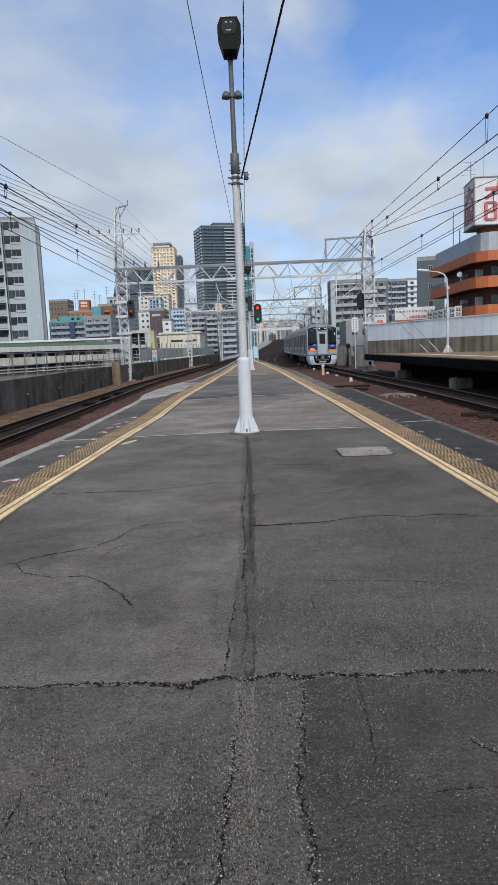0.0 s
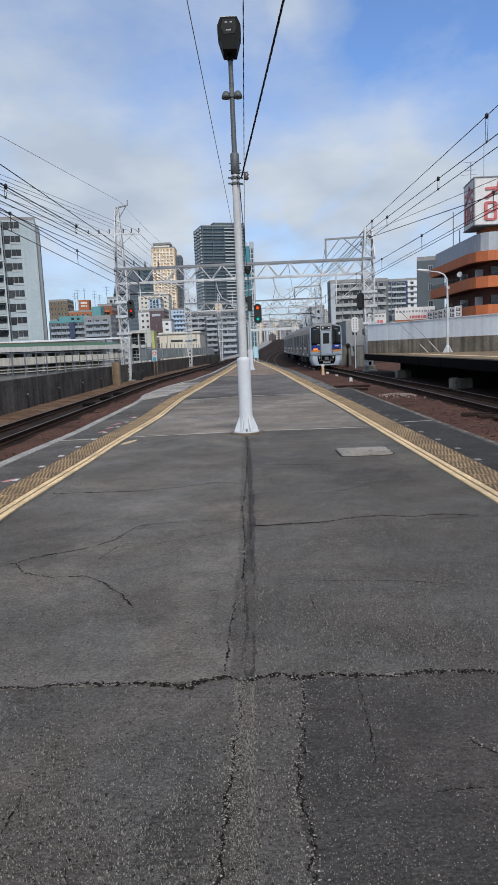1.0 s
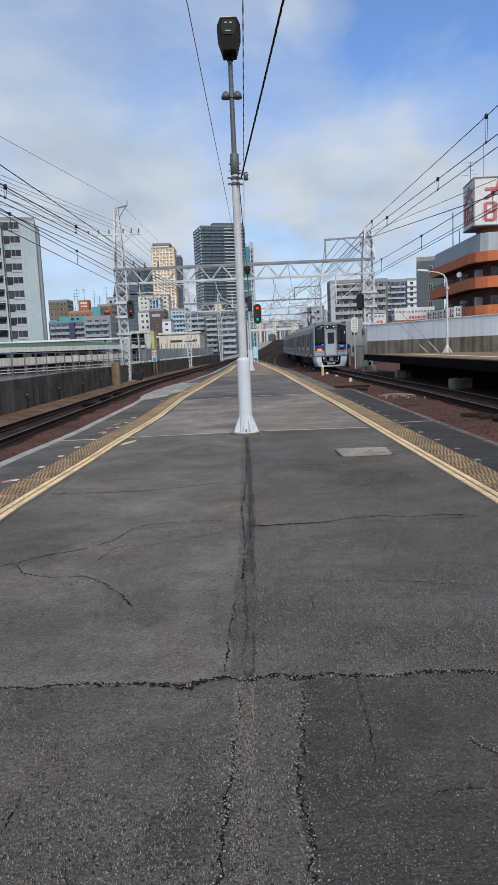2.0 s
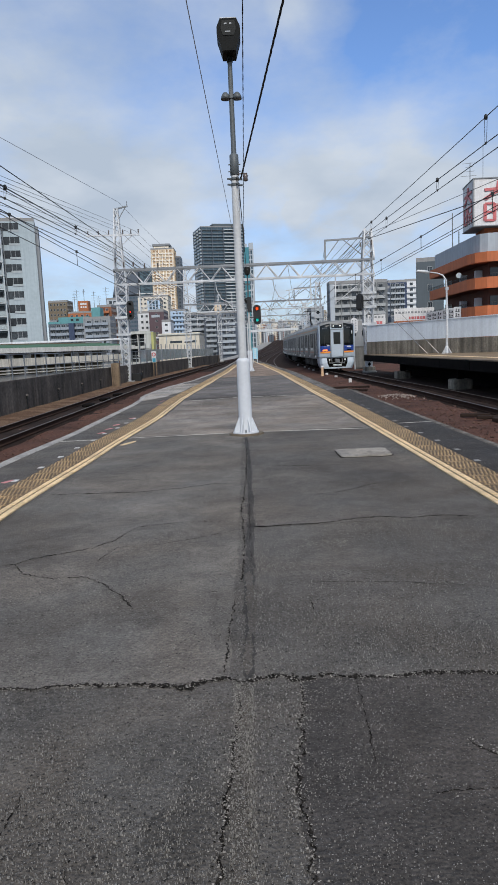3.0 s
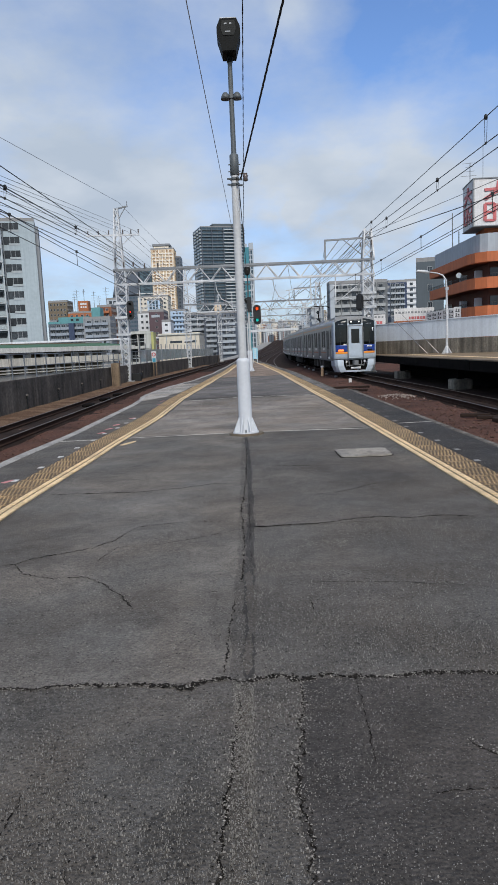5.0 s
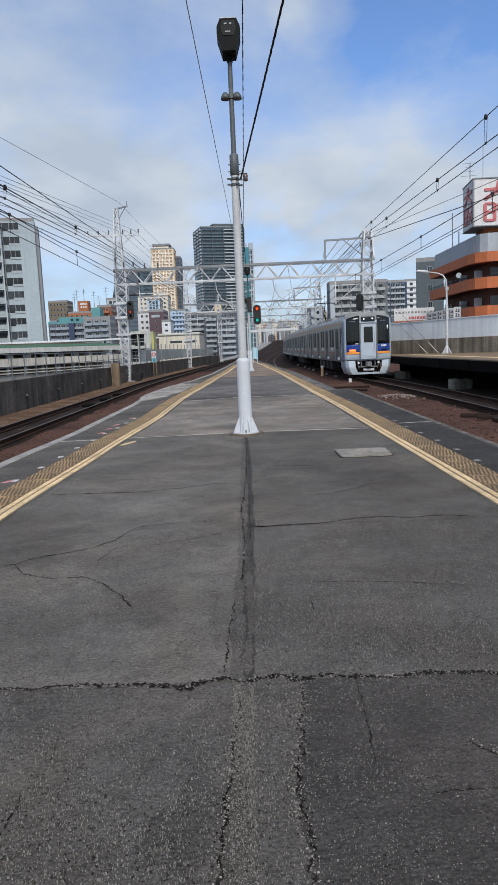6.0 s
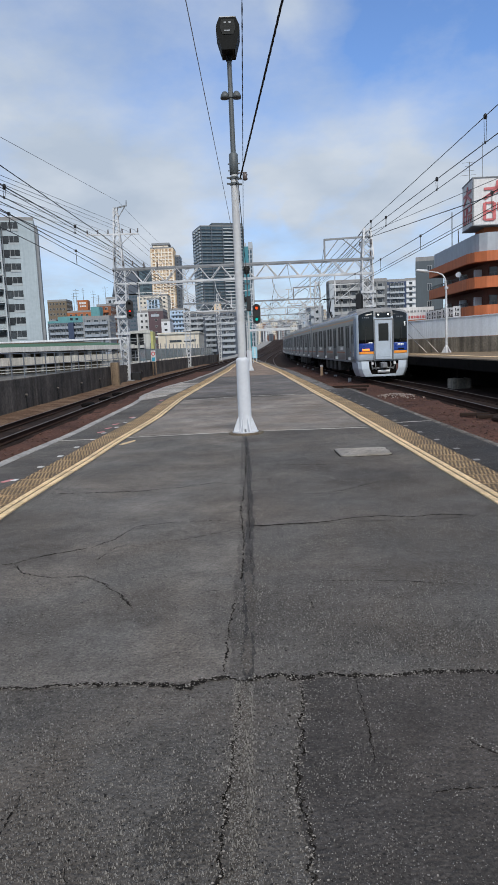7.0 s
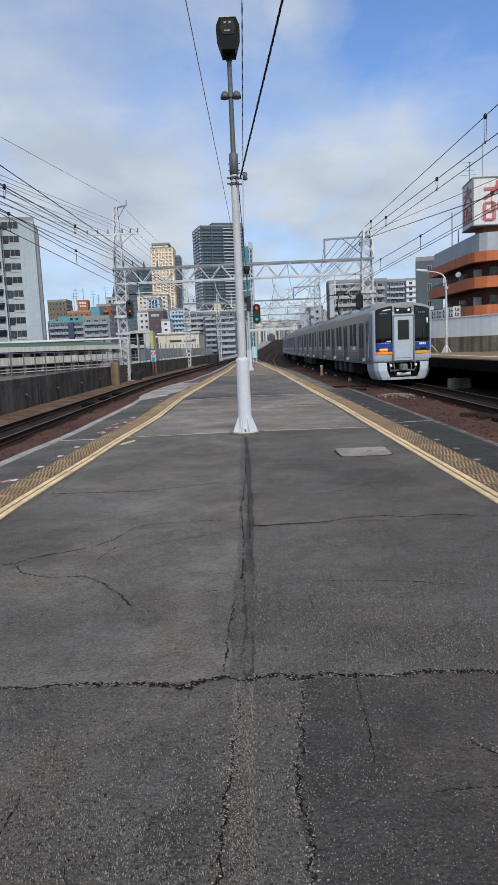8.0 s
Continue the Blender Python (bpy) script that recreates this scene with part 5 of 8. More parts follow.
# clamps that tie one feeder to the next
for top, low in (((9.20, 26.11, 8.98), (9.20, 26.11, 8.07)), ((9.20, 32.40, 8.27), (9.26, 32.62, 7.85)), ((9.18, 43.51, 8.63), (9.33, 44.25, 8.24)), ((9.19, 48.54, 9.30), (9.18, 48.54, 8.79)), ((-8.56, 26.12, 7.25), (-8.60, 26.12, 6.86)), ((-8.77, 37.75, 7.85), (-8.80, 37.76, 7.50))):
    top, low = Vector(top), Vector(low)
    bm = B()
    tube(bm, [top + Vector((0, 0, h)) for h in (0.10, 0.05, -0.05, -0.10)], [0.025, 0.07, 0.07, 0.025], 8)
    for dx in (-0.05, 0.05):
        tube(bm, [top + Vector((dx, 0, -0.06)), low + Vector((dx * 0.6, 0, 0.0))], 0.009, 5)
    tube(bm, [low + Vector((0, 0, h)) for h in (0.05, 0.0, -0.05)], [0.02, 0.045, 0.02], 8)
    tagged(part("wire_spacer", bm, CABLE), "black clamp linking two overhead wires", "wire spacer", "wire spacers")

# ---- the platform lamp posts ----
def lamp_post(at):
    p = thing("platform_lamp_post", "white-painted steel lamp post with a dark lantern on the platform", "lamp post", "platform lamp posts", at=at)
    r = random.Random(2)
    bm = B()
    pts = [(0.195 * math.cos(a) * r.uniform(0.9, 1.06), 0.195 * math.sin(a) * r.uniform(0.9, 1.06)) for a in [2 * math.pi * i / 22 for i in range(22)]]
    prism(bm, pts, -0.004, 0.022)
    part("footing", bm, mat("footing_mortar", (0.17, 0.135, 0.095), 0.9, 0, 0.4, 6.0, 40.0, 0.5), p, "crumbling mortar footing")
    bm = B()
    tube(bm, [(0, 0, 0.022), (0, 0, 0.034)], 0.148, 20)
    part("base_plate", bm, POLE_WHITE, p)
    fin0 = None
    for i in range(8):
        a = 360 / 8 * i + 22.5
        if fin0 is None:
            fin0 = part("gusset", prism(B(), [(0.06, 0.034), (0.142, 0.034), (0.142, 0.05), (0.075, 0.205), (0.06, 0.205)], -0.006, 0.006, axis="y"), POLE_WHITE, p)
            fin0.matrix_basis = pose(0, 0, 0, 0, 0, a)
        else:
            again("gusset", fin0, p, pose(0, 0, 0, 0, 0, a))
    for i in range(4):
        a = math.radians(90 * i)
        part("bolt", tube(B(), [(0.125 * math.cos(a), 0.125 * math.sin(a), 0.034), (0.125 * math.cos(a), 0.125 * math.sin(a), 0.065)], 0.011, 6), GALV_DARK, p)
    bm = B()
    tube(bm, [(0, 0, 0.034), (0, 0, 0.82), (0, 0, 0.845), (0, 0, 0.86)], [0.077, 0.073, 0.073, 0.050], 24)
    part("sleeve", bm, POLE_WHITE, p, "thicker white lower sleeve")
    part("shaft", tube(B(), [(0, 0, 0.84), (0, 0, 2.84)], [0.046, 0.040], 20), POLE_WORN, p, "worn greyish white shaft")
    bm = B()
    tube(bm, [(0, 0, 2.82), (0, 0, 2.825), (0, 0, 3.03), (0, 0, 3.05)], [0.040, 0.048, 0.048, 0.030], 20)
    for z in (2.86, 2.93):
        tube(bm, [(-0.066, -0.02, z), (0.066, -0.02, z)], 0.006, 6)
    part("joint_collar", bm, POLE_GREY, p, "grey bolted collar")
    part("upper_shaft", tube(B(), [(0, 0, 3.04), (0, 0, 4.06)], [0.028, 0.024], 16), POLE_GREY, p, "slim grey upper shaft")
    # band clamps and the spool insulator
    for z in (2.725, 2.785):
        bm = B()
        tube(bm, [(0, 0, z - 0.012), (0, 0, z + 0.012)], 0.050, 16)
        for a in (20, 110, 200, 290):
            c, s = math.cos(math.radians(a)), math.sin(math.radians(a))
            bar(bm, (0.045 * c, 0.045 * s, z), (0.085 * c, 0.085 * s, z), 0.016)
        part("band_clamp", bm, POLE_GREY, p)
    bm = B()
    tube(bm, [(0.03, -0.03, 2.83), (0.135, -0.04, 2.83)], 0.007, 6)
    tube(bm, [(0.115, -0.04, 2.75), (0.115, -0.04, 2.76), (0.115, -0.04, 2.785), (0.115, -0.04, 2.81), (0.115, -0.04, 2.822)], [0.016, 0.030, 0.021, 0.030, 0.016], 10)
    part("spool_insulator", bm, PORCELAIN, p, "small brown spool insulator")
    # pair of little hoods halfway up
    bm = B()
    for s in (-1, 1):
        cx = s * 0.062
        rings = []
        for i in range(5):
            e = math.pi / 2 * i / 4
            rings.append([bm.verts.new((cx + 0.05 * math.cos(e) * math.cos(2 * math.pi * k / 12), 0.05 * math.cos(e) * math.sin(2 * math.pi * k / 12), 3.60 + 0.075 * math.sin(e))) for k in range(12)] if i < 4 else [bm.verts.new((cx, 0, 3.675))])
        for a, b in zip(rings[:3], rings[1:4]):
            for k in range(12):
                bm.faces.new((a[k], a[(k + 1) % 12], b[(k + 1) % 12], b[k])).smooth = True
        for k in range(12):
            bm.faces.new((rings[3][k], rings[3][(k + 1) % 12], rings[4][0])).smooth = True
        bm.faces.new(rings[0][::-1])
    box(bm, -0.022, 0.022, -0.035, 0.035, 3.60, 3.70, bevel=0.006)
    part("twin_hood", bm, POLE_GREY, p, "pair of small grey hoods")
    # lantern: dark housing, wider at the top, with the lens plate facing the platform
    lant = part("lantern", prism(B(), [(-0.070, 4.025), (0.070, 4.025), (0.122, 4.20), (0.120, 4.26), (0.086, 4.333), (-0.086, 4.333), (-0.120, 4.26), (-0.122, 4.20)], -0.16, 0.11, axis="y"), LAMP_DARK, p, "dark tapered lantern housing")
    part("lens", prism(B(), [(-0.057, 4.17), (0.057, 4.17), (0.080, 4.23), (0.065, 4.313), (-0.065, 4.313), (-0.080, 4.23)], -0.166, -0.158, axis="y"), mat("lens_glass", (0.012, 0.014, 0.014), 0.6, 0, 0.2, 9.0, 60.0, 0.0, spec=0.2), lant, "clouded lens plate")
    part("cap", box(B(), -0.086, 0.086, -0.165, 0.115, 4.331, 4.342, bevel=0.004), GALV, lant, "pale metal cap")
    bm = B()
    for dx in (-0.028, 0.022):
        box(bm, dx - 0.012, dx + 0.012, -0.168, -0.160, 4.275, 4.288)
    box(bm, -0.035, 0.02, -0.168, -0.160, 4.20, 4.21)
    part("led_row", bm, GALV_DARK, lant)
    part("socket", tube(B(), [(0, 0, 3.97), (0, 0, 4.05)], 0.032, 12), LAMP_DARK, p)
    return p


post1 = lamp_post((-0.02, 7.65, 0.0))
copy_thing(post1, pose(0.26, 28.9, 0.0, 0, 0, 8))
copy_thing(post1, pose(0.28, 46.0, 0.0, 0, 0, 5))


def twisted(p0, p1, sag, r, strands, turns, n=110):
    """A bundle of insulated cables twisted round one another."""
    bm = B()
    p0, p1 = Vector(p0), Vector(p1)
    d = (p1 - p0).normalized()
    s = d.cross(Vector((0, 0, 1))).normalized()
    u = s.cross(d)
    for j in range(strands):
        pts = []
        for i in range(n + 1):
            k = i / n
            c = p0.lerp(p1, k) - Vector((0, 0, sag * 4 * k * (1 - k)))
            a = 2 * math.pi * (k * turns + j / strands)
            pts.append(c + (s * math.cos(a) + u * math.sin(a)) * r * 0.9)
        tube(bm, pts, r, 5)
    return bm


tagged(part("twisted_cable", twisted((0.045, 7.60, 2.78), (1.66, -6.0, 5.42), 0.05, 0.0052, 3, 42, 260), CABLE), "thick black twisted cable strung to the lamp post", "cable", "platform cables")
wire("post_wire", (0.29, 28.86, 3.3), (0.02, 7.72, 2.72), 0.10, 0.006, CABLE, "thin black cable between lamp posts", 40)
tagged(part("twisted_cable", twisted((0.20, 50.2, 5.9), (0.17, -6.0, 5.5), 0.12, 0.0055, 2, 60, 360), CABLE), "thin black twisted cable over the platform", "cable", "platform cables")
wire("stay_wire", (0.10, 50.2, 5.92), (-0.93, -6.0, 6.14), 0.05, 0.008, WIRE_PALE, "thin grey wire over the platform", 60)

# ---- signals ----
def signal(at, lamps, w=0.42, h=1.0, turn=0.0, label="", lit=True):
    """A railway colour-light head: black oval plate, hooded lamps; lamps: (height, material or None)."""
    s = thing("railway_signal", label, "railway signal", "railway signals", at=at, turn=turn)
    out = []
    rr = w / 2
    for i in range(24):
        a = 2 * math.pi * i / 24
        out.append((rr * math.cos(a), (h / 2 - rr) * (1 if math.sin(a) > 0 else -1) + rr * math.sin(a)))
    part("plate", prism(B(), out, -0.05, 0.0, axis="y"), BLACK_STEEL, s, "black oval backing plate")
    part("case", box(B(), -w * 0.33, w * 0.33, 0.0, 0.28, -h * 0.42, h * 0.42, bevel=0.03), BLACK_STEEL, s)
    for z, m in lamps:
        bm = B()
        n = 14
        for i in range(n):
            a0, a1 = math.pi * (i / n * 1.3 - 0.15), math.pi * ((i + 1) / n * 1.3 - 0.15)
            q = [bm.verts.new((0.09 * math.cos(a), y, z + 0.09 * math.sin(a))) for a in (a0, a1) for y in (-0.05, -0.26)]
            bm.faces.new((q[0], q[1], q[3], q[2]))
        part("hood", bm, BLACK_STEEL, s)
        part("lamp", tube(B(), [(0, -0.05, z), (0, -0.075, z), (0, -0.085, z)], [0.06, 0.05, 0.025], 16), m or LAMP_DARK, s, "lit signal lamp" if m else "dark signal lens")
    return s


sg = signal((0.60, 28.7, 2.36), [(0.24, LED_AMBER), (-0.22, LED_GREEN)], 0.32, 0.82, label="black two-lamp railway signal showing orange over green")
part("bracket", bar(B(), (-0.33, 0.2, -0.1), (0.0, 0.2, -0.1), 0.05), BLACK_STEEL, sg)
part("relay_box", box(B(), -0.40, -0.22, 0.08, 0.34, 0.15, 0.75, bevel=0.02), BLACK_STEEL, sg, "black relay box")
sg = signal((-8.03, 49.5, 4.08), [(0.42, None), (-0.12, LED_RED), (-0.40, None)], 0.52, 1.36, label="black oval railway signal showing red on the portal mast")
part("bracket", bar(B(), (-0.55, 0.45, -0.5), (0.2, 0.3, -0.5), 0.08), GALV, sg)
sg = signal((8.47, 49.7, 3.94), [(0.3, None), (-0.3, None)], 0.55, 1.2, 155.0, "black railway signal head turned away on the portal mast")
part("bracket", bar(B(), (-0.8, -0.3, 0.1), (0.0, 0.1, 0.1), 0.08), BLACK_STEEL, sg)

# ---- the train ----
STAINLESS = mat("train_stainless", (0.325, 0.33, 0.325), 0.34, 0.65, 0.2, 0.8, 12.0, 0.02, tint=(0.28, 0.285, 0.285), own=True)
TRAIN_FRONT = mat("train_silver_paint", (0.43, 0.495, 0.56), 0.4, 0.1, 0.08, 1.5, 16.0, 0.02, own=True)
# blue of the roof edge: the sky's reflection put into the colour
TRAIN_SKY_TINT = mat("train_roof_edge_blue", (0.13, 0.20, 0.32), 0.35, 0.3, 0.15, 1.0, 12.0, 0.02, own=True)
TRAIN_ROOF = mat("train_roof_grey", (0.25, 0.255, 0.26), 0.7, 0, 0.25, 1.0, 10.0, 0.1, own=True)
TRAIN_GLASS = mat("train_black_glass", (0.007, 0.010, 0.011), 0.08, 0, 0.2, 2.0, 8.0, 0.0, own=True, spec=0.4)
TRAIN_WINDOW = mat("train_tinted_window", (0.006, 0.007, 0.008), 0.4, 0, 0.2, 2.0, 8.0, 0.0, own=True, spec=0.06)
# door grey, darkened to include the shade of a recessed doorway
TRAIN_DOOR = mat("train_door_grey", (0.085, 0.086, 0.088), 0.45, 0.3, 0.12, 1.0, 12.0, 0.02, own=True)
TRAIN_BLUE = mat("train_blue", (0.012, 0.045, 0.25), 0.3, 0, 0.1, 2.0, 12.0, 0.0, own=True)
TRAIN_CORNER = mat("train_corner_blue_grey", (0.16, 0.22, 0.33), 0.35, 0.3, 0.1, 2.0, 12.0, 0.0, own=True)
TRAIN_ORANGE = mat("train_orange", (0.85, 0.30, 0.04), 0.35, 0, 0.1, 2.0, 12.0, 0.0, own=True)
TRAIN_RED = mat("train_stripe_brown", (0.40, 0.13, 0.06), 0.4, 0, 0.1, 2.0, 12.0, 0.0, own=True)
TRAIN_TAN = mat("train_stripe_tan", (0.56, 0.31, 0.15), 0.4, 0, 0.1, 2.0, 12.0, 0.0, own=True)
TRAIN_BLACK = mat("train_underframe", (0.010, 0.009, 0.008), 0.9, 0, 0.4, 1.5, 12.0, 0.1, own=True, spec=0.08)
TRAIN_BOX = mat("train_underfloor_grey", (0.075, 0.073, 0.068), 0.8, 0, 0.4, 1.5, 12.0, 0.1, own=True, spec=0.2)
TRAIN_RUBBER = mat("train_rubber", (0.03, 0.03, 0.031), 0.6, 0, 0.2, 2.0, 12.0, 0.0, own=True)
TRAIN_WHITE = mat("train_white", (0.8, 0.8, 0.8), 0.4, 0, 0.05, 2.0, 12.0, 0.0, own=True)
TRAIN_FRAME = mat("train_window_frame", (0.36, 0.37, 0.38), 0.35, 0.3, 0.1, 2.0, 12.0, 0.0, own=True)
TRAIN_GREY = mat("train_grey", (0.20, 0.21, 0.22), 0.5, 0.2, 0.2, 2.0, 12.0, 0.0, own=True)
HEADLIGHT = glow("headlight", (1.0, 0.97, 0.88), 0.9)
AMBER = glow("amber_lamp", (1.0, 0.22, 0.03), 1.3)

CAR_L, CAR_PITCH = 20.2, 20.8
HALF = [(1.34, 0.98), (1.385, 1.10), (1.40, 1.35), (1.40, 3.02), (1.398, 3.27), (1.36, 3.42), (1.23, 3.54), (0.92, 3.63), (0.48, 3.70), (0.0, 3.73)]
SECTION = HALF + [(-x, z) for x, z in HALF[-2::-1]]


def nose(x, z):
    """How far the front lies behind its foremost plane."""
    s = (abs(x / 1.42) ** 7 + abs((z - 2.2) / 1.66) ** 7) ** (1 / 7)
    return 0.27 * s ** 8


def roof_at(x):
    for (x0, z0), (x1, z1) in zip(HALF[3:], HALF[4:]):
        if x1 <= abs(x) <= x0 and x0 > x1:
            return z0 + (z1 - z0) * (x0 - abs(x)) / (x0 - x1)
    return 2.95


def nose_panel(name, x0, x1, z0, z1, proud, material, parent, label="", gap=0.10, nx=10, nz=8):
    """A panel that follows the curve of the front."""
    bm = B()
    cols = []
    for i in range(nx + 1):
        x = x0 + (x1 - x0) * i / nx
        top = min(z1, roof_at(x) - gap)
        cols.append([bm.verts.new((x, -CAR_L / 2 + nose(x, z0 + (top - z0) * k / nz) - proud, z0 + (top - z0) * k / nz)) for k in range(nz + 1)])
    fs = []
    for a, b in zip(cols, cols[1:]):
        for k in range(nz):
            f = bm.faces.new((a[k], b[k], b[k + 1], a[k + 1]))
            f.smooth = True
            fs.append(f)
    ext = bmesh.ops.extrude_face_region(bm, geom=fs)
    for v in ext["geom"]:
        if isinstance(v, bmesh.types.BMVert):
            v.co.y += 0.05
    bmesh.ops.recalc_face_normals(bm, faces=bm.faces)
    return part(name, bm, material, parent, label)


def bogie(car, y):
    b = part("bogie", B(), TRAIN_BLACK, car)
    bm = B()
    for s in (-1, 1):
        box(bm, s * 0.98 - 0.09, s * 0.98 + 0.09, -1.5, 1.5, 0.42, 0.62, bevel=0.03)
        for yy in (-1.05, 1.05):
            box(bm, s * 1.0 - 0.13, s * 1.0 + 0.13, yy - 0.17, yy + 0.17, 0.30, 0.58, bevel=0.03)
        tube(bm, [(s * 0.95, 0, 0.6), (s * 0.95, 0, 0.92)], 0.26, 12)
    box(bm, -1.0, 1.0, -0.25, 0.25, 0.45, 0.75, bevel=0.03)
    bm.to_mesh(b.data)
    bm.free()
    b.matrix_basis = pose(0, y, 0)
    for yy in (-1.05, 1.05):
        bm = B()
        for s in (-1, 1):
            tube(bm, [(s * 0.50, 0, 0), (s * 0.53, 0, 0), (s * 0.535, 0, 0), (s * 0.63, 0, 0)], [0.46, 0.46, 0.43, 0.425], 24)
            for k in range(6):
                a = math.pi / 3 * k
                bar(bm, (s * 0.635, 0.18 * math.cos(a), 0.18 * math.sin(a)), (s * 0.635, 0.36 * math.cos(a), 0.36 * math.sin(a)), 0.03)
        tube(bm, [(-1.02, 0, 0), (1.02, 0, 0)], 0.075, 10)
        w = part("wheelset", bm, TRAIN_BLACK, b)
        w.matrix_basis = pose(0, yy, 0.43)
        WHEELSETS.append((w, yy))
    return b


WHEELSETS = []


def train_car(lead):
    car = thing("train_car", "stainless steel commuter train car with four doors a side" if not lead else
                "silver commuter train lead car with blue and orange front", "train", "cars of one train")
    y0, y1 = -CAR_L / 2, CAR_L / 2
    bm = B()
    rings = []
    front = [bm.verts.new((x, y0 + (nose(x, z) if lead else 0.0), z)) for x, z in SECTION]
    rings.append(front)
    for y in (y0 + 0.75, 0.0, y1):
        rings.append([bm.verts.new((x, y, z)) for x, z in SECTION])
    n = len(SECTION)
    for a, b in zip(rings, rings[1:]):
        for k in range(n - 1):
            f = bm.faces.new((a[k], b[k], b[k + 1], a[k + 1]))
            z = (SECTION[k][1] + SECTION[k + 1][1]) / 2
            f.material_index = 2 if z > 3.5 else (1 if z > 3.4 else 0)
            f.smooth = z > 3.2 or z < 1.3
        bm.faces.new((a[n - 1], b[n - 1], b[0], a[0]))
    bm.faces.new(rings[-1])
    if lead:
        prev = front
        for s in (0.94, 0.86, 0.72, 0.5, 0.25):
            ring = []
            for x, z in SECTION:
                xx, zz = x * s, 2.25 + (z - 2.25) * s
                ring.append(bm.verts.new((xx, y0 + nose(xx, zz), zz)))
            for k in range(n):
                f = bm.faces.new((prev[k], prev[(k + 1) % n], ring[(k + 1) % n], ring[k]))
                f.smooth, f.material_index = True, 3
            prev = ring
        bm.faces.new(prev).material_index = 3
        for f in bm.faces:
            if f.calc_center_median().y < y0 + 0.7:
                f.material_index = 3 if f.calc_center_median().z < 3.35 else 2
    else:
        bm.faces.new(front)
    bmesh.ops.recalc_face_normals(bm, faces=bm.faces)
    part("body", bm, [STAINLESS, TRAIN_SKY_TINT, TRAIN_ROOF, TRAIN_FRONT], car)
    # rain gutters, roof ribs and the gaps between the side sheets
    for s in (-1, 1):
        part("rain_gutter", box(B(), s * 1.385 - 0.02, s * 1.385 + 0.025, y0 + 0.8, y1 - 0.03, 3.30, 3.345), TRAIN_FRAME, car)
        part("sole_bar", box(B(), s * 1.36 - 0.03, s * 1.36 + 0.03, y0 + 0.8, y1 - 0.05, 0.93, 1.02), TRAIN_GREY, car, "dark grey sole bar")
    bm = B()
    for k in range(14):
        y = y0 + 1.6 + 1.3 * k
        tube(bm, [(x, y, z + 0.012) for x, z in SECTION[5:-5]], 0.018, 5)
    tagged(part("roof_ribs", bm, TRAIN_ROOF, car), kind="stuff")
    doors = [y0 + 2.95 + 4.78 * i for i in range(4)]
    # doors with their windows
    d0 = w0 = m0 = q0 = None
    for s in (-1, 1):
        for y in doors:
            m = pose(s * 1.40, y, 0, 0, 0, 0 if s > 0 else 180)
            if d0 is None:
                bm = B()
                # flush backing; its dark colour stands for the recess shade
                box(bm, -0.02, 0.012, -0.70, 0.70, 1.04, 2.93)
                d0 = part("door", bm, TRAIN_RUBBER, car, "dark door backing, recess shade put into its colour")
                d0.matrix_basis = m
                for k in (-1, 1):
                    part("jamb", box(B(), 0.0, 0.03, k * 0.735 - 0.035, k * 0.735 + 0.035, 1.04, 2.98), TRAIN_FRAME, d0, "bright metal door jamb")
                    bm = B()
                    a, b = (0.015, 0.64) if k > 0 else (-0.64, -0.015)
                    for p in ((a, b, 1.08, 1.72), (a, b, 2.82, 2.90), (a, a + 0.10, 1.72, 2.82), (b - 0.10, b, 1.72, 2.82)):
                        box(bm, 0.0, 0.018, p[0], p[1], p[2], p[3])
                    part("door_leaf", bm, TRAIN_DOOR, d0)
                    part("door_window", box(B(), 0.0, 0.014, a + 0.09, b - 0.09, 1.71, 2.83), TRAIN_WINDOW, d0, "dark door window")
            else:
                o = again("door", d0, car, m)
                for c in d0.children:
                    again(c.name.split(".")[0], c, o, Matrix())
            mm = pose(s * 1.40, y, 0, 0, 0, 0 if s > 0 else 180)
            if m0 is None:
                m0 = part("door_mark", box(B(), 0.0, 0.10, 0.60, 0.88, 1.05, 1.20), TRAIN_WHITE, car, "small white mark by the door")
                m0.matrix_basis = mm
            else:
                again("door_mark", m0, car, mm)
        for i in range(-1 if not lead else 0, 4):
            if i == 3:
                yc, half = doors[3] + 1.75, 0.55
            elif i < 0:
                yc, half = doors[0] - 1.75, 0.55
            else:
                yc, half = doors[i] + 2.39, 1.0
            for k in ((-1, 1) if half > 0.9 else (0,)):
                c = yc + k * 0.55
                ms = pose(s * 1.40, c, 0, 0, 0, 0 if s > 0 else 180)
                if w0 is None:
                    bm = B()
                    for p in ((-0.54, 0.54, 1.76, 1.82), (-0.54, 0.54, 2.95, 3.0), (-0.54, -0.47, 1.82, 2.95), (0.47, 0.54, 1.82, 2.95)):
                        box(bm, -0.01, 0.016, *p)
                    w0 = part("window", bm, TRAIN_FRAME, car, "bright metal window frame")
                    part("pane", box(B(), -0.01, 0.006, -0.48, 0.48, 1.81, 2.96), TRAIN_WINDOW, w0, "dark train window pane")
                    w0.matrix_basis = ms
                else:
                    o = again("window", w0, car, ms)
                    again("pane", w0.children[0], o, Matrix())
            if half > 0.9:
                mq = pose(s * 1.40, yc, 0, 0, 0, 0 if s > 0 else 180)
                if q0 is None:
                    q0 = part("side_mark", box(B(), 0.0, 0.085, 0.15, 0.50, 1.62, 1.76), TRAIN_WHITE, car, "small white block below the windows")
                    q0.matrix_basis = mq
                else:
                    again("side_mark", q0, car, mq)
        bm = B()
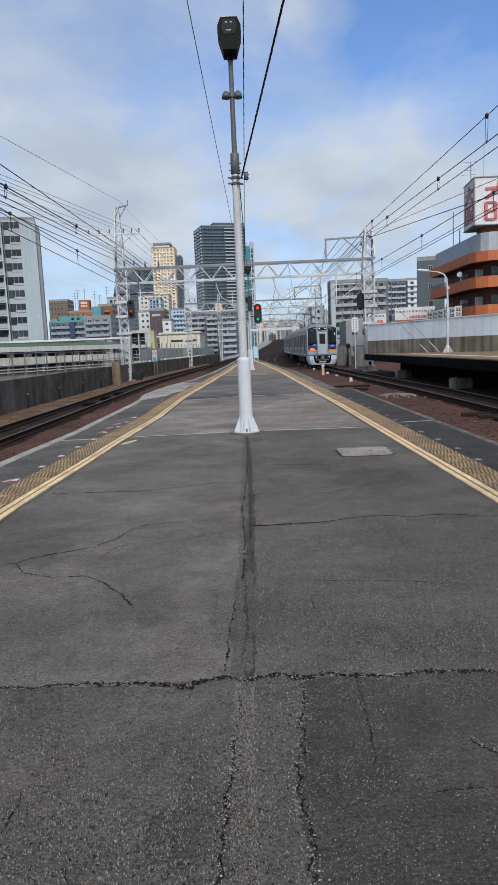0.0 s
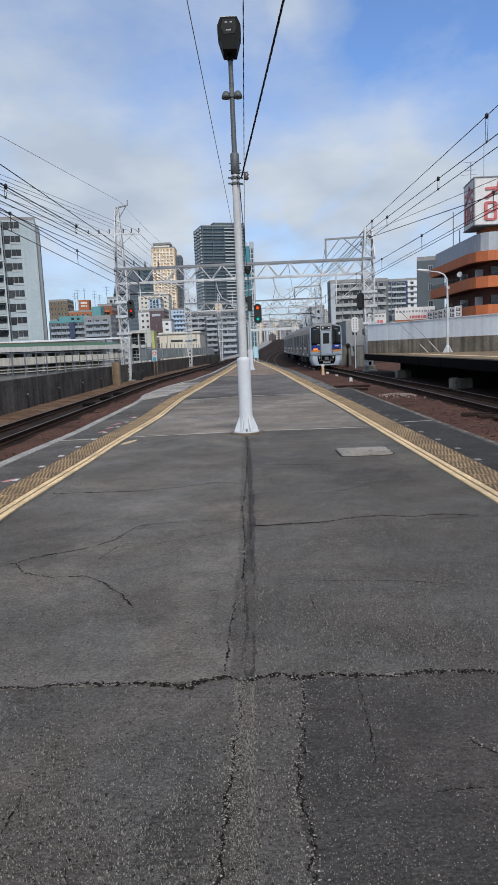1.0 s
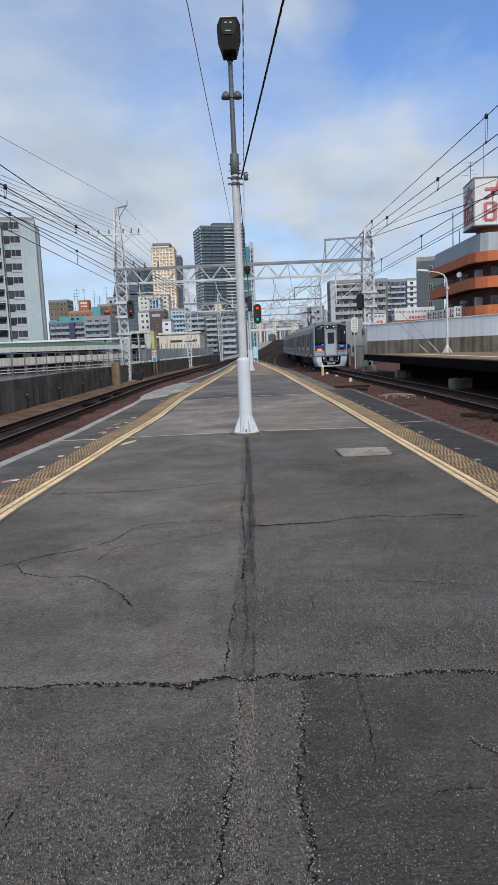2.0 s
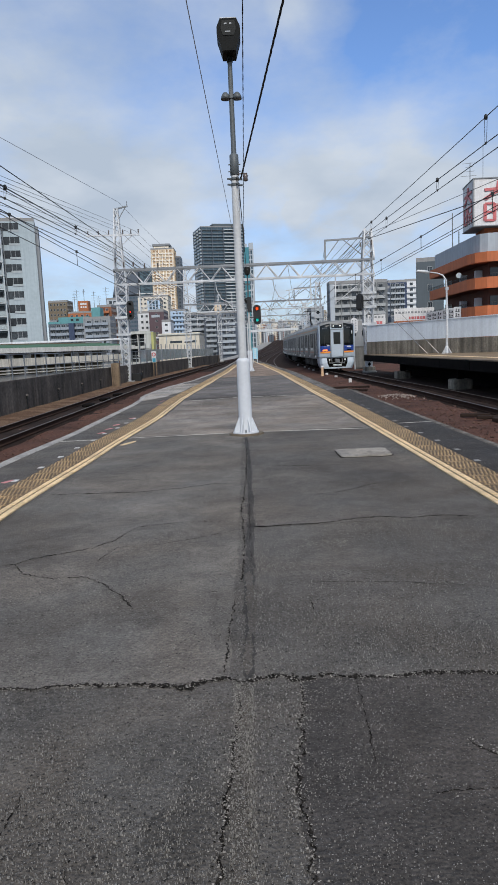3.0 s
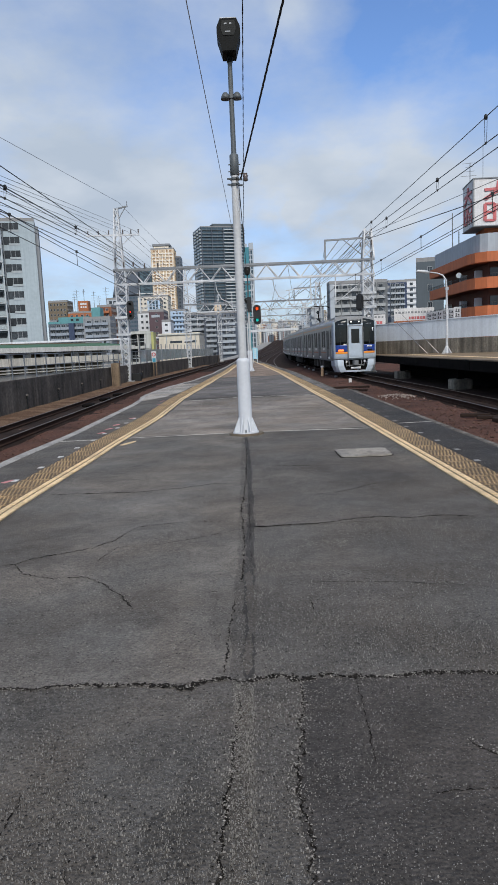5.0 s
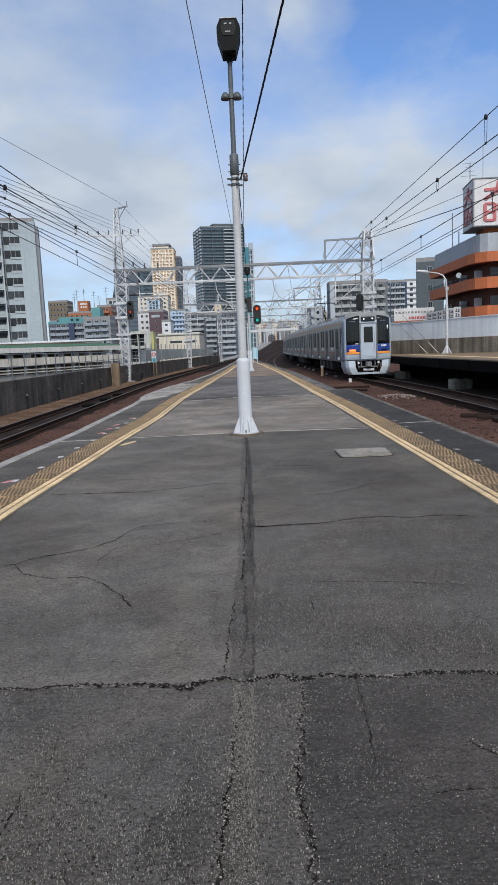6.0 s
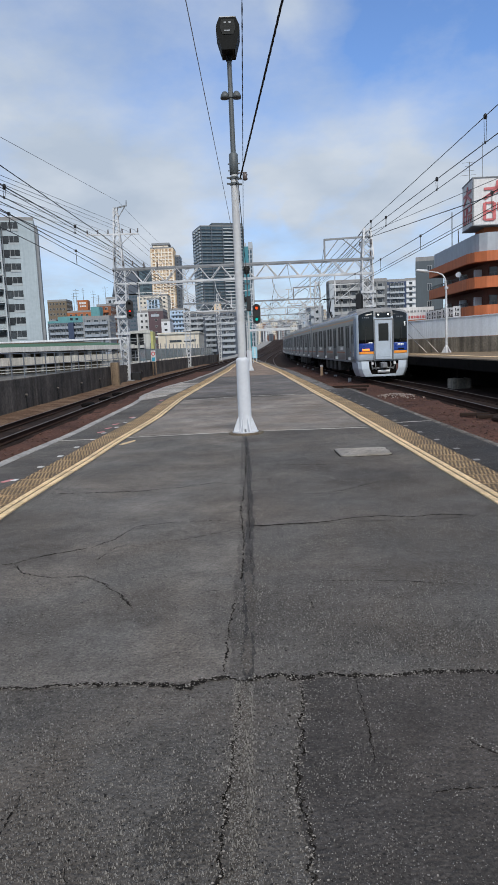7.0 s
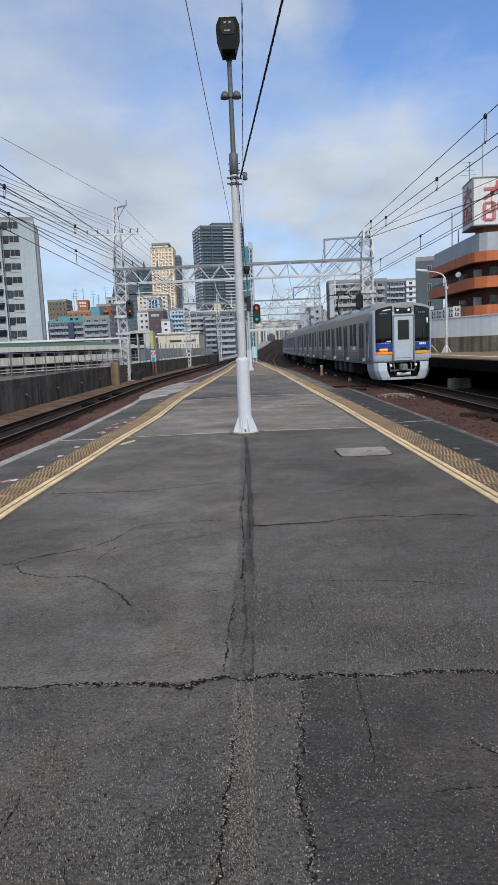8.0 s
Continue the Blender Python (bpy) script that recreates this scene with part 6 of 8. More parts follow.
        spans = [(doors[i] + 0.71, doors[i + 1] - 0.71) for i in range(3)] + [(doors[3] + 0.71, y1 - 0.05)] + ([(y0 + 0.9, doors[0] - 0.71)] if lead else [(y0 + 0.05, doors[0] - 0.71)])
        for a, b in spans:
            box(bm, s * 1.40 - 0.01, s * 1.40 + 0.01, a, b, 1.42, 1.50)
        part("side_stripe", bm, TRAIN_RED, car, "thin reddish brown stripe")
        part("upper_stripe", box(B(), s * 1.40 - 0.016, s * 1.40 + 0.003, y0 + 0.9, y1 - 0.05, 3.15, 3.23), TRAIN_TAN, car, "thin tan stripe under the roof")
    for y in (-5.6, 0.0, 5.6):
        bm = B()
        prism(bm, [(-0.9, 3.58), (0.9, 3.58), (0.84, 3.80), (0.7, 3.86), (-0.7, 3.86), (-0.84, 3.80)], y - 1.5, y + 1.5, axis="y")
        part("air_conditioner", bm, TRAIN_ROOF, car, "grey rooftop air conditioner")
    for y, w, ln in ((-2.6, 0.95, 1.1), (-0.8, 1.0, 0.9), (1.1, 1.0, 1.2), (3.0, 0.95, 0.9)):
        for s in (-1, 1):
            part("equipment_box", box(B(), s * 0.78 - 0.42, s * 0.78 + 0.42, y - ln / 2, y + ln / 2, 0.33, 0.97, bevel=0.03), TRAIN_BOX, car, "dirty grey underfloor equipment box")
    part("underframe", box(B(), -1.2, 1.2, y0 + 0.7, y1 - 0.1, 0.85, 1.0), TRAIN_BLACK, car)
    for y in (-6.9, 6.9):
        bogie(car, y)
    part("gangway", box(B(), -0.6, 0.6, y1 - 0.05, y1 + 0.62, 1.05, 3.2), TRAIN_RUBBER, car, "black gangway bellows")
    if not lead:
        return car
    # single-arm pantograph at the rear end of the roof
    pan = part("pantograph", B(), TRAIN_BLACK, car, "raised black single-arm pantograph")
    bm = B()
    for s in (-1, 1):
        bar(bm, (s * 0.55, 7.7, 3.84), (s * 0.55, 9.2, 3.84), 0.09)
        for y in (7.8, 9.1):
            tube(bm, [(s * 0.55, y, 3.58), (s * 0.55, y, 3.82)], 0.06, 8)
    for y in (7.75, 9.15):
        bar(bm, (-0.6, y, 3.84), (0.6, y, 3.84), 0.08)
    tube(bm, [(0, 7.85, 3.88), (0, 9.35, 4.62)], [0.07, 0.055], 8)
    tube(bm, [(0, 9.35, 4.62), (0, 8.35, 5.40)], [0.05, 0.035], 8)
    tube(bm, [(0.14, 7.95, 3.88), (0.12, 9.2, 4.50)], 0.025, 6)
    bm.to_mesh(pan.data)
    bm.free()
    head = part("collector_head", B(), TRAIN_BLACK, pan)
    bm = B()
    for y in (8.12, 8.50):
        tube(bm, [(-0.95, y, 5.26), (-0.72, y, 5.44), (-0.55, y, 5.47), (0.55, y, 5.47), (0.72, y, 5.44), (0.95, y, 5.26)], 0.024, 6)
    for x in (-0.4, 0.4):
        bar(bm, (x, 8.12, 5.45), (x, 8.50, 5.45), 0.04)
    bm.to_mesh(head.data)
    bm.free()
    # ---- cab front ----
    for s in (-1, 1):
        a, b = (0.515, 1.30) if s > 0 else (-1.30, -0.515)
        part_label = "black curved windscreen"
        ws = nose_panel("windscreen", a, b, 1.92, 3.58, 0.012, TRAIN_GLASS, car, part_label, 0.12)
        nose_panel("blue_panel", a, b, 1.50, 1.925, 0.012, TRAIN_BLUE, car, "deep blue front panel")
        nose_panel("orange_stripe", a, b, 1.37, 1.495, 0.014, TRAIN_ORANGE, car, "orange front stripe")
        nose_panel("lower_seam", a - 0.0, b, 1.02, 1.045, 0.012, TRAIN_RUBBER, car, "", nz=1)
        # cab flank: blue corner sheet, cab door and its window
        part("corner_sheet", box(B(), s * 1.40 - 0.02, s * 1.40 + 0.006, y0 + 0.42, y0 + 0.98, 1.12, 3.22), TRAIN_CORNER, car, "blue-grey corner sheet")
        part("corner_blue", prism(B(), [(y0 + 0.44, 1.50), (y0 + 1.00, 1.50), (y0 + 0.72, 2.35), (y0 + 0.44, 2.35)], s * 1.40 - 0.01, s * 1.40 + 0.010, axis="x"), TRAIN_BLUE, car, "deep blue corner flash")
        cd = part("cab_door", box(B(), s * 1.40 - 0.02, s * 1.40 + 0.010, y0 + 1.10, y0 + 1.80, 1.06, 2.98), TRAIN_GREY, car, "grey cab door")
        part("pane", box(B(), s * 1.40 - 0.02, s * 1.40 + 0.015, y0 + 1.22, y0 + 1.68, 1.95, 2.85), TRAIN_WINDOW, cd, "dark cab door window")
        part("grab_rail", tube(B(), [(s * 1.45, y0 + 1.03, 1.25), (s * 1.45, y0 + 1.03, 2.4)], 0.018, 6), GALV, car)
        # wiper and the cab interior's pale edge
        bm = B()
        xw = -0.98 if s < 0 else 0.92
        tube(bm, [(xw, y0 + nose(xw, 2.0) - 0.035, 1.97), (xw + 0.05, y0 + nose(xw, 2.6) - 0.035, 2.75)], 0.012, 6)
        part("wiper", bm, TRAIN_RUBBER, ws)
        bm = B()
        for k in range(4):
            xx = (a + 0.2 + 0.09 * k)
            box(bm, xx, xx + 0.055, y0 + nose(xx, 3.22) - 0.018, y0 + nose(xx, 3.22) - 0.01, 3.21, 3.27)
        tagged(part("destination_bars", bm, TRAIN_GREY, ws, "unreadable pale destination display"), kind="stuff")
    bm = B()
    nb = nose_panel("amber_light", -1.13, -0.76, 1.525, 1.645, 0.03, AMBER, car, "lit amber marker light", nx=4, nz=2)
    nose_panel("dark_light", 0.78, 1.10, 1.55, 1.63, 0.022, TRAIN_GLASS, car, "unlit marker light", nx=4, nz=2)
    bm.free()
    for k in range(4):
        nose_panel("number_bar", 0.76 + 0.085 * k, 0.825 + 0.085 * k, 1.76, 1.86, 0.022, TRAIN_WHITE, car, "", nx=1, nz=1)
    nose_panel("mark_bar", -0.80, -0.60, 1.935, 1.985, 0.024, TRAIN_WHITE, car, "", nx=1, nz=1)
    nose_panel("sticker", 1.12, 1.20, 2.75, 2.98, 0.022, TRAIN_WHITE, car, "small white paper in the windscreen", nx=1, nz=1)
    # emergency door
    yd = y0 - 0.03
    bm = B()
    box(bm, -0.45, 0.45, yd - 0.03, yd + 0.05, 1.08, 3.08, bevel=0.01)
    dr = part("front_door", bm, TRAIN_FRONT, car, "pale silver front door")
    part("step_plate", box(B(), -0.36, 0.36, yd - 0.06, yd - 0.03, 1.20, 1.27, bevel=0.006), TRAIN_FRONT, dr)
    part("kick_plate", prism(B(), [(-0.38, 1.28), (0.38, 1.28), (0.30, 1.50), (-0.30, 1.50)], yd - 0.042, yd - 0.028, axis="y"), TRAIN_FRONT, dr)
    part("window_seal", box(B(), -0.275, 0.265, yd - 0.036, yd - 0.02, 2.02, 2.92, bevel=0.004), TRAIN_RUBBER, dr, "black rubber window seal")
    part("door_window", box(B(), -0.25, 0.24, yd - 0.041, yd - 0.03, 2.045, 2.895), TRAIN_GLASS, dr, "dark door window")
    bm = B()
    for p in ((-0.53, -0.475, 1.08, 3.14), (0.475, 0.53, 1.08, 3.14), (-0.53, 0.53, 3.10, 3.15)):
        box(bm, p[0], p[1], yd - 0.035, yd + 0.05, p[2], p[3])
    part("door_frame", bm, TRAIN_GREY, dr)
    part("handle", tube(B(), [(0.36, yd - 0.07, 1.6), (0.36, yd - 0.07, 2.6)], 0.014, 8), GALV, dr)
    nose_panel("light_box", -0.40, 0.40, 3.22, 3.50, 0.03, TRAIN_GLASS, car, "black headlight box")
    for s in (-1, 1):
        part("headlight", tube(B(), [(s * 0.26, y0 - 0.02, 3.37), (s * 0.26, y0 - 0.045, 3.37), (s * 0.26, y0 - 0.05, 3.37)], [0.048, 0.042, 0.02], 14), HEADLIGHT, car, "lit white headlight")
    # skirt with the coupler bay
    bm = B()
    for s in (-1, 1):
        rows = []
        for z, xi, xo, yo in ((1.0, 0.80, 1.37, 0.0), (0.62, 0.78, 1.34, -0.05), (0.34, 0.66, 1.24, -0.04), (0.20, 0.60, 1.16, -0.01)):
            row = [bm.verts.new((s * xi, y0 + 0.04 + yo, z)), bm.verts.new((s * (xo - 0.16), y0 + 0.05 + yo, z)), bm.verts.new((s * xo, y0 + 0.26 + yo, z)), bm.verts.new((s * xo, y0 + 1.9, z))]
            rows.append(row)
        for a, b in zip(rows, rows[1:]):
            for k in range(3):
                bm.faces.new((a[k], a[k + 1], b[k + 1], b[k]))
    box(bm, -0.62, 0.62, y0 + 0.02, y0 + 0.12, 0.20, 0.31)
    bmesh.ops.recalc_face_normals(bm, faces=bm.faces)
    bmesh.ops.solidify(bm, geom=bm.faces[:], thickness=0.03)
    sk = part("skirt", bm, TRAIN_FRONT, car, "pale silver front skirt")
    bm = B()
    box(bm, -0.74, 0.74, y0 + 0.30, y0 + 0.36, 0.34, 1.02)
    part("coupler_bay", bm, TRAIN_BLACK, sk, "black recess behind the coupler")
    bm = B()
    box(bm, -0.17, 0.17, y0 - 0.12, y0 + 0.3, 0.62, 0.92, bevel=0.03)
    prism(bm, [(-0.14, 0.66), (0.14, 0.66), (0.10, 0.90), (-0.10, 0.90)], y0 - 0.30, y0 - 0.1, axis="y")
    tube(bm, [(-0.6, y0 + 0.2, 0.62), (0.6, y0 + 0.2, 0.62)], 0.035, 8)
    for x in (-0.62, -0.42, 0.4, 0.6):
        tube(bm, [(x, y0 + 0.22, 1.0), (x * 1.02, y0 + 0.08, 0.78), (x * 0.9, y0 + 0.2, 0.55)], 0.03, 8)
    part("coupler", bm, TRAIN_GREY, sk, "dark grey coupler with hoses")
    bm = B()
    tube(bm, [(-0.32, y0 + 0.02, 0.45), (0.32, y0 + 0.02, 0.45)], 0.085, 10)
    part("air_pipe", bm, GALV, sk, "pale cylinder under the coupler")
    for s in (-1, 1):
        part("jumper_plug", box(B(), s * 0.60 - 0.05, s * 0.60 + 0.05, y0 + 0.0, y0 + 0.2, 0.80, 0.93, bevel=0.01), TRAIN_WHITE, sk)
    return car


N_CARS = 6
cars = [train_car(True), train_car(False)]
for c in cars:
    c.scale = (0.97, 1.0, 1.0)
wheel_sets = list(WHEELSETS)
for i in range(N_CARS - 2):
    c = copy_thing(cars[1], Matrix())
    cars.append(c)
    for o in c.children_recursive:
        if o.name.startswith("wheelset"):
            wheel_sets.append((o, o.location.y))

# where the front of the train stands along the line
FRONT = [(-0.5, 62.4), (0.0, 61.1), (1.5, 56.8), (3.0, 51.5), (4.5, 45.7), (6.0, 39.5), (7.0, 35.5), (8.0, 31.5), (8.5, 29.5)]


def motions():
    def spot(y):
        return Vector((x_right(y), y, bed(y) + RAIL_H))
    for i, car in enumerate(cars):
        rows = []
        for k in range(17):
            t = 0.5 * k
            mid = glide(FRONT, t) + CAR_L / 2 + CAR_PITCH * i
            a, b = spot(mid - 6.9), spot(mid + 6.9)
            d = b - a
            c = (a + b) / 2
            rows.append((t, pose(c.x, c.y, c.z, math.degrees(math.atan2(d.z, d.y)), 0, -math.degrees(math.atan2(d.x, d.y)))))
        walk(car, rows)
    start = glide(FRONT, 0.0)
    for w, yy in wheel_sets:
        rows = []
        for k in range(65):
            t = 0.125 * k
            rows.append((t, pose(0, yy, 0.43, math.degrees((start - glide(FRONT, t)) / 0.43), 0, 0)))
        walk(w, rows)

# ---- buildings ----
def bmat(name, c, **kw):
    kw.setdefault("rough", 0.75)
    kw.setdefault("var", 0.10)
    kw.setdefault("big", 0.08)
    kw.setdefault("fine", 1.5)
    kw.setdefault("bump", 0.05)
    kw.setdefault("streak", 0.10)
    return mat(name, c, **kw)


GLASS_FAR = mat("window_glass_dark", (0.035, 0.045, 0.055), 0.12, 0, 0.4, 0.3, 2.0, 0.0, piece=0.5)
GLASS_BLUE = mat("window_glass_blue", (0.06, 0.10, 0.13), 0.12, 0, 0.3, 0.3, 2.0, 0.0, piece=0.4)
FRAME_GREY = mat("window_frame", (0.30, 0.31, 0.32), 0.5, 0.3, 0.1, 0.5, 4.0, 0.0)
W_WHITE = bmat("render_white", (0.64, 0.66, 0.68), streak=0.2)
W_PALE = bmat("tile_pale_grey", (0.38, 0.42, 0.46))
W_GREY = bmat("tile_grey", (0.23, 0.245, 0.26))
W_DARK = bmat("tile_dark_grey", (0.08, 0.10, 0.115))
W_SLATE = bmat("slate_blue", (0.085, 0.105, 0.135))
W_CREAM = bmat("render_cream", (0.62, 0.57, 0.48))
W_YELLOW = bmat("tile_sand_yellow", (0.68, 0.52, 0.34))
W_SAND = bmat("tile_pale_sand", (0.78, 0.70, 0.58))
W_CREAM_LIGHT = bmat("tile_cream_light", (0.84, 0.79, 0.70))
W_OLIVE = bmat("tile_olive_brown", (0.15, 0.115, 0.075))
W_ORANGE = bmat("tile_orange", (0.36, 0.12, 0.045))
W_BRICK = bmat("brick_brown", (0.22, 0.085, 0.04))
W_RED = bmat("rust_red_panel", (0.52, 0.15, 0.055), streak=0.2)
W_REDDARK = bmat("dark_red_brown", (0.13, 0.045, 0.028))
W_PURPLE = bmat("plum_brown", (0.10, 0.065, 0.075))
W_BLUE = bmat("pale_blue", (0.42, 0.54, 0.68))
W_NAVY = bmat("navy", (0.035, 0.055, 0.11))
W_TEAL = bmat("turquoise_roof", (0.10, 0.27, 0.29))
W_BALC = bmat("balcony_blue_grey", (0.27, 0.31, 0.36))
W_GREEN = bmat("green_roof_paint", (0.047, 0.125, 0.063))
W_GLASS = mat("curtain_wall", (0.10, 0.15, 0.18), 0.2, 0.2, 0.3, 0.1, 1.0, 0.0)
ROOF_GREY = bmat("roof_grey", (0.25, 0.25, 0.25))
SIGN_RED = mat("sign_red", (0.52, 0.125, 0.13), 0.5, 0, 0.15, 1.0, 8.0, 0.0)
SIGN_WHITE = mat("sign_white", (0.66, 0.66, 0.665), 0.6, 0, 0.12, 0.5, 6.0, 0.0, streak=0.15)
SIGN_DARK = mat("sign_dark", (0.04, 0.04, 0.045), 0.5, 0, 0.15, 1.0, 8.0, 0.0)
GROUND_Z = -8.0


class Win:
    """A window that is built once for a house and then repeated."""

    def __init__(self, w, h, frame_mat, glass_mat, deep=0.12, mullions=1):
        self.w, self.h, self.fm, self.gm, self.deep, self.mul = w, h, frame_mat, glass_mat, deep, mullions
        self.first = None

    def put(self, parent, m):
        if self.first is None:
            w, h, t = self.w / 2, self.h / 2, min(0.09, self.w * 0.08)
            bm = B()
            for x0, x1, z0, z1 in ((-w, w, -h, -h + t), (-w, w, h - t, h), (-w, -w + t, -h + t, h - t), (w - t, w, -h + t, h - t)):
                box(bm, x0, x1, -0.06, self.deep, z0, z1)
            for k in range(self.mul):
                x = -w + 2 * w * (k + 1) / (self.mul + 1)
                box(bm, x - t / 3, x + t / 3, -0.03, self.deep, -h + t, h - t)
            self.first = part("window", bm, self.fm, parent)
            self.first.matrix_basis = m
            part("pane", box(B(), -w + t * 0.5, w - t * 0.5, -0.012, self.deep, -h + t * 0.5, h - t * 0.5), self.gm, self.first)
        else:
            o = again("window", self.first, parent, m)
            again("pane", self.first.children[0], o, Matrix())


def house(name, label, x0, x1, y, depth, top, wall, fh=3.0, bay=3.0, win=(1.5, 1.5), glass=None, balcony=None, side=0, low=-1.5,
          roof=None, parapet=0.7, frame_mat=None, inset=0.6, deep=1.1, rail_h=1.05, turn=0.0, mull=1, category="apartment building", gap=0.12, joined=False, far=1.0):
    """A flat-roofed building whose front faces the railway. balcony: material of a balcony on each storey; side: 1 or -1, the flank that shows.
    far: the plan is given as it stands on the near side of the street; the building stands that many times as far from the platform and is as much larger, its storeys are not."""
    cx, w = (x0 + x1) / 2, x1 - x0
    h = thing(name, label, category, at=(cx * far, y * far, EYE[2] + (GROUND_Z - EYE[2]) * far), turn=turn)
    h.scale = (far, far, far)
    fh, bay, win, deep, rail_h, gap = fh / far, bay / far, (win[0] / far, win[1] / far), deep / far, rail_h / far, gap / far
    H = top - GROUND_Z
    hw = w / 2
    part("wall", box(B(), -hw, hw, 0, depth, 0, H), wall, h)
    rf = B()
    box(rf, -hw + 0.3, hw - 0.3, 0.3, depth - 0.3, H, H + 0.12)
    for a in ((-hw, hw, 0, 0.3), (-hw, hw, depth - 0.3, depth), (-hw, -hw + 0.3, 0.3, depth - 0.3), (hw - 0.3, hw, 0.3, depth - 0.3)):
        box(rf, *a, H, H + parapet)
    part("roof", rf, roof or ROOF_GREY, h)
    wn_ = Win(win[0], win[1], frame_mat or FRAME_GREY, glass or GLASS_FAR, mullions=mull)
    n = max(1, int((w - inset * 2 + 0.01) / bay))
    step = (w - inset * 2) / n
    z = H - fh
    bal0 = None
    if joined:
        # too far off to tell its windows apart
        wb, bb = B(), B()
        while z > low - GROUND_Z:
            for i in range(n):
                x = -hw + inset + step * (i + 0.5)
                box(wb, x - win[0] / 2, x + win[0] / 2, -0.05, 0.1, z + fh * 0.52 - win[1] / 2, z + fh * 0.52 + win[1] / 2)
            if side:
                ns = max(1, int(depth / (bay * 1.15)))
                for i in range(ns):
                    yy = depth * (i + 0.5) / ns
                    box(wb, side * hw - 0.06, side * hw + 0.06, yy - win[0] / 2, yy + win[0] / 2, z + fh * 0.52 - win[1] / 2, z + fh * 0.52 + win[1] / 2)
            if balcony:
                box(bb, -hw, hw, -deep, 0.0, z - 0.1 / far, z + rail_h * 0.8)
            z -= fh
        tagged(part("glazing", wb, glass or GLASS_FAR, h), kind="stuff")
        tagged(part("balcony_front", bb, balcony, h), kind="stuff") if balcony else bb.free()
        return h
    while z > low - GROUND_Z:
        for i in range(n):
            x = -hw + inset + step * (i + 0.5)
            wn_.put(h, pose(x, -0.0, z + fh * 0.52))
            if balcony:
                m = pose(x, 0, z)
                if bal0 is None:
                    b = step / 2 - gap / 2
                    bm = B()
                    box(bm, -b, b, -deep, 0.0, -0.12, 0.06)
                    box(bm, -b, b, -deep, -deep + 0.09, 0.06, rail_h)
                    box(bm, -b, -b + 0.07, -deep + 0.09, 0, 0.06, rail_h)
                    box(bm, b - 0.07, b, -deep + 0.09, 0, 0.06, rail_h)
                    box(bm, -b - gap / 2, -b, -deep * 0.8, 0, 0.0, fh)
                    bal0 = part("balcony", bm, balcony, h)
                    bal0.matrix_basis = m
                else:
                    again("balcony", bal0, h, m)
        if side:
            ns = max(1, int(depth / (bay * 1.15)))
            for i in range(ns):
                yy = depth * (i + 0.5) / ns
                wn_.put(h, pose(side * hw, yy, z + fh * 0.52, 0, 0, 90 * side))
        z -= fh
    return h


def roof_box(parent, x0, x1, y0, y1, z0, z1, material, label=""):
    return part("roof_house", box(B(), x0, x1, y0, y1, z0 - GROUND_Z, z1 - GROUND_Z, bevel=0.05), material, parent, label)


def antennas(parent, spots, r=0.05):
    for x, y, z, hh in spots:
        bm = B()
        tube(bm, [(x, y, z - GROUND_Z), (x, y, z - GROUND_Z + hh)], r, 5)
        for k in range(3):
            bar(bm, (x - hh * 0.12, y, z - GROUND_Z + hh * (0.7 + 0.12 * k)), (x + hh * 0.12, y, z - GROUND_Z + hh * (0.7 + 0.12 * k)), r)
        part("antenna", bm, GALV_DARK, parent, "thin roof antenna")


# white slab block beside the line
# dark matt glass; the colour includes the shade inside recesses
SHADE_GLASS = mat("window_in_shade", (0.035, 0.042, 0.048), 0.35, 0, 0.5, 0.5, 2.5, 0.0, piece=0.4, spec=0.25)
BLOCK_WHITE = bmat("block_off_white", (0.43, 0.47, 0.485))
BLOCK_SILL = bmat("block_sill_grey", (0.36, 0.40, 0.42))
RAIL_GLASS = mat("milky_rail_glass", (0.34, 0.39, 0.40), 0.25, 0, 0.2, 0.5, 4.0, 0.0, piece=0.15)
hb = house("apartment_block", "tall white apartment block with stacked corner balconies", -66, -42.3, 143.5, 10, 29.2, bmat("render_pale_grey_white", (0.36, 0.425, 0.46)), 2.9, 2.6, (1.6, 1.5), low=-4, inset=40, turn=14.5)
for f in range(13):
    z = 29.2 - GROUND_Z - 2.77 * (f + 1)
    if z < 2:
        break
    # corner loggia, a flat panel coloured as its shade, with a stepped sill, and the long balcony beyond it
    lg = part("loggia", box(B(), 5.0, 8.7, -0.03, 0.4, z + 0.80, z + 2.45), SHADE_GLASS, hb, "flat dark panel coloured as the shade in the loggia")
    part("sill", box(B(), 6.6, 8.75, -0.12, 0.0, z + 0.66, z + 1.12), BLOCK_SILL, lg)
    part("mullion", box(B(), 6.75, 6.87, -0.10, -0.02, z + 1.12, z + 2.45), W_GREY, lg)
    part("mullion", box(B(), 7.65, 7.72, -0.08, -0.02, z + 1.12, z + 2.45), W_GREY, lg)
    bm = B()
    box(bm, -3.6, 5.2, -1.5, 0.0, z - 0.12, z + 0.10)
    box(bm, 4.95, 5.2, -1.5, 0.0, z + 0.10, z + 2.6)
    balc = part("balcony", bm, BLOCK_WHITE, hb)
    part("rail_panel", box(B(), -3.6, 4.9, -1.46, -1.40, z + 0.16, z + 1.10), RAIL_GLASS, balc, "milky glass balcony rail")
    part("hand_rail", box(B(), -3.6, 4.95, -1.50, -1.37, z + 1.10, z + 1.17), W_GREY, balc)
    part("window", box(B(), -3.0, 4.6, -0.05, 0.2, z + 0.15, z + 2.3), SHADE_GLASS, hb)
part("drain_pipe", tube(B(), [(5.45, -0.15, 0.5), (5.45, -0.15, 36.8)], 0.10, 6), W_GREY, hb, "grey rainwater pipe")
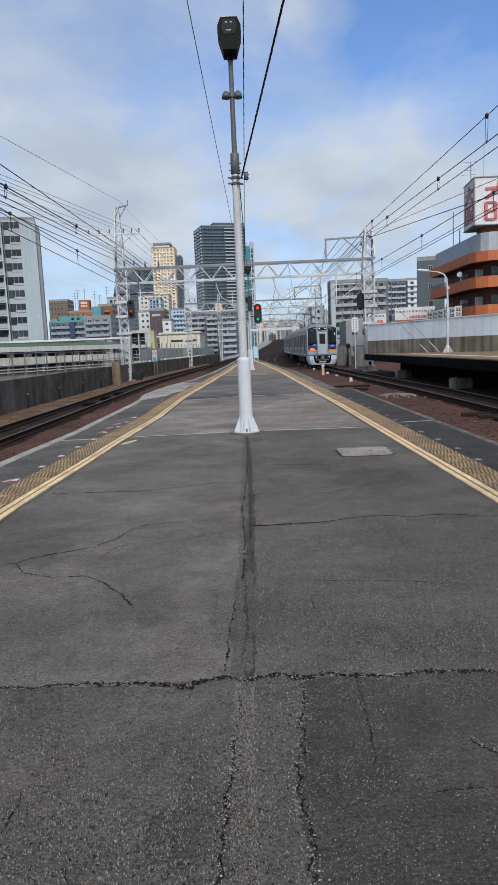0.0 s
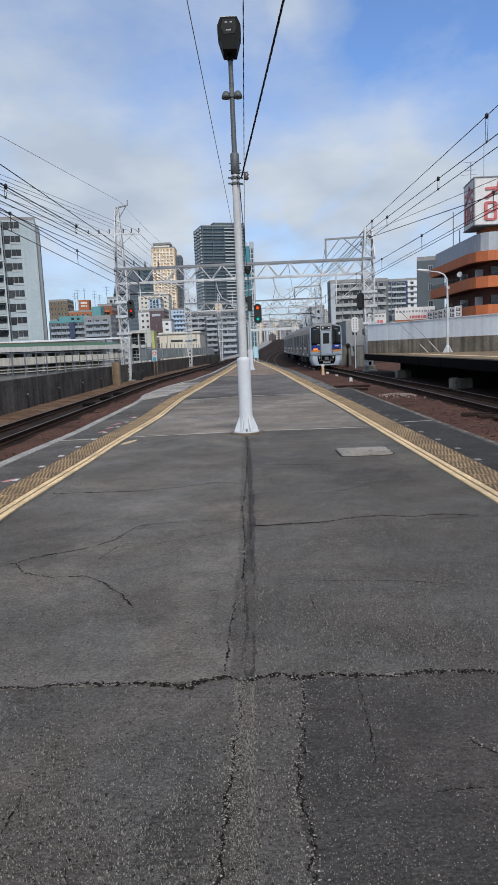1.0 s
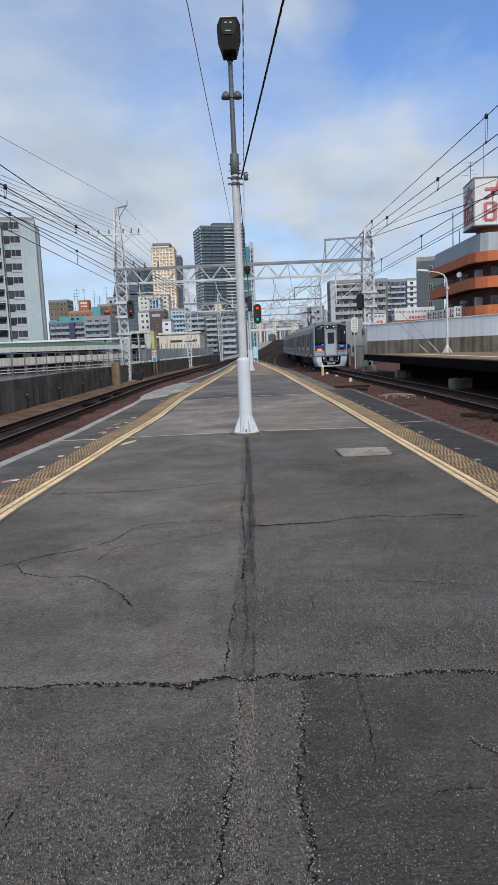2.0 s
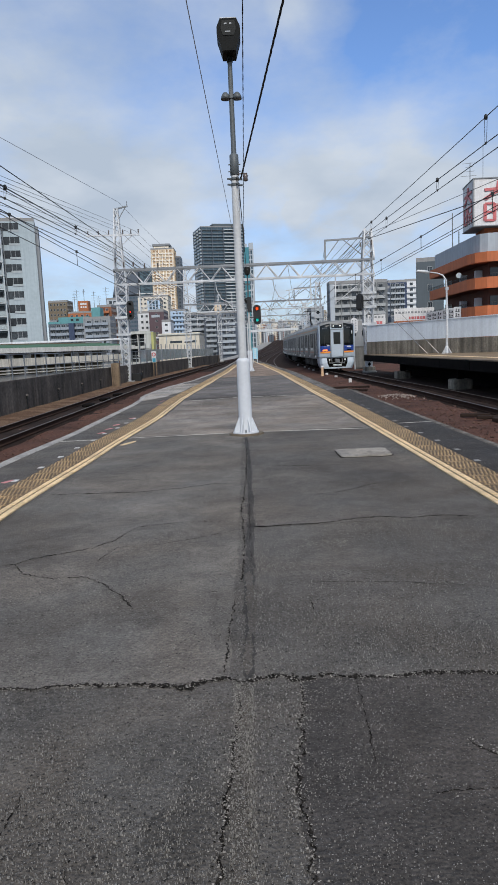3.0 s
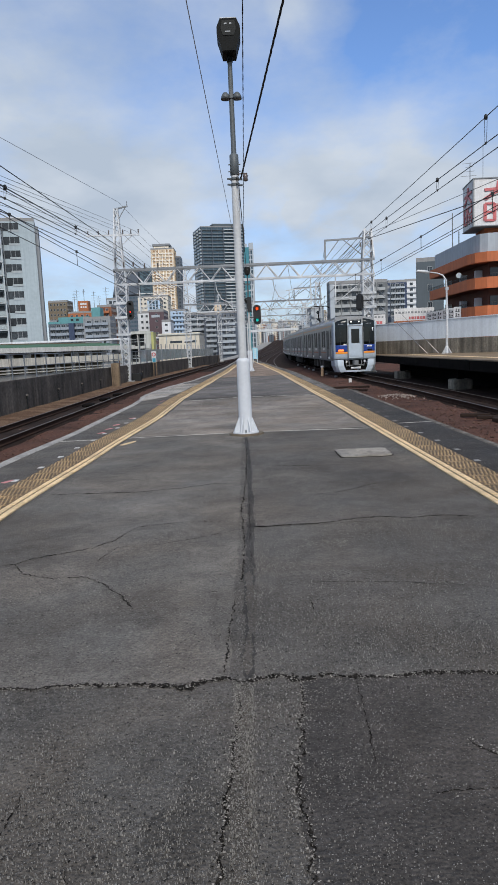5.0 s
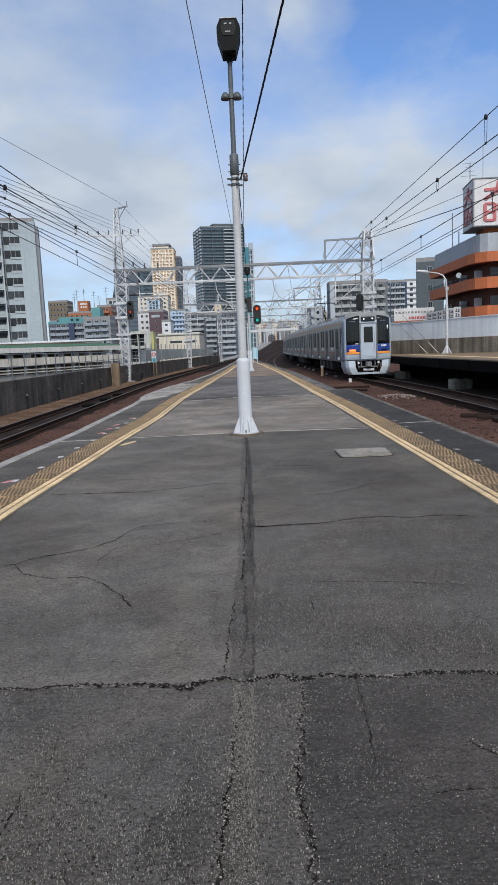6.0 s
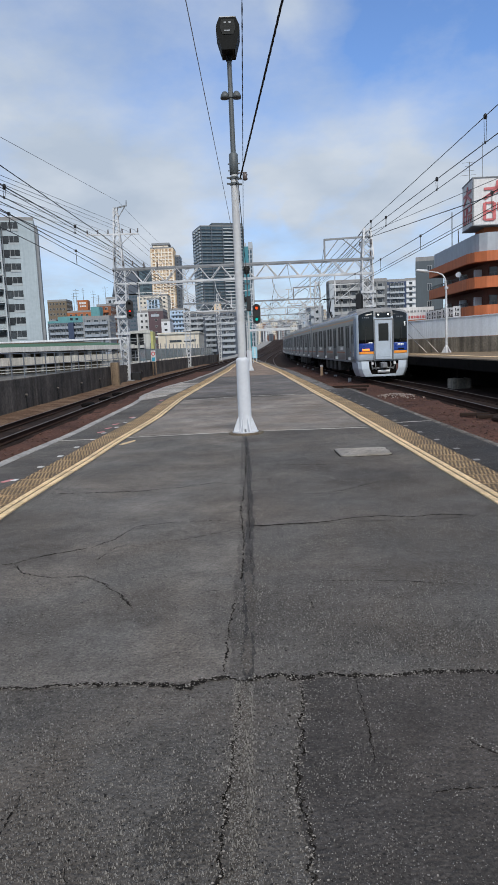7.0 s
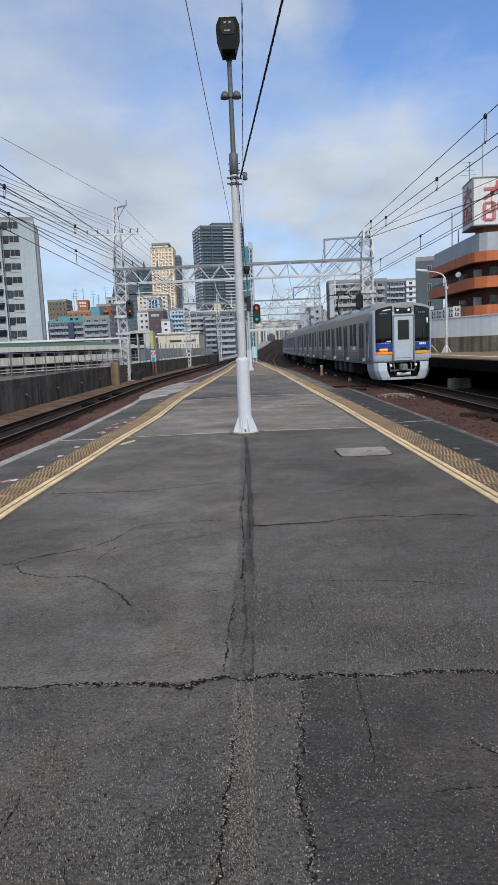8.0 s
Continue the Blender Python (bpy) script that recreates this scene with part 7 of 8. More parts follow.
for dx in (-2.0, 1.0):
    part("drain_pipe", tube(B(), [(dx, -1.55, 0.5), (dx, -1.55, 36.8)], 0.07, 6), W_GREY, hb, "grey rainwater pipe")
part("gable_edge", box(B(), 11.85, 12.5, 1, 9, 0, 36.4), W_GREY, hb, "pale grey flank wall")
roof_box(hb, 6, 9.5, 3, 9, 29.2, 30.6, W_WHITE)

house("office_block", "olive-brown tiled block with rows of small windows", -73.5, -66.3, 262, 9, 21.6, W_OLIVE, 2.6, 1.5, (0.9, 1.1), side=1, inset=0.4, mull=0, far=1.35)
hb = house("apartment_building", "grey apartment house with a turquoise roof and balconies", -65, -51.3, 230, 11, 12.0, W_SLATE, 2.75, 2.4, (1.9, 1.7), balcony=W_BALC, roof=W_TEAL, side=1, far=1.45)
roof_box(hb, -3.5, 6.8, 0.5, 9, 12.0, 14.1, W_TEAL, "turquoise roof storey")
for x in (0.6, 2.4, 5.0):
    part("roof_window", box(B(), x, x + 0.9, 0.42, 0.52, 20.6, 21.5), SHADE_GLASS, hb)
roof_box(hb, -6.5, -4.2, 1.0, 6, 12.0, 13.3, W_GREY)
antennas(hb, [(-5.5, 2, 13.3, 2.6), (-2.0, 2, 14.1, 3.0), (4.4, 3, 14.1, 2.4)], 0.04)
part("stair_tower", box(B(), 0.2, 2.0, -1.4, 0, 0, 20.0), W_NAVY, hb, "dark blue stair tower")
hb = house("office_block", "orange tiled building with a sign tower", -66.5, -49.4, 262, 12, 17.2, W_ORANGE, 3.0, 2.6, (1.2, 1.3), side=1, far=1.35)
roof_box(hb, -4.5, -0.6, 1, 5, 17.2, 21.8, W_ORANGE, "orange roof tower")
antennas(hb, [(-6, 2, 17.2, 7.5), (-5.2, 3, 17.2, 9.0), (1.5, 2, 17.2, 8.0), (3.0, 4, 17.2, 6.5), (6.0, 3, 17.2, 9.5), (-2.5, 3, 21.8, 4.5)], 0.09)
bm = B()
for k in range(3):
    box(bm, -3.6 + k * 0.85, -3.0 + k * 0.85, 0.9, 1.0, 27.2, 27.8)
    box(bm, -3.7 + k * 0.85, -2.95 + k * 0.85, 0.9, 1.0, 28.3, 29.0)
part("sign_bars", bm, SIGN_WHITE, hb, "unreadable white roof sign")
hb = house("apartment_building", "pale blue-grey house with a gabled top window", -51, -42.4, 220, 10, 12.6, W_GREY, 2.8, 3.0, (2.0, 1.3), balcony=W_BALC, side=1, far=1.45)
roof_box(hb, -1.6, 1.2, 0.5, 6, 12.6, 16.2, W_TEAL, "turquoise rooftop tank housing")
house("apartment_building", "brown brick apartment house with rounded balconies", -47.5, -42.9, 226, 10, 16.6, W_BRICK, 2.9, 2.2, (1.4, 1.5), balcony=W_ORANGE, side=1, far=1.5)
house("apartment_building", "grey-blue apartment house behind the portal", -46, -42, 235, 10, 19.5, W_PALE, 2.9, 2.0, (1.4, 1.5), balcony=W_GREY, side=1, far=1.5, joined=True)

hb = house("office_tower", "dark grey tower with a sloping crown", -78.3, -62.2, 420, 20, 36.0, W_SLATE, 3.4, 2.6, (2.0, 1.4), glass=GLASS_BLUE, side=1, far=1.4, joined=True)
part("crown", prism(B(), [(-8, 44), (8, 44), (8, 58.5), (-5.0, 58.5)], 0.0, 18.0, axis="y"), W_SLATE, hb, "sloping slate crown")
house("office_tower", "blue glass office tower", -62.0, -53.9, 425, 18, 51.0, W_GLASS, 3.6, 6.0, (5.6, 2.0), glass=GLASS_BLUE, side=1, far=1.4, joined=True)
hb = house("residential_tower", "tall sandy cream residential tower with rows of tan recesses", -43.5, -32.3, 340, 13, 50.8, bmat("tile_tan", (0.60, 0.48, 0.34)), 2.75, 2.85, (2.1, 1.75), side=1, glass=bmat("recess_tan", (0.33, 0.20, 0.11)), frame_mat=W_YELLOW, mull=0, far=1.7)
for k in range(7):
    part("rib", box(B(), -5.18 + 1.667 * k, -4.84 + 1.667 * k, -0.42, 0.0, 0, 58.4 if 0 < k < 6 else 57.0), W_CREAM_LIGHT, hb, "pale vertical rib")
for f in range(30):
    z = 58.2 - 1.618 * f
    part("balcony_rail", box(B(), -5.2, 5.2, -0.30, -0.08, z - 1.60, z - 1.30), W_CREAM_LIGHT, hb, "cream balcony rail")
roof_box(hb, -4.2, 3.2, 1, 9, 50.8, 52.6, W_SAND)
roof_box(hb, -4.8, 3.8, 0.5, 10, 52.6, 53.6, W_GREY, "grey roof slab")
house("residential_tower", "narrow slate-grey wing of the tower", -32.2, -29.8, 346, 12, 47.5, W_SLATE, 3.0, 2.0, (1.4, 1.5), side=1, far=1.7, joined=True)
house("apartment_building", "cream apartment house with small windows", -42.5, -30.2, 282, 12, 23.6, W_CREAM, 2.9, 2.6, (1.4, 1.3), side=1, far=1.7)
house("office_block", "small block with pale blue glass front", -36.8, -31.9, 268, 10, 21.2, W_BLUE, 2.9, 1.6, (1.45, 2.5), glass=GLASS_BLUE, side=1, far=1.7, joined=True)
hb = house("office_block", "plum-brown blind-walled office block", -27.2, -22.9, 200, 12, 12.8, W_PURPLE, 3.1, 4.0, (1.2, 1.1), side=1, inset=1.6, far=1.75)
part("sign", box(B(), -1.4, 1.0, -0.15, -0.02, 19.2, 19.9), W_PALE, hb, "pale wall sign bar")
house("office_block", "white narrow house with advertising panels", -31.4, -27.4, 206, 10, 12.8, W_WHITE, 3.0, 2.0, (1.2, 1.3), far=1.75)
house("apartment_building", "small white house with dark windows", -22.2, -19.8, 188, 9, 9.2, W_WHITE, 2.8, 2.2, (1.5, 1.0), far=1.8)
house("apartment_building", "pale blue and white apartment house", -24.3, -18.8, 232, 12, 14.6, W_BLUE, 2.9, 1.8, (1.1, 1.2), balcony=W_BLUE, rail_h=0.9, side=1, far=1.9)
house("apartment_building", "grey apartment house with long striped balconies", -17.7, -11.2, 210, 12, 12.0, W_SLATE, 2.9, 2.1, (1.6, 1.5), balcony=W_PALE, gap=0.02, far=1.85)
house("apartment_building", "navy and white apartment house with deep balconies", -11.4, -7.2, 200, 12, 11.2, W_SLATE, 2.9, 2.0, (1.5, 1.8), balcony=W_PALE, side=1, far=1.9)
house("apartment_building", "narrow orange-brown apartment house", -10.6, -8.0, 262, 12, 18.4, W_YELLOW, 2.9, 1.3, (0.8, 1.2), side=1, far=1.75, joined=True)
house("apartment_building", "grey apartment house behind the wall", -6.2, -1.5, 182, 12, 10.6, W_SLATE, 2.9, 2.3, (1.6, 1.7), balcony=W_PALE, far=1.9)
hb = house("residential_tower", "very tall dark grey residential tower with pale balcony strips", -35.5, 5.5, 640, 34, 112.2, W_DARK, 2.95, 4.6, (4.2, 1.9), balcony=bmat("balcony_dark_grey", (0.15, 0.18, 0.20)), glass=GLASS_BLUE, deep=1.2, rail_h=0.5, gap=0.5, low=18, turn=16, joined=True)
roof_box(hb, -9, 20, 1, 30, 112.2, 115.4, W_DARK, "dark roof storey")
STRIP = bmat("balcony_strip_grey", (0.40, 0.435, 0.45))
for k in range(31):
    z = 112.2 - GROUND_Z - 2.95 * (k + 1)
    for x, w in ((5.2, 4.6), (15.5, 2.6)):
        part("balcony_strip", box(B(), x - w, x + w, -1.7, -1.3, z + 0.1, z + 1.05), STRIP, hb, "pale balcony front")
    for y in (3.0, 14.0, 25.0):
        fb = part("flank_balcony", box(B(), -22.0, -20.5, y - 2.6, y + 3.4, z, z + 1.05), STRIP, hb, "pale flank balcony")
    part("flank_window", box(B(), -20.6, -20.4, 1.5, 32.0, z + 1.2, z + 2.6), GLASS_BLUE, hb, "dark flank glazing")
for x in (-20.0, -10.5, 0.2, 10.2):
    part("pier", box(B(), x - 0.35, x + 0.35, -1.5, 0.0, 20, 120.0), W_SLATE, hb, "slate vertical pier")
hb = house("office_tower", "slim pale glass tower", 2.9, 10.0, 520, 16, 74.0, W_PALE, 3.6, 1.7, (1.3, 2.9), glass=GLASS_BLUE, joined=True)
part("glass_front", box(B(), -3.55, 0.1, -0.4, -0.1, 0, 84.0), bmat("teal_curtain_wall", (0.05, 0.20, 0.24), rough=0.25), hb, "teal glass front")
roof_box(hb, 0.2, 3.5, 1, 8, 74, 79.4, W_PALE)
roof_box(hb, -3.5, -1.2, 1, 8, 74, 78.6, W_PALE)

# right-hand side of the line
hb = house("apartment_building", "long grey apartment block with open galleries", 20.9, 34.8, 165, 5, 15.4, bmat("recess_grey", (0.14, 0.15, 0.158)), 2.85, 2.9, (1.9, 1.5), balcony=bmat("parapet_grey", (0.33, 0.345, 0.35)), side=-1, gap=0.22, rail_h=0.95, mull=0, far=1.55)
part("stair_tower", box(B(), -6.95, -5.9, -1.4, 0, 0, 23.2), W_PALE, hb, "pale stair tower")
house("apartment_building", "stepped pale apartment house", 17.9, 21.2, 180, 12, 10.5, W_PALE, 2.85, 1.6, (1.1, 1.3), balcony=W_PALE, side=-1, far=1.5, joined=True)
house("apartment_building", "blue-grey apartment house with white slab edges", 40.2, 45.4, 190, 12, 17.3, W_NAVY, 2.9, 2.5, (2.0, 1.7), balcony=W_PALE, side=-1, rail_h=0.7, far=1.9)
house("apartment_building", "white apartment house with balconies", 45.6, 48.6, 192, 12, 17.6, W_WHITE, 2.9, 2.7, (1.6, 1.5), balcony=W_WHITE, far=1.9, joined=True)
house("apartment_building", "grey apartment house with recessed galleries", 35.2, 39.8, 186, 12, 15.5, W_SLATE, 2.9, 2.2, (1.6, 1.5), balcony=W_PALE, side=-1, far=1.9, joined=True)
hb = house("office_block", "dark slate slab building with one window column", 30.4, 35.0, 120, 14, 14.6, W_DARK, 3.0, 20, (0.8, 1.2), side=0, inset=1.2, turn=-14)

# ---- the rust-red building on the right and its roof sign ----
RX, RY = 27.3, 79.0            # its near corner
red = thing("shop_building", "rust-red building with open access galleries and white fascia", "building", at=(RX, RY, GROUND_Z))
# two wings meet at the corner: one runs along the street ahead, one runs back along the line
WB = (0.15, 18.6)              # far end of the wing along the line, relative to the corner
part("wall", prism(B(), [(1.5, 1.6), (9, 1.4), (9, 24), (WB[0] + 1.5, WB[1] + 0.2)], 0, 20.4), W_REDDARK, red, "dark recessed gallery wall")


def wing_band(name, z0, z1, material, out=0.0, thick=0.35, label=""):
    """A parapet band that follows both wings; the corner is rounded off."""
    pts = [(WB[0] - out, WB[1]), (0.05 - out, 2.2), (0.25 - out * 0.8, 0.7 - out * 0.3), (0.9 - out * 0.4, 0.1 - out * 0.8), (1.9, -out), (9.0, -out - 0.2)]
    inner = [(9.0, thick - out), (2.0, thick - out), (1.15, thick + 0.15 - out), (0.25 + thick, 0.95), (0.05 + thick - out, 2.3), (WB[0] + thick - out, WB[1])]
    return part(name, prism(B(), pts + inner, z0 - GROUND_Z, z1 - GROUND_Z), material, red, label)


wing_band("fascia", 10.72, 12.8, W_PALE, 0.15, 0.5, "pale grey roof fascia")
wing_band("parapet", 9.58, 10.7, W_RED, 0.9, 0.4, "rust-red parapet band")
wing_band("parapet", 6.65, 7.9, W_RED, 0.9, 0.4, "rust-red parapet band")
wing_band("parapet", 3.5, 4.7, W_RED, 0.9, 0.4, "rust-red parapet band")
wing_band("parapet", 0.3, 1.5, W_RED, 0.9, 0.4, "rust-red parapet band")
part("roof", prism(B(), [(0.5, 1.2), (9, 1.0), (9, 24), (WB[0] + 0.5, WB[1] + 0.1)], 12.4 - GROUND_Z, 12.55 - GROUND_Z), ROOF_GREY, red)
for z in (9.6, 6.68, 3.52):
    part("gallery_floor", prism(B(), [(WB[0] - 0.7, WB[1]), (-0.65, 2.3), (-0.3, 0.7), (0.7, -0.35), (9, -0.75), (9, 1.8), (1.6, 1.9), (WB[0] + 1.5, WB[1])], z - GROUND_Z, z + 0.2 - GROUND_Z), W_REDDARK, red)
for base in (7.9, 4.7, 1.5):
    bm = B()
    a, b = Vector((WB[0] - 0.7, WB[1], base + 0.42 - GROUND_Z)), Vector((-0.65, 2.3, base + 0.42 - GROUND_Z))
    for k in range(40):
        p = a.lerp(b, k / 39)
        bar(bm, p - Vector((0, 0, 0.42)), p, 0.035)
    bar(bm, a, b, 0.06)
    c, d = Vector((0.9, -0.6, base + 0.42 - GROUND_Z)), Vector((9.0, -0.85, base + 0.42 - GROUND_Z))
    for k in range(30):
        p = c.lerp(d, k / 29)
        bar(bm, p - Vector((0, 0, 0.42)), p, 0.035)
    bar(bm, c, d, 0.06)
    part("gallery_railing", bm, BLACK_STEEL, red, "thin black railing")
    for k, (px_, py_) in enumerate(((0.75, 16.0), (0.55, 9.0), (0.6, 3.6), (4.6, 0.9))):
        part("air_conditioner", box(B(), px_, px_ + 0.9, py_, py_ + 0.4, base - 0.1 - GROUND_Z, base + 1.15 - GROUND_Z, bevel=0.05), W_WHITE, red, "white air-conditioning unit")
    for k in range(5):
        part("window", box(B(), 1.6 + 1.5 * k, 2.5 + 1.5 * k, 1.36, 1.5, base - 1.2 - GROUND_Z, base + 1.2 - GROUND_Z), GLASS_FAR, red)
bm = B()
tube(bm, [(-0.95, 4.6, 8.6 - GROUND_Z), (-1.05, 4.45, 8.62 - GROUND_Z), (-1.10, 4.38, 8.64 - GROUND_Z)], [0.08, 0.30, 0.33], 18)
part("satellite_dish", bm, W_WHITE, red, "white satellite dish")
for k in range(6):
    x, y = 0.02 - 0.02 * k, 17.0 - 2.6 * k
    bn = part("shop_banner", box(B(), -0.42, 0.42, -0.06, 0.0, 0, 1.9), SIGN_WHITE, red, "upright white banner with dark unreadable bars")
    bn.matrix_basis = pose(x - 1.3, y, 3.0 - GROUND_Z, 0, 0, -25)
    bm = B()
    for j in range(3):
        box(bm, -0.25, 0.25, -0.075, -0.061, 0.2 + 0.55 * j, 0.28 + 0.55 * j)
        box(bm, -0.20, -0.08, -0.075, -0.061, 0.3 + 0.55 * j, 0.62 + 0.55 * j)
        box(bm, 0.04, 0.24, -0.075, -0.061, 0.33 + 0.55 * j, 0.50 + 0.55 * j)
    tagged(part("lettering", bm, SIGN_DARK, bn), kind="stuff")
for x, h in ((1.4, 4.8), (1.0, 1.8)):
    part("mast", tube(B(), [(x, 15 if x > 1.2 else 11, 12.5 - GROUND_Z), (x, 15 if x > 1.2 else 11, 13.0 + h - GROUND_Z)], 0.07, 6), GALV_DARK, red)
part("sign_base", prism(B(), [(1.0, 1.6), (6.0, 1.4), (6.0, 5.5), (1.3, 5.5)], 12.5 - GROUND_Z, 13.75 - GROUND_Z), W_RED, red, "dark base under the sign")

sign = thing("roof_sign", "large white box sign with faded red characters on the roof", "sign", at=(RX - 0.75, RY + 0.2, 13.65))
out = [(0.45, 5.1), (0.0, 0.0), (7.4, -0.2), (7.4, 4.9)]
part("panel", prism(B(), out, 0.0, 5.1), SIGN_WHITE, sign)
bm = B()
for z in (-0.08, 5.1):
    prism(bm, [(0.38, 5.15), (-0.08, -0.1), (7.5, -0.3), (7.5, 5.0)], z, z + 0.1)
bar(bm, (0.0, 0.0, 0), (0.0, 0.0, 5.1), 0.16)
part("frame_trim", bm, W_GREY, sign)


def stroke(bm, pts, w, y=0.0):
    for a, b in zip(pts, pts[1:]):
        bar(bm, (a[0], y, a[1]), (b[0], y, b[1]), 0.05, w, up=(0, 0, 1) if abs(a[0] - b[0]) > abs(a[1] - b[1]) else (1, 0, 0))


def glyph_big(bm, x, z, s):
    """Two broad-stroked characters, one above the other."""
    stroke(bm, [(x + 0.1 * s, z + 1.55 * s), (x + 0.95 * s, z + 1.62 * s)], 0.13 * s)
    stroke(bm, [(x + 0.55 * s, z + 1.95 * s), (x + 0.5 * s, z + 1.5 * s), (x + 0.1 * s, z + 1.1 * s)], 0.13 * s)
    stroke(bm, [(x + 0.5 * s, z + 1.5 * s), (x + 0.95 * s, z + 1.08 * s)], 0.13 * s)
    stroke(bm, [(x + 0.12 * s, z + 0.9 * s), (x + 0.12 * s, z + 0.1 * s), (x + 0.42 * s, z + 0.1 * s), (x + 0.42 * s, z + 0.9 * s), (x + 0.12 * s, z + 0.9 * s)], 0.10 * s)
    stroke(bm, [(x + 0.12 * s, z + 0.5 * s), (x + 0.42 * s, z + 0.5 * s)], 0.09 * s)
    stroke(bm, [(x + 0.55 * s, z + 0.9 * s), (x + 0.98 * s, z + 0.9 * s), (x + 0.98 * s, z + 0.55 * s), (x + 0.55 * s, z + 0.55 * s), (x + 0.55 * s, z + 0.9 * s)], 0.09 * s)
    stroke(bm, [(x + 0.6 * s, z + 0.4 * s), (x + 1.0 * s, z + 0.36 * s), (x + 0.9 * s, z + 0.05 * s)], 0.09 * s)
    stroke(bm, [(x + 0.75 * s, z + 0.4 * s), (x + 0.62 * s, z + 0.08 * s)], 0.09 * s)


bm = B()
glyph_big(bm, 0, 0, 1.0)
ch = part("characters", bm, SIGN_RED, sign, "faded red sign characters")
ch.matrix_basis = Matrix.LocRotScale((0.85, -0.12, 0.3), Euler((0, 0, radians(-1.5))), (3.6, 1.0, 2.3))
bm = B()
glyph_big(bm, 0, 0, 1.0)
ch = part("characters", bm, SIGN_RED, sign, "faded red sign characters")
ch.matrix_basis = Matrix.LocRotScale((0.32, 4.6, 0.45), Euler((0, 0, radians(-95))), (4.2, 1.0, 2.15))
bm = B()
tube(bm, [(0.6, 3.0, 5.1), (0.6, 3.0, 7.6)], 0.05, 6)
for z, w in ((7.5, 0.9), (7.1, 0.5), (6.6, 0.8), (6.1, 1.1)):
    bar(bm, (0.6 - w, 3.0, z), (0.6 + w * 0.7, 3.0, z + 0.08), 0.04)
tube(bm, [(1.2, 0.4, 5.1), (1.2, 0.4, 9.0)], 0.03, 6)
part("antenna", bm, GALV_DARK, sign, "roof antenna on the sign")

# ---- the neighbouring station beyond the west wall ----
P0, P1 = Vector((-38.0, 46.5, 0)), Vector((-14.4, 89.2, 0))
canopy = thing("station_canopy", "long green-roofed station canopy with cream panels below", "station canopy", at=P0, turn=math.degrees(math.atan2((P1 - P0).y, (P1 - P0).x)))
CL = (P1 - P0).length
part("roof", prism(B(), [(-0.2, 2.12), (0.4, 2.20), (6.5, 2.70), (6.5, 2.5), (0.4, 2.02), (-0.2, 2.0)], 0, CL, axis="x"), W_GREEN, canopy, "faded green sheet roof")
part("fascia", box(B(), 0, CL, -0.28, -0.2, 1.60, 2.12), mat("fascia_white", (0.62, 0.61, 0.57), 0.6, 0, 0.15, 0.4, 6.0, 0.05, streak=0.2), canopy, "off-white eave fascia")
part("back_wall", box(B(), 0, CL, 5.2, 5.4, -3, 2.7), W_OLIVE, canopy, "shaded rear wall")
col0 = pan0 = box0 = None
CREAM_PANEL = mat("cream_panel", (0.60, 0.57, 0.50), 0.7, 0, 0.15, 0.6, 6.0, 0.05, tint=(0.48, 0.45, 0.40), streak=0.25, piece=0.1)
for i in range(int(CL / 2.45)):
    x = 1.0 + 2.45 * i
    if col0 is None:
        col0 = part("column", box(B(), -0.12, 0.12, 0.1, 0.35, -3, 1.62), GALV_DARK, canopy)
        pan0 = part("panel", box(B(), 0.04, 2.41, -0.05, 0.05, 0.20, 1.02, bevel=0.02), CREAM_PANEL, canopy, "cream parapet panel")
        box0 = part("shutter_box", box(B(), 0.3, 1.1, 0.4, 0.8, 1.0, 1.5, bevel=0.03), CREAM_PANEL, canopy, "cream box between the columns")
        for o in (col0, pan0, box0):
            o.matrix_basis = pose(x, 0, 0)
    else:
        again("column", col0, canopy, pose(x, 0, 0))
        again("panel", pan0, canopy, pose(x, 0, 0))
        again("shutter_box", box0, canopy, pose(x, 0, 0))
for z in (-0.25, -0.55):
    part("rail_bar", box(B(), 0, CL, -0.35, -0.27, z, z + 0.10), CREAM_PANEL, canopy, "pale pipe rail")
part("base_wall", box(B(), 0, CL, -0.1, 0.3, -8, -0.7), CONCRETE, canopy)
low = thing("platform_roof", "long white flat platform roof behind the canopy", "platform roof", at=(-52, 100, 0), turn=12)
part("roof", box(B(), 0, 42, 0, 5, 3.2, 3.5, bevel=0.05), W_WHITE, low)
for i in range(9):
    part("column", box(B(), 1 + 5 * i, 1.3 + 5 * i, 2, 2.3, -8, 3.21), GALV_DARK, low)

TOWER_CONC = bmat("tower_concrete", (0.47, 0.48, 0.45), streak=0.25)
tower = thing("stair_tower", "pale concrete stair and lift tower with open landings", "stair tower", at=(-16.85, 100, GROUND_Z))
for x0, x1 in ((0, 0.25), (1.35, 1.5), (2.35, 3.35)):
    part("pier", box(B(), x0, x1, 0, 3, 0, 12.2), TOWER_CONC, tower)
for z in (7.4, 9.7, 11.8):
    part("landing", box(B(), 0.0, 3.3, -0.1, 3, z, z + 0.4), TOWER_CONC, tower)
# solid block, its dark colour stands for the stairwell's shade
part("shaft", box(B(), 0.2, 2.4, 1.6, 2.9, 0, 11.9), SHADE_GLASS, tower, "solid core coloured as the shade in the stairwell")
part("edge_strip", box(B(), 3.35, 3.7, 0.1, 3, 0, 12.0), mat("yellow_green_paint", (0.42, 0.42, 0.16), 0.6, 0, 0.15, 0.5, 6.0, 0.05), tower, "yellow-green side strip")
for z in (8.3, 8.7, 10.7, 11.1):
    part("rail_bar", bar(B(), (0.4, -0.02, z), (2.6, -0.02, z), 0.06), GALV, tower)
hall = thing("station_hall", "cream windowless station hall with two long slots", "building", at=(-13.0, 105, GROUND_Z))
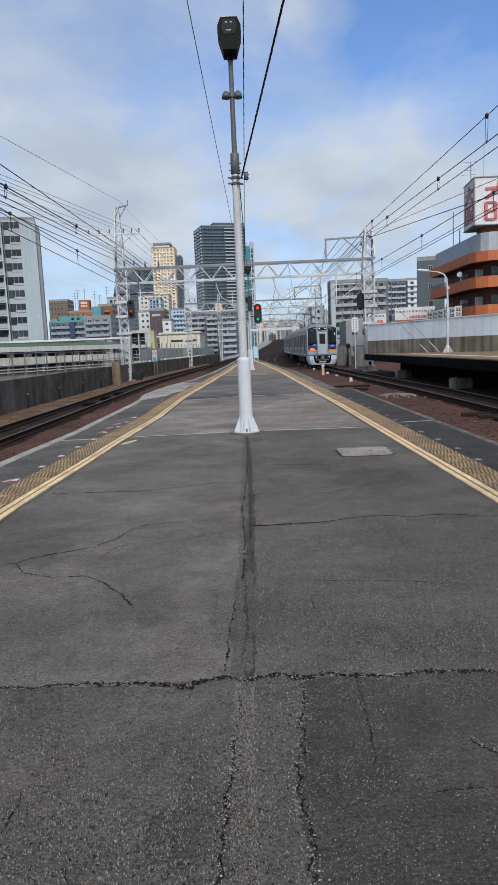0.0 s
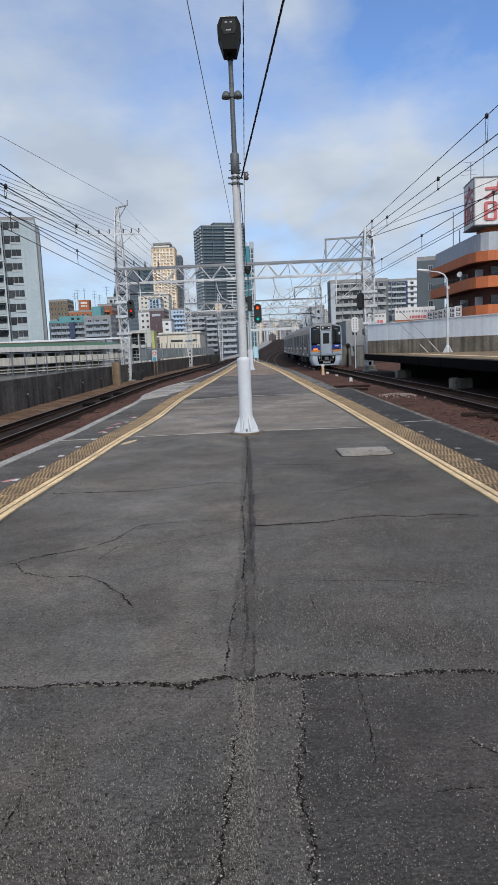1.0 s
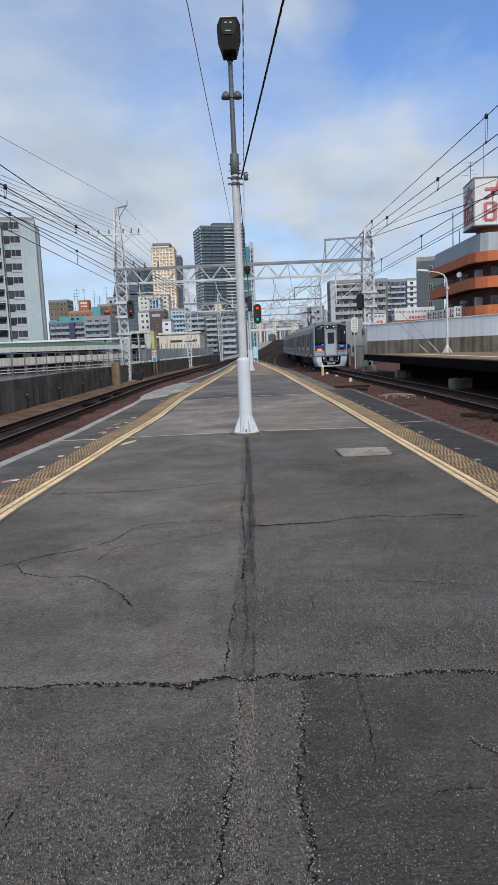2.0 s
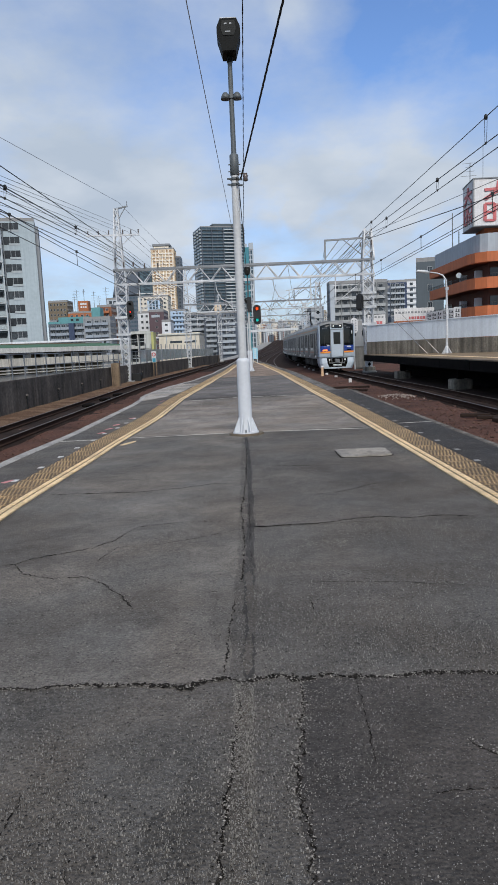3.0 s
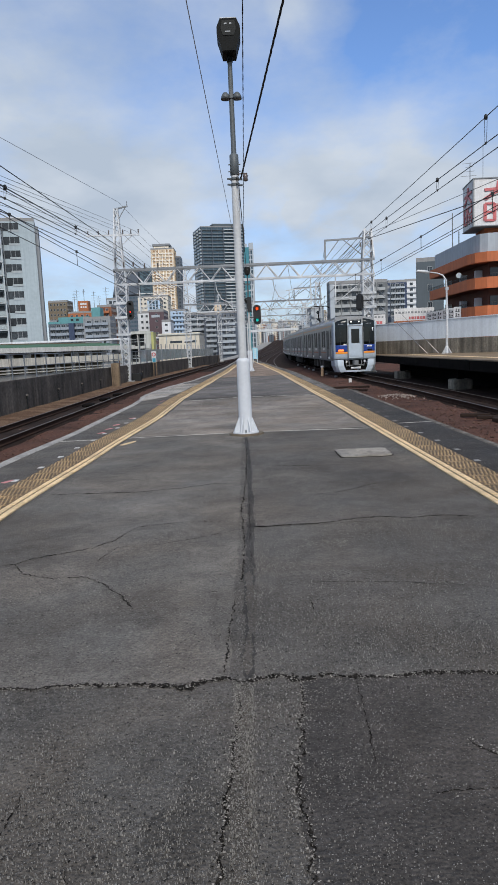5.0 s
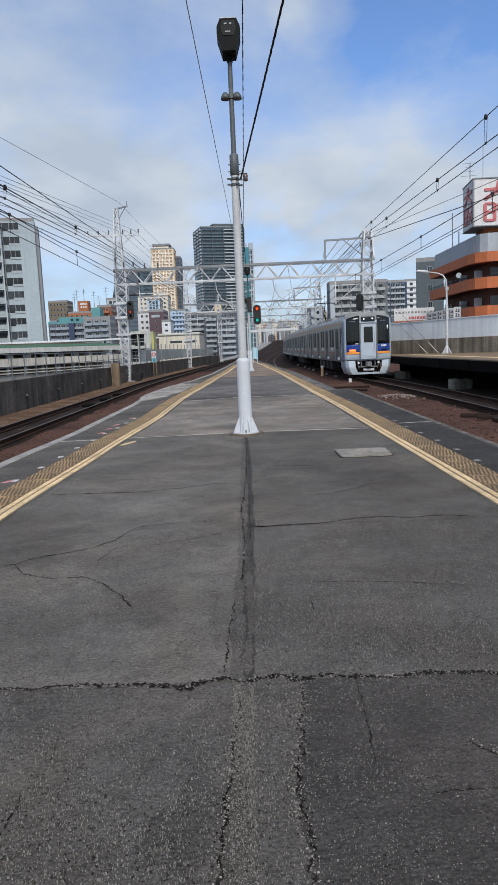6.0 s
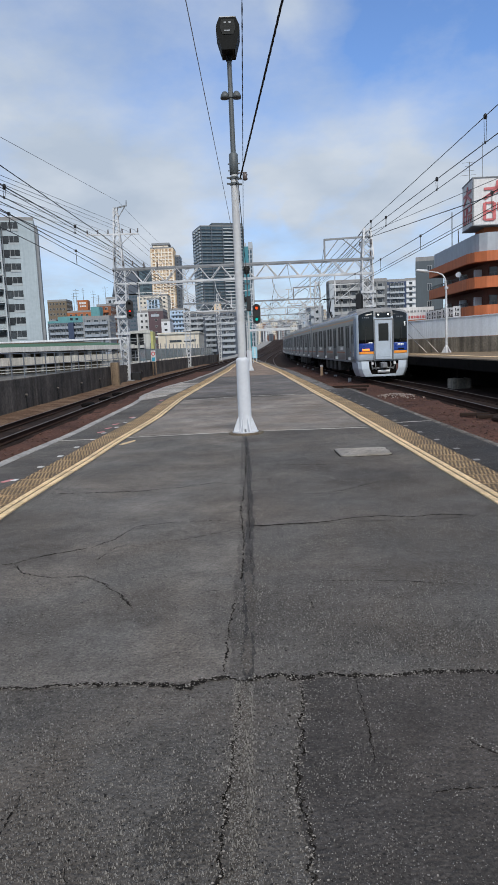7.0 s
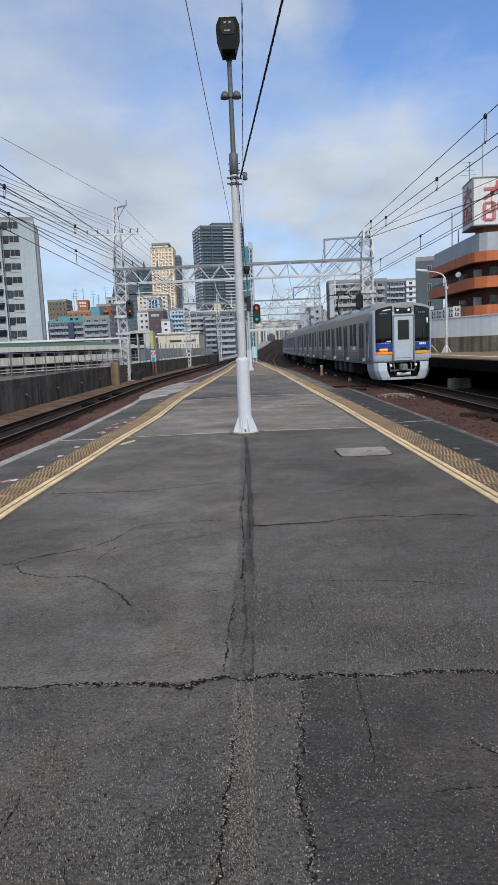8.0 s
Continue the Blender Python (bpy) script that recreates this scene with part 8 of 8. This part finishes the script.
part("wall", box(B(), 0, 6.2, 0, 14, 0, 11.7), W_CREAM, hall)
part("roof", box(B(), -0.1, 6.3, -0.1, 14.1, 11.7, 11.85), W_CREAM, hall)
for x in (1.7, 3.9):
    part("slot_window", box(B(), x, x + 1.85, -0.05, 0.1, 10.35, 10.68), GLASS_FAR, hall, "dark long slot window")
part("ledge", box(B(), 0, 6.2, -0.12, 0, 9.0, 9.15), W_CREAM, hall)
part("gutter", box(B(), -0.15, 6.35, -0.2, -0.05, 11.55, 11.72), TOWER_CONC, hall)
for x in (1.2, 5.6):
    part("drain_pipe", tube(B(), [(x, -0.1, 0), (x, -0.1, 11.5)], 0.06, 6), W_PALE, hall)

fence = thing("noise_fence", "grey post fence with pale clear panels on the wall", "fence")
MESH_PALE = mat("clear_panel_grey", (0.46, 0.52, 0.50), 0.2, 0, 0.15, 0.5, 6.0, 0.0)
for i in range(22):
    y = 56 + 2.6 * i
    part("post", bar(B(), (x_wall(y) - 0.1, y, bed(y) + 1.3), (x_wall(y) - 0.1, y, bed(y) + 3.0), 0.09), GALV_DARK, fence)
    part("panel", bar(B(), (x_wall(y) - 0.12, y + 0.1, bed(y) + 2.0), (x_wall(y + 2.6) - 0.12, y + 2.5, bed(y) + 2.0), 0.03, 1.0), MESH_PALE, fence)

col = thing("steel_column", "rusty brown steel column standing by the wall", "column", at=(-8.45, 44.6, -1.2))
part("shaft", box(B(), -0.20, 0.20, -0.15, 0.15, -0.05, 1.62, bevel=0.02), RUST, col)
part("flange", box(B(), -0.26, -0.20, -0.2, 0.2, -0.05, 1.62), RUST, col)
part("flange", box(B(), 0.20, 0.26, -0.2, 0.2, -0.05, 1.62), RUST, col)
board = thing("notice_board", "small white notice plate with red ring and blue block", "sign", at=(-7.95, 60.0, -1.2))
part("post", box(B(), -0.14, -0.02, 0.02, 0.12, -0.1, 2.3), RUST, board)
part("post", box(B(), 0.12, 0.22, 0.02, 0.12, -0.1, 1.4), RUST, board)
pl = part("plate", box(B(), -0.20, 0.20, -0.02, 0.01, 1.35, 2.33, bevel=0.01), SIGN_WHITE, board)
bm = B()
for i in range(20):
    a0, a1 = 2 * math.pi * i / 20, 2 * math.pi * (i + 1) / 20
    q = [bm.verts.new((rr * math.cos(a), -0.026, 2.05 + rr * math.sin(a))) for a in (a0, a1) for rr in (0.10, 0.18)]
    bm.faces.new((q[0], q[1], q[3], q[2]))
part("ring", bm, SIGN_RED, pl, "red ring")
part("block", box(B(), -0.14, 0.14, -0.03, -0.02, 1.4, 1.72), mat("sign_cyan", (0.05, 0.38, 0.55), 0.5, 0, 0.1, 1.0, 8.0, 0.0), pl, "blue block")
box_ = tagged(part("trackside_box", box(B(), -0.35, 0.35, -0.25, 0.25, 0, 0.75, bevel=0.04), BLACK_STEEL), "black trackside equipment box by the wall", "equipment box")
box_.matrix_basis = pose(-8.2, 51.5, -1.22)

ps = thing("platform_sign", "tall pale blue platform sign board at the platform end", "sign", at=(0.72, 45.5, 0.0))
part("post", bar(B(), (-0.12, 0, 0), (-0.12, 0, 1.02), 0.05), GALV, ps)
part("post", bar(B(), (0.12, 0, 0), (0.12, 0, 1.02), 0.05), GALV, ps)
part("plate", box(B(), -0.17, 0.17, -0.04, -0.01, 0.28, 1.02, bevel=0.01), mat("sign_sky_blue", (0.30, 0.56, 0.68), 0.5, 0, 0.1, 1.0, 8.0, 0.0), ps)
bm = B()
for k in range(5):
    box(bm, -0.05, 0.05, -0.05, -0.041, 0.36 + 0.125 * k, 0.43 + 0.125 * k)
part("bars", bm, SIGN_WHITE, ps, "unreadable white bars")

# ---- things on and behind the opposite platform ----
lp = thing("street_lamp", "pale grey curved-arm lamp post on the opposite platform", "street lamp", at=(12.08, 40.7, PZ))
lp.scale = (0.885, 0.885, 0.885)
bm = B()
tube(bm, [(0, 0, 0.0), (0, 0, 0.35), (0, 0, 0.5)], [0.16, 0.15, 0.09], 12)
part("base", bm, GALV, lp)
for k in range(4):
    a = 90 * k + 20
    part("fin", prism(B(), [(0.1, 0.0), (0.42, 0.0), (0.14, 0.42), (0.1, 0.42)], -0.01, 0.01, axis="y"), GALV, lp).matrix_basis = pose(0, 0, 0, 0, 0, a)
part("shaft", tube(B(), [(0, 0, 0.45), (0, 0, 3.2), (-0.02, 0, 4.5)], [0.085, 0.07, 0.06], 12), GALV, lp)
part("collar", tube(B(), [(0, 0, 4.2), (0, 0, 4.35)], 0.13, 12), GALV, lp)
part("arm", tube(B(), [(-0.02, 0, 4.45), (-0.06, 0, 4.85), (-0.25, 0, 5.15), (-0.6, 0, 5.3), (-1.3, 0, 5.42)], [0.065, 0.06, 0.05, 0.045, 0.04], 10), GALV, lp)
part("lamp_head", tube(B(), [(-1.2, 0, 5.40), (-1.35, 0, 5.43), (-1.9, 0, 5.50), (-2.02, 0, 5.50)], [0.05, 0.11, 0.09, 0.03], 10), GALV, lp, "slim grey lamp head")
for (a, b) in (((9.4, 50.2, 4.3), (11.35, 42.3, PZ)), ((9.4, 50.2, 5.4), (11.85, 41.6, PZ))):
    gw = thing("guy_wire", "steel guy wire with a cream guard anchored in the platform", "guy wire", "guy wires")
    part("cable", tube(B(), [a, b], 0.014, 5), GALV_DARK, gw)
    va, vb = Vector(a), Vector(b)
    part("guard", tube(B(), [vb, vb.lerp(va, 0.13)], 0.03, 6), JOINT, gw, "pale plastic guard")

for x0, w, z0, z1, y, lab, under in ((24.2, 6.4, 4.35, 6.3, 110, "white billboard with faded red unreadable bars", W_ORANGE), (20.3, 2.9, 3.9, 5.6, 112, "orange and white shop billboard", W_ORANGE), (30.4, 1.7, 4.2, 5.4, 106, "blank grey roadside billboard panel", W_GREY)):
    bb = thing("billboard", lab, "billboard", "billboards", at=(x0, y, GROUND_Z))
    part("panel", box(B(), 0, w, -0.1, 0.1, z0 - GROUND_Z, z1 - GROUND_Z), SIGN_WHITE, bb)
    part("plinth", box(B(), 0, w, -0.15, 0.3, 2.9 - GROUND_Z, z0 - GROUND_Z), under, bb, "coloured board below")
    for xx in (0.3, w - 0.3):
        part("post", box(B(), xx - 0.1, xx + 0.1, 0.3, 0.5, 0, z1 - GROUND_Z), GALV_DARK, bb)
    bm = B()
    r = random.Random(int(x0))
    xx = 0.25
    while xx < w - 0.5:
        ww = r.uniform(0.2, 0.5)
        if w * 0.35 < xx < w * 0.8:
            box(bm, xx, xx + ww, -0.13, -0.101, z0 + 0.2 - GROUND_Z, z0 + 0.62 - GROUND_Z)
        xx += ww + 0.12
    tagged(part("lettering", bm, SIGN_RED, bb, "red unreadable bars"), kind="stuff")
    bm = B()
    xx = 0.2
    while xx < w - 0.4:
        ww = r.uniform(0.15, 0.4)
        box(bm, xx, xx + ww, -0.13, -0.101, z0 + 1.15 - GROUND_Z, z0 + 1.45 - GROUND_Z)
        xx += ww + 0.2
    tagged(part("lettering", bm, W_GREY, bb, "grey unreadable bars"), kind="stuff")
for x0, x1, y, top, m, lab in ((17.5, 24.0, 118, 4.2, W_GREY, "low grey shop building behind the platform wall"), (24.2, 32.0, 114, 3.6, W_CREAM, "low cream shop building under the billboards")):
    house("shop_building", lab, x0, x1, y, 8, top, m, 2.8, 1.7, (1.0, 1.1), category="building")

# equipment beside the track end of the platform
CAB_GREY = mat("cabinet_grey", (0.085, 0.085, 0.082), 0.6, 0, 0.3, 1.5, 12.0, 0.1, streak=0.3)
cab = thing("relay_cabinet", "grey steel relay cabinet beside the track", "equipment cabinet", at=(10.6, 60.5, -1.2))
part("body", box(B(), -0.9, 0.6, -0.4, 0.4, 0, 2.0, bevel=0.04), CAB_GREY, cab)
CAB_DOOR = mat("cabinet_door_grey", (0.13, 0.13, 0.125), 0.6, 0, 0.3, 1.5, 12.0, 0.1, streak=0.3)
part("door", box(B(), -0.8, -0.2, -0.43, -0.4, 0.15, 1.85), CAB_DOOR, cab)
part("door", box(B(), -0.15, 0.5, -0.43, -0.4, 0.15, 1.85), CAB_DOOR, cab)
cab2 = copy_thing(cab, pose(9.6, 66.0, -1.2, 0, 0, 4))
fr = thing("board_fence", "brown weathered board fence beside the track", "fence")
bd0 = None
r = random.Random(8)
for i in range(26):
    m = pose(9.75 + 0.05 * i, 64 + 0.55 * i, -1.25, 0, 0, 80)
    if bd0 is None:
        bd0 = part("board", box(B(), -0.24, 0.24, -0.02, 0.02, 0, 1.5, bevel=0.01), RUST, fr)
        bd0.matrix_basis = m
    else:
        again("board", bd0, fr, m @ pose(0, 0, r.uniform(-0.12, 0.08)))
ind = thing("signal_indicator", "white oval lamp indicator board on a post", "railway signal", "railway signals", at=(9.5, 58.8, -1.2))
part("post", tube(B(), [(0, 0.1, -0.05), (0, 0.1, 4.6)], 0.06, 8), GALV, ind)
out = []
for i in range(24):
    a = 2 * math.pi * i / 24
    out.append((0.30 * math.cos(a), 3.75 + (0.36 if math.sin(a) > 0 else -0.36) + 0.30 * math.sin(a)))
pl = part("plate", prism(B(), out, -0.05, 0.0, axis="y"), SIGN_WHITE, ind, "white oval plate")
for k in range(5):
    for s in (-1, 1):
        part("lens", tube(B(), [(s * 0.13, -0.05, 3.33 + 0.21 * k), (s * 0.13, -0.08, 3.33 + 0.21 * k)], 0.055, 10), GALV_DARK, pl)
dw = signal((9.35, 62.0, 0.75), [(0.0, None)], 0.42, 0.5, label="small black trackside signal with one dark lamp")
part("post", tube(B(), [(0, 0.15, -2.0), (0, 0.15, 0)], 0.05, 8), BLACK_STEEL, dw)

bush = thing("shrub", "dark green scrubby bush beside the fence", "shrub", at=(9.4, 68.0, -1.2))
bm = B()
for k in range(7):
    a = 2 * math.pi * k / 7
    tube(bm, [(0, 0, 0), (0.3 * math.cos(a), 0.3 * math.sin(a), 0.9), (0.6 * math.cos(a), 0.6 * math.sin(a), 1.6)], [0.04, 0.03, 0.01], 5)
part("stems", bm, RUST, bush)
r = random.Random(12)
vs, fs = [], []
for k in range(900):
    a, rad = r.uniform(0, 6.28), 0.85 * r.random() ** 0.5
    z = 0.5 + 1.9 * r.random() * (1 - 0.4 * rad)
    c = Vector((rad * math.cos(a), rad * math.sin(a), z))
    u = Vector((r.uniform(-1, 1), r.uniform(-1, 1), r.uniform(-1, 1))).normalized() * 0.09
    v = u.cross(Vector((r.uniform(-1, 1), r.uniform(-1, 1), r.uniform(-1, 1)))).normalized() * 0.05
    i = len(vs)
    vs += [c - u, c + v, c + u, c - v]
    fs.append((i, i + 1, i + 2, i + 3))
me = bpy.data.meshes.new("foliage")
me.from_pydata(vs, [], fs)
me.materials.append(mat("leaf_dark", (0.05, 0.085, 0.035), 0.7, 0, 0.4, 3.0, 12.0, 0.0))
o = new("foliage", me)
o.parent = bush

# ---- bits and pieces on the ballast ----
for i, (x, y) in enumerate(((6.05, 39.3), (6.1, 45.8), (6.1, 51.0), (6.08, 60.7), (6.15, 70.0), (6.2, 79.5), (6.35, 56.0), (6.1, 65.0))):
    bm = B()
    box(bm, -0.085, 0.085, -0.085, 0.085, -0.06, 0.12 if i else 0.20, bevel=0.025)
    o = tagged(part("marker_block", bm, WHITE_MARK), "small white-painted concrete marker block on the ballast", "marker block", "marker blocks")
    o.matrix_basis = pose(x, y, -1.18, 0, 0, 13 * i)
sp = thing("marker_post", "short cream and orange marker post beside the track", "marker post", at=(5.55, 49.0, -1.2))
part("post", tube(B(), [(0, 0, -0.05), (0, 0, 0.62)], [0.11, 0.10], 10), mat("post_cream", (0.62, 0.42, 0.26), 0.6, 0, 0.2, 3.0, 20.0, 0.1), sp)
part("cap", tube(B(), [(0, 0, 0.62), (0, 0, 0.72), (0, 0, 0.75)], [0.115, 0.11, 0.03], 10), SIGN_WHITE, sp, "white cap")
r = random.Random(21)
vs, fs = [], []
for k in range(150):
    x, y, s = r.gauss(5.9, 0.40), r.gauss(26.6, 0.55), r.uniform(0.02, 0.05)
    z = -1.17 + max(0.0, 0.10 - 0.10 * math.hypot((x - 5.9) / 0.8, (y - 26.6) / 1.2)) + 0.02
    i = len(vs)
    for dx, dy, dz in ((1, 0, 0), (-1, 0, 0), (0, 1, 0), (0, -1, 0), (0, 0, 1), (0, 0, -1)):
        j = r.uniform(0.6, 1.3)
        vs.append((x + dx * j * s, y + dy * j * s, z + dz * j * s * 0.7))
    fs += [(i, i + 2, i + 4), (i + 2, i + 1, i + 4), (i + 1, i + 3, i + 4), (i + 3, i, i + 4), (i + 2, i, i + 5), (i + 1, i + 2, i + 5), (i + 3, i + 1, i + 5), (i, i + 3, i + 5)]
me = bpy.data.meshes.new("gravel_heap")
me.from_pydata(vs, [], fs)
me.materials.append(mat("gravel_pale", (0.34, 0.29, 0.25), 0.9, 0, 0.4, 4.0, 20.0, 0.3, tint=(0.18, 0.14, 0.12)))
tagged(new("gravel_heap", me), "small heap of pale rubble on the ballast", "gravel", kind="stuff")
for i, (x, y, a, ln) in enumerate(((6.3, 18.6, 70, 0.8), (6.6, 18.0, 84, 0.9), (6.75, 17.5, 60, 0.7), (6.5, 17.2, 20, 0.6), (5.2, 33.5, 80, 1.8), (5.0, 31.2, 65, 1.2))):
    bm = B()
    box(bm, -0.07, 0.07, -ln / 2, ln / 2, 0, 0.10, bevel=0.02)
    o = tagged(part("old_timber", bm, SLEEPER), "rotten dark timber baulk lying on the ballast", "timber", "old timbers")
    o.matrix_basis = pose(x, y, -1.17, 0, 0, a)

for y in (28.4, 31.8, 35.0):
    o = tagged(part("track_box", box(B(), -0.22, 0.22, -0.32, 0.32, 0.0, 0.14, bevel=0.04), STEEL_AND_SHADE), "low black equipment box between the rails", "equipment box", "boxes between the rails")
    o.matrix_basis = pose(x_left(y), y, -1.15)

# ---- the far town ----
bridge = thing("footbridge", "long white footbridge over the tracks far away", "footbridge", at=(0, 300, 0))
part("girder", box(B(), 2.5, 24.0, 0, 2.5, 8.2, 9.2, bevel=0.05), W_WHITE, bridge)
for x in (9.0, 16.0, 23.5):
    part("pier", box(B(), x - 0.2, x + 0.2, 0.8, 1.4, -8, 8.2), W_WHITE, bridge)
r = random.Random(31)
WALLS = [(W_WHITE, "white"), (W_PALE, "pale grey"), (W_CREAM, "cream"), (W_SAND, "sandy"), (W_GREY, "grey"), (W_YELLOW, "tan"), (W_WHITE, "white"), (W_BRICK, "brown"), (W_SLATE, "slate-grey"), (W_BLUE, "pale blue")]
for k in range(280):
    y = r.uniform(1100, 2700)
    px_ = r.uniform(438, 600)
    x = ((px_ - 441) / 1200 + 0.0063) * y
    w = r.uniform(6, 13)
    top = 0.96 + (r.uniform(6, 50) if px_ < 540 else r.uniform(20, 62)) / 1200 * y
    m, c = WALLS[r.randrange(10)]
    house("distant_building", "distant %s town building with small windows" % c, x - w / 2, x + w / 2, y, 9, top, m, 3.2, 3.2, (1.7, 1.6), low=2.0, category="building", mull=0, joined=True, balcony=(W_PALE if k % 3 == 0 else None))
for k in range(30):
    y = r.uniform(480, 560)
    px_ = r.uniform(60, 430)
    x = ((px_ - 441) / 1200 + 0.0063) * y
    w = r.uniform(9, 16)
    top = 0.96 + r.uniform(12, 34) / 1200 * y
    m, c = WALLS[r.randrange(10)]
    house("distant_building", "distant %s town building with small windows" % c, x - w / 2, x + w / 2, y, 9, top, m, 3.2, 3.2, (1.7, 1.6), low=0.0, category="building", mull=0, joined=True)
for k in range(12):
    y = r.uniform(230, 330)
    px_ = r.uniform(600, 880)
    x = ((px_ - 441) / 1200 + 0.0063) * y
    w = r.uniform(8, 14)
    m, c = WALLS[r.randrange(10)]
    house("distant_building", "distant %s town building with small windows" % c, x - w / 2, x + w / 2, y, 9, 0.96 + r.uniform(20, 60) / 1200 * y, m, 3.2, 3.2, (1.7, 1.6), low=2.0, category="building", mull=0, joined=True)


motions()
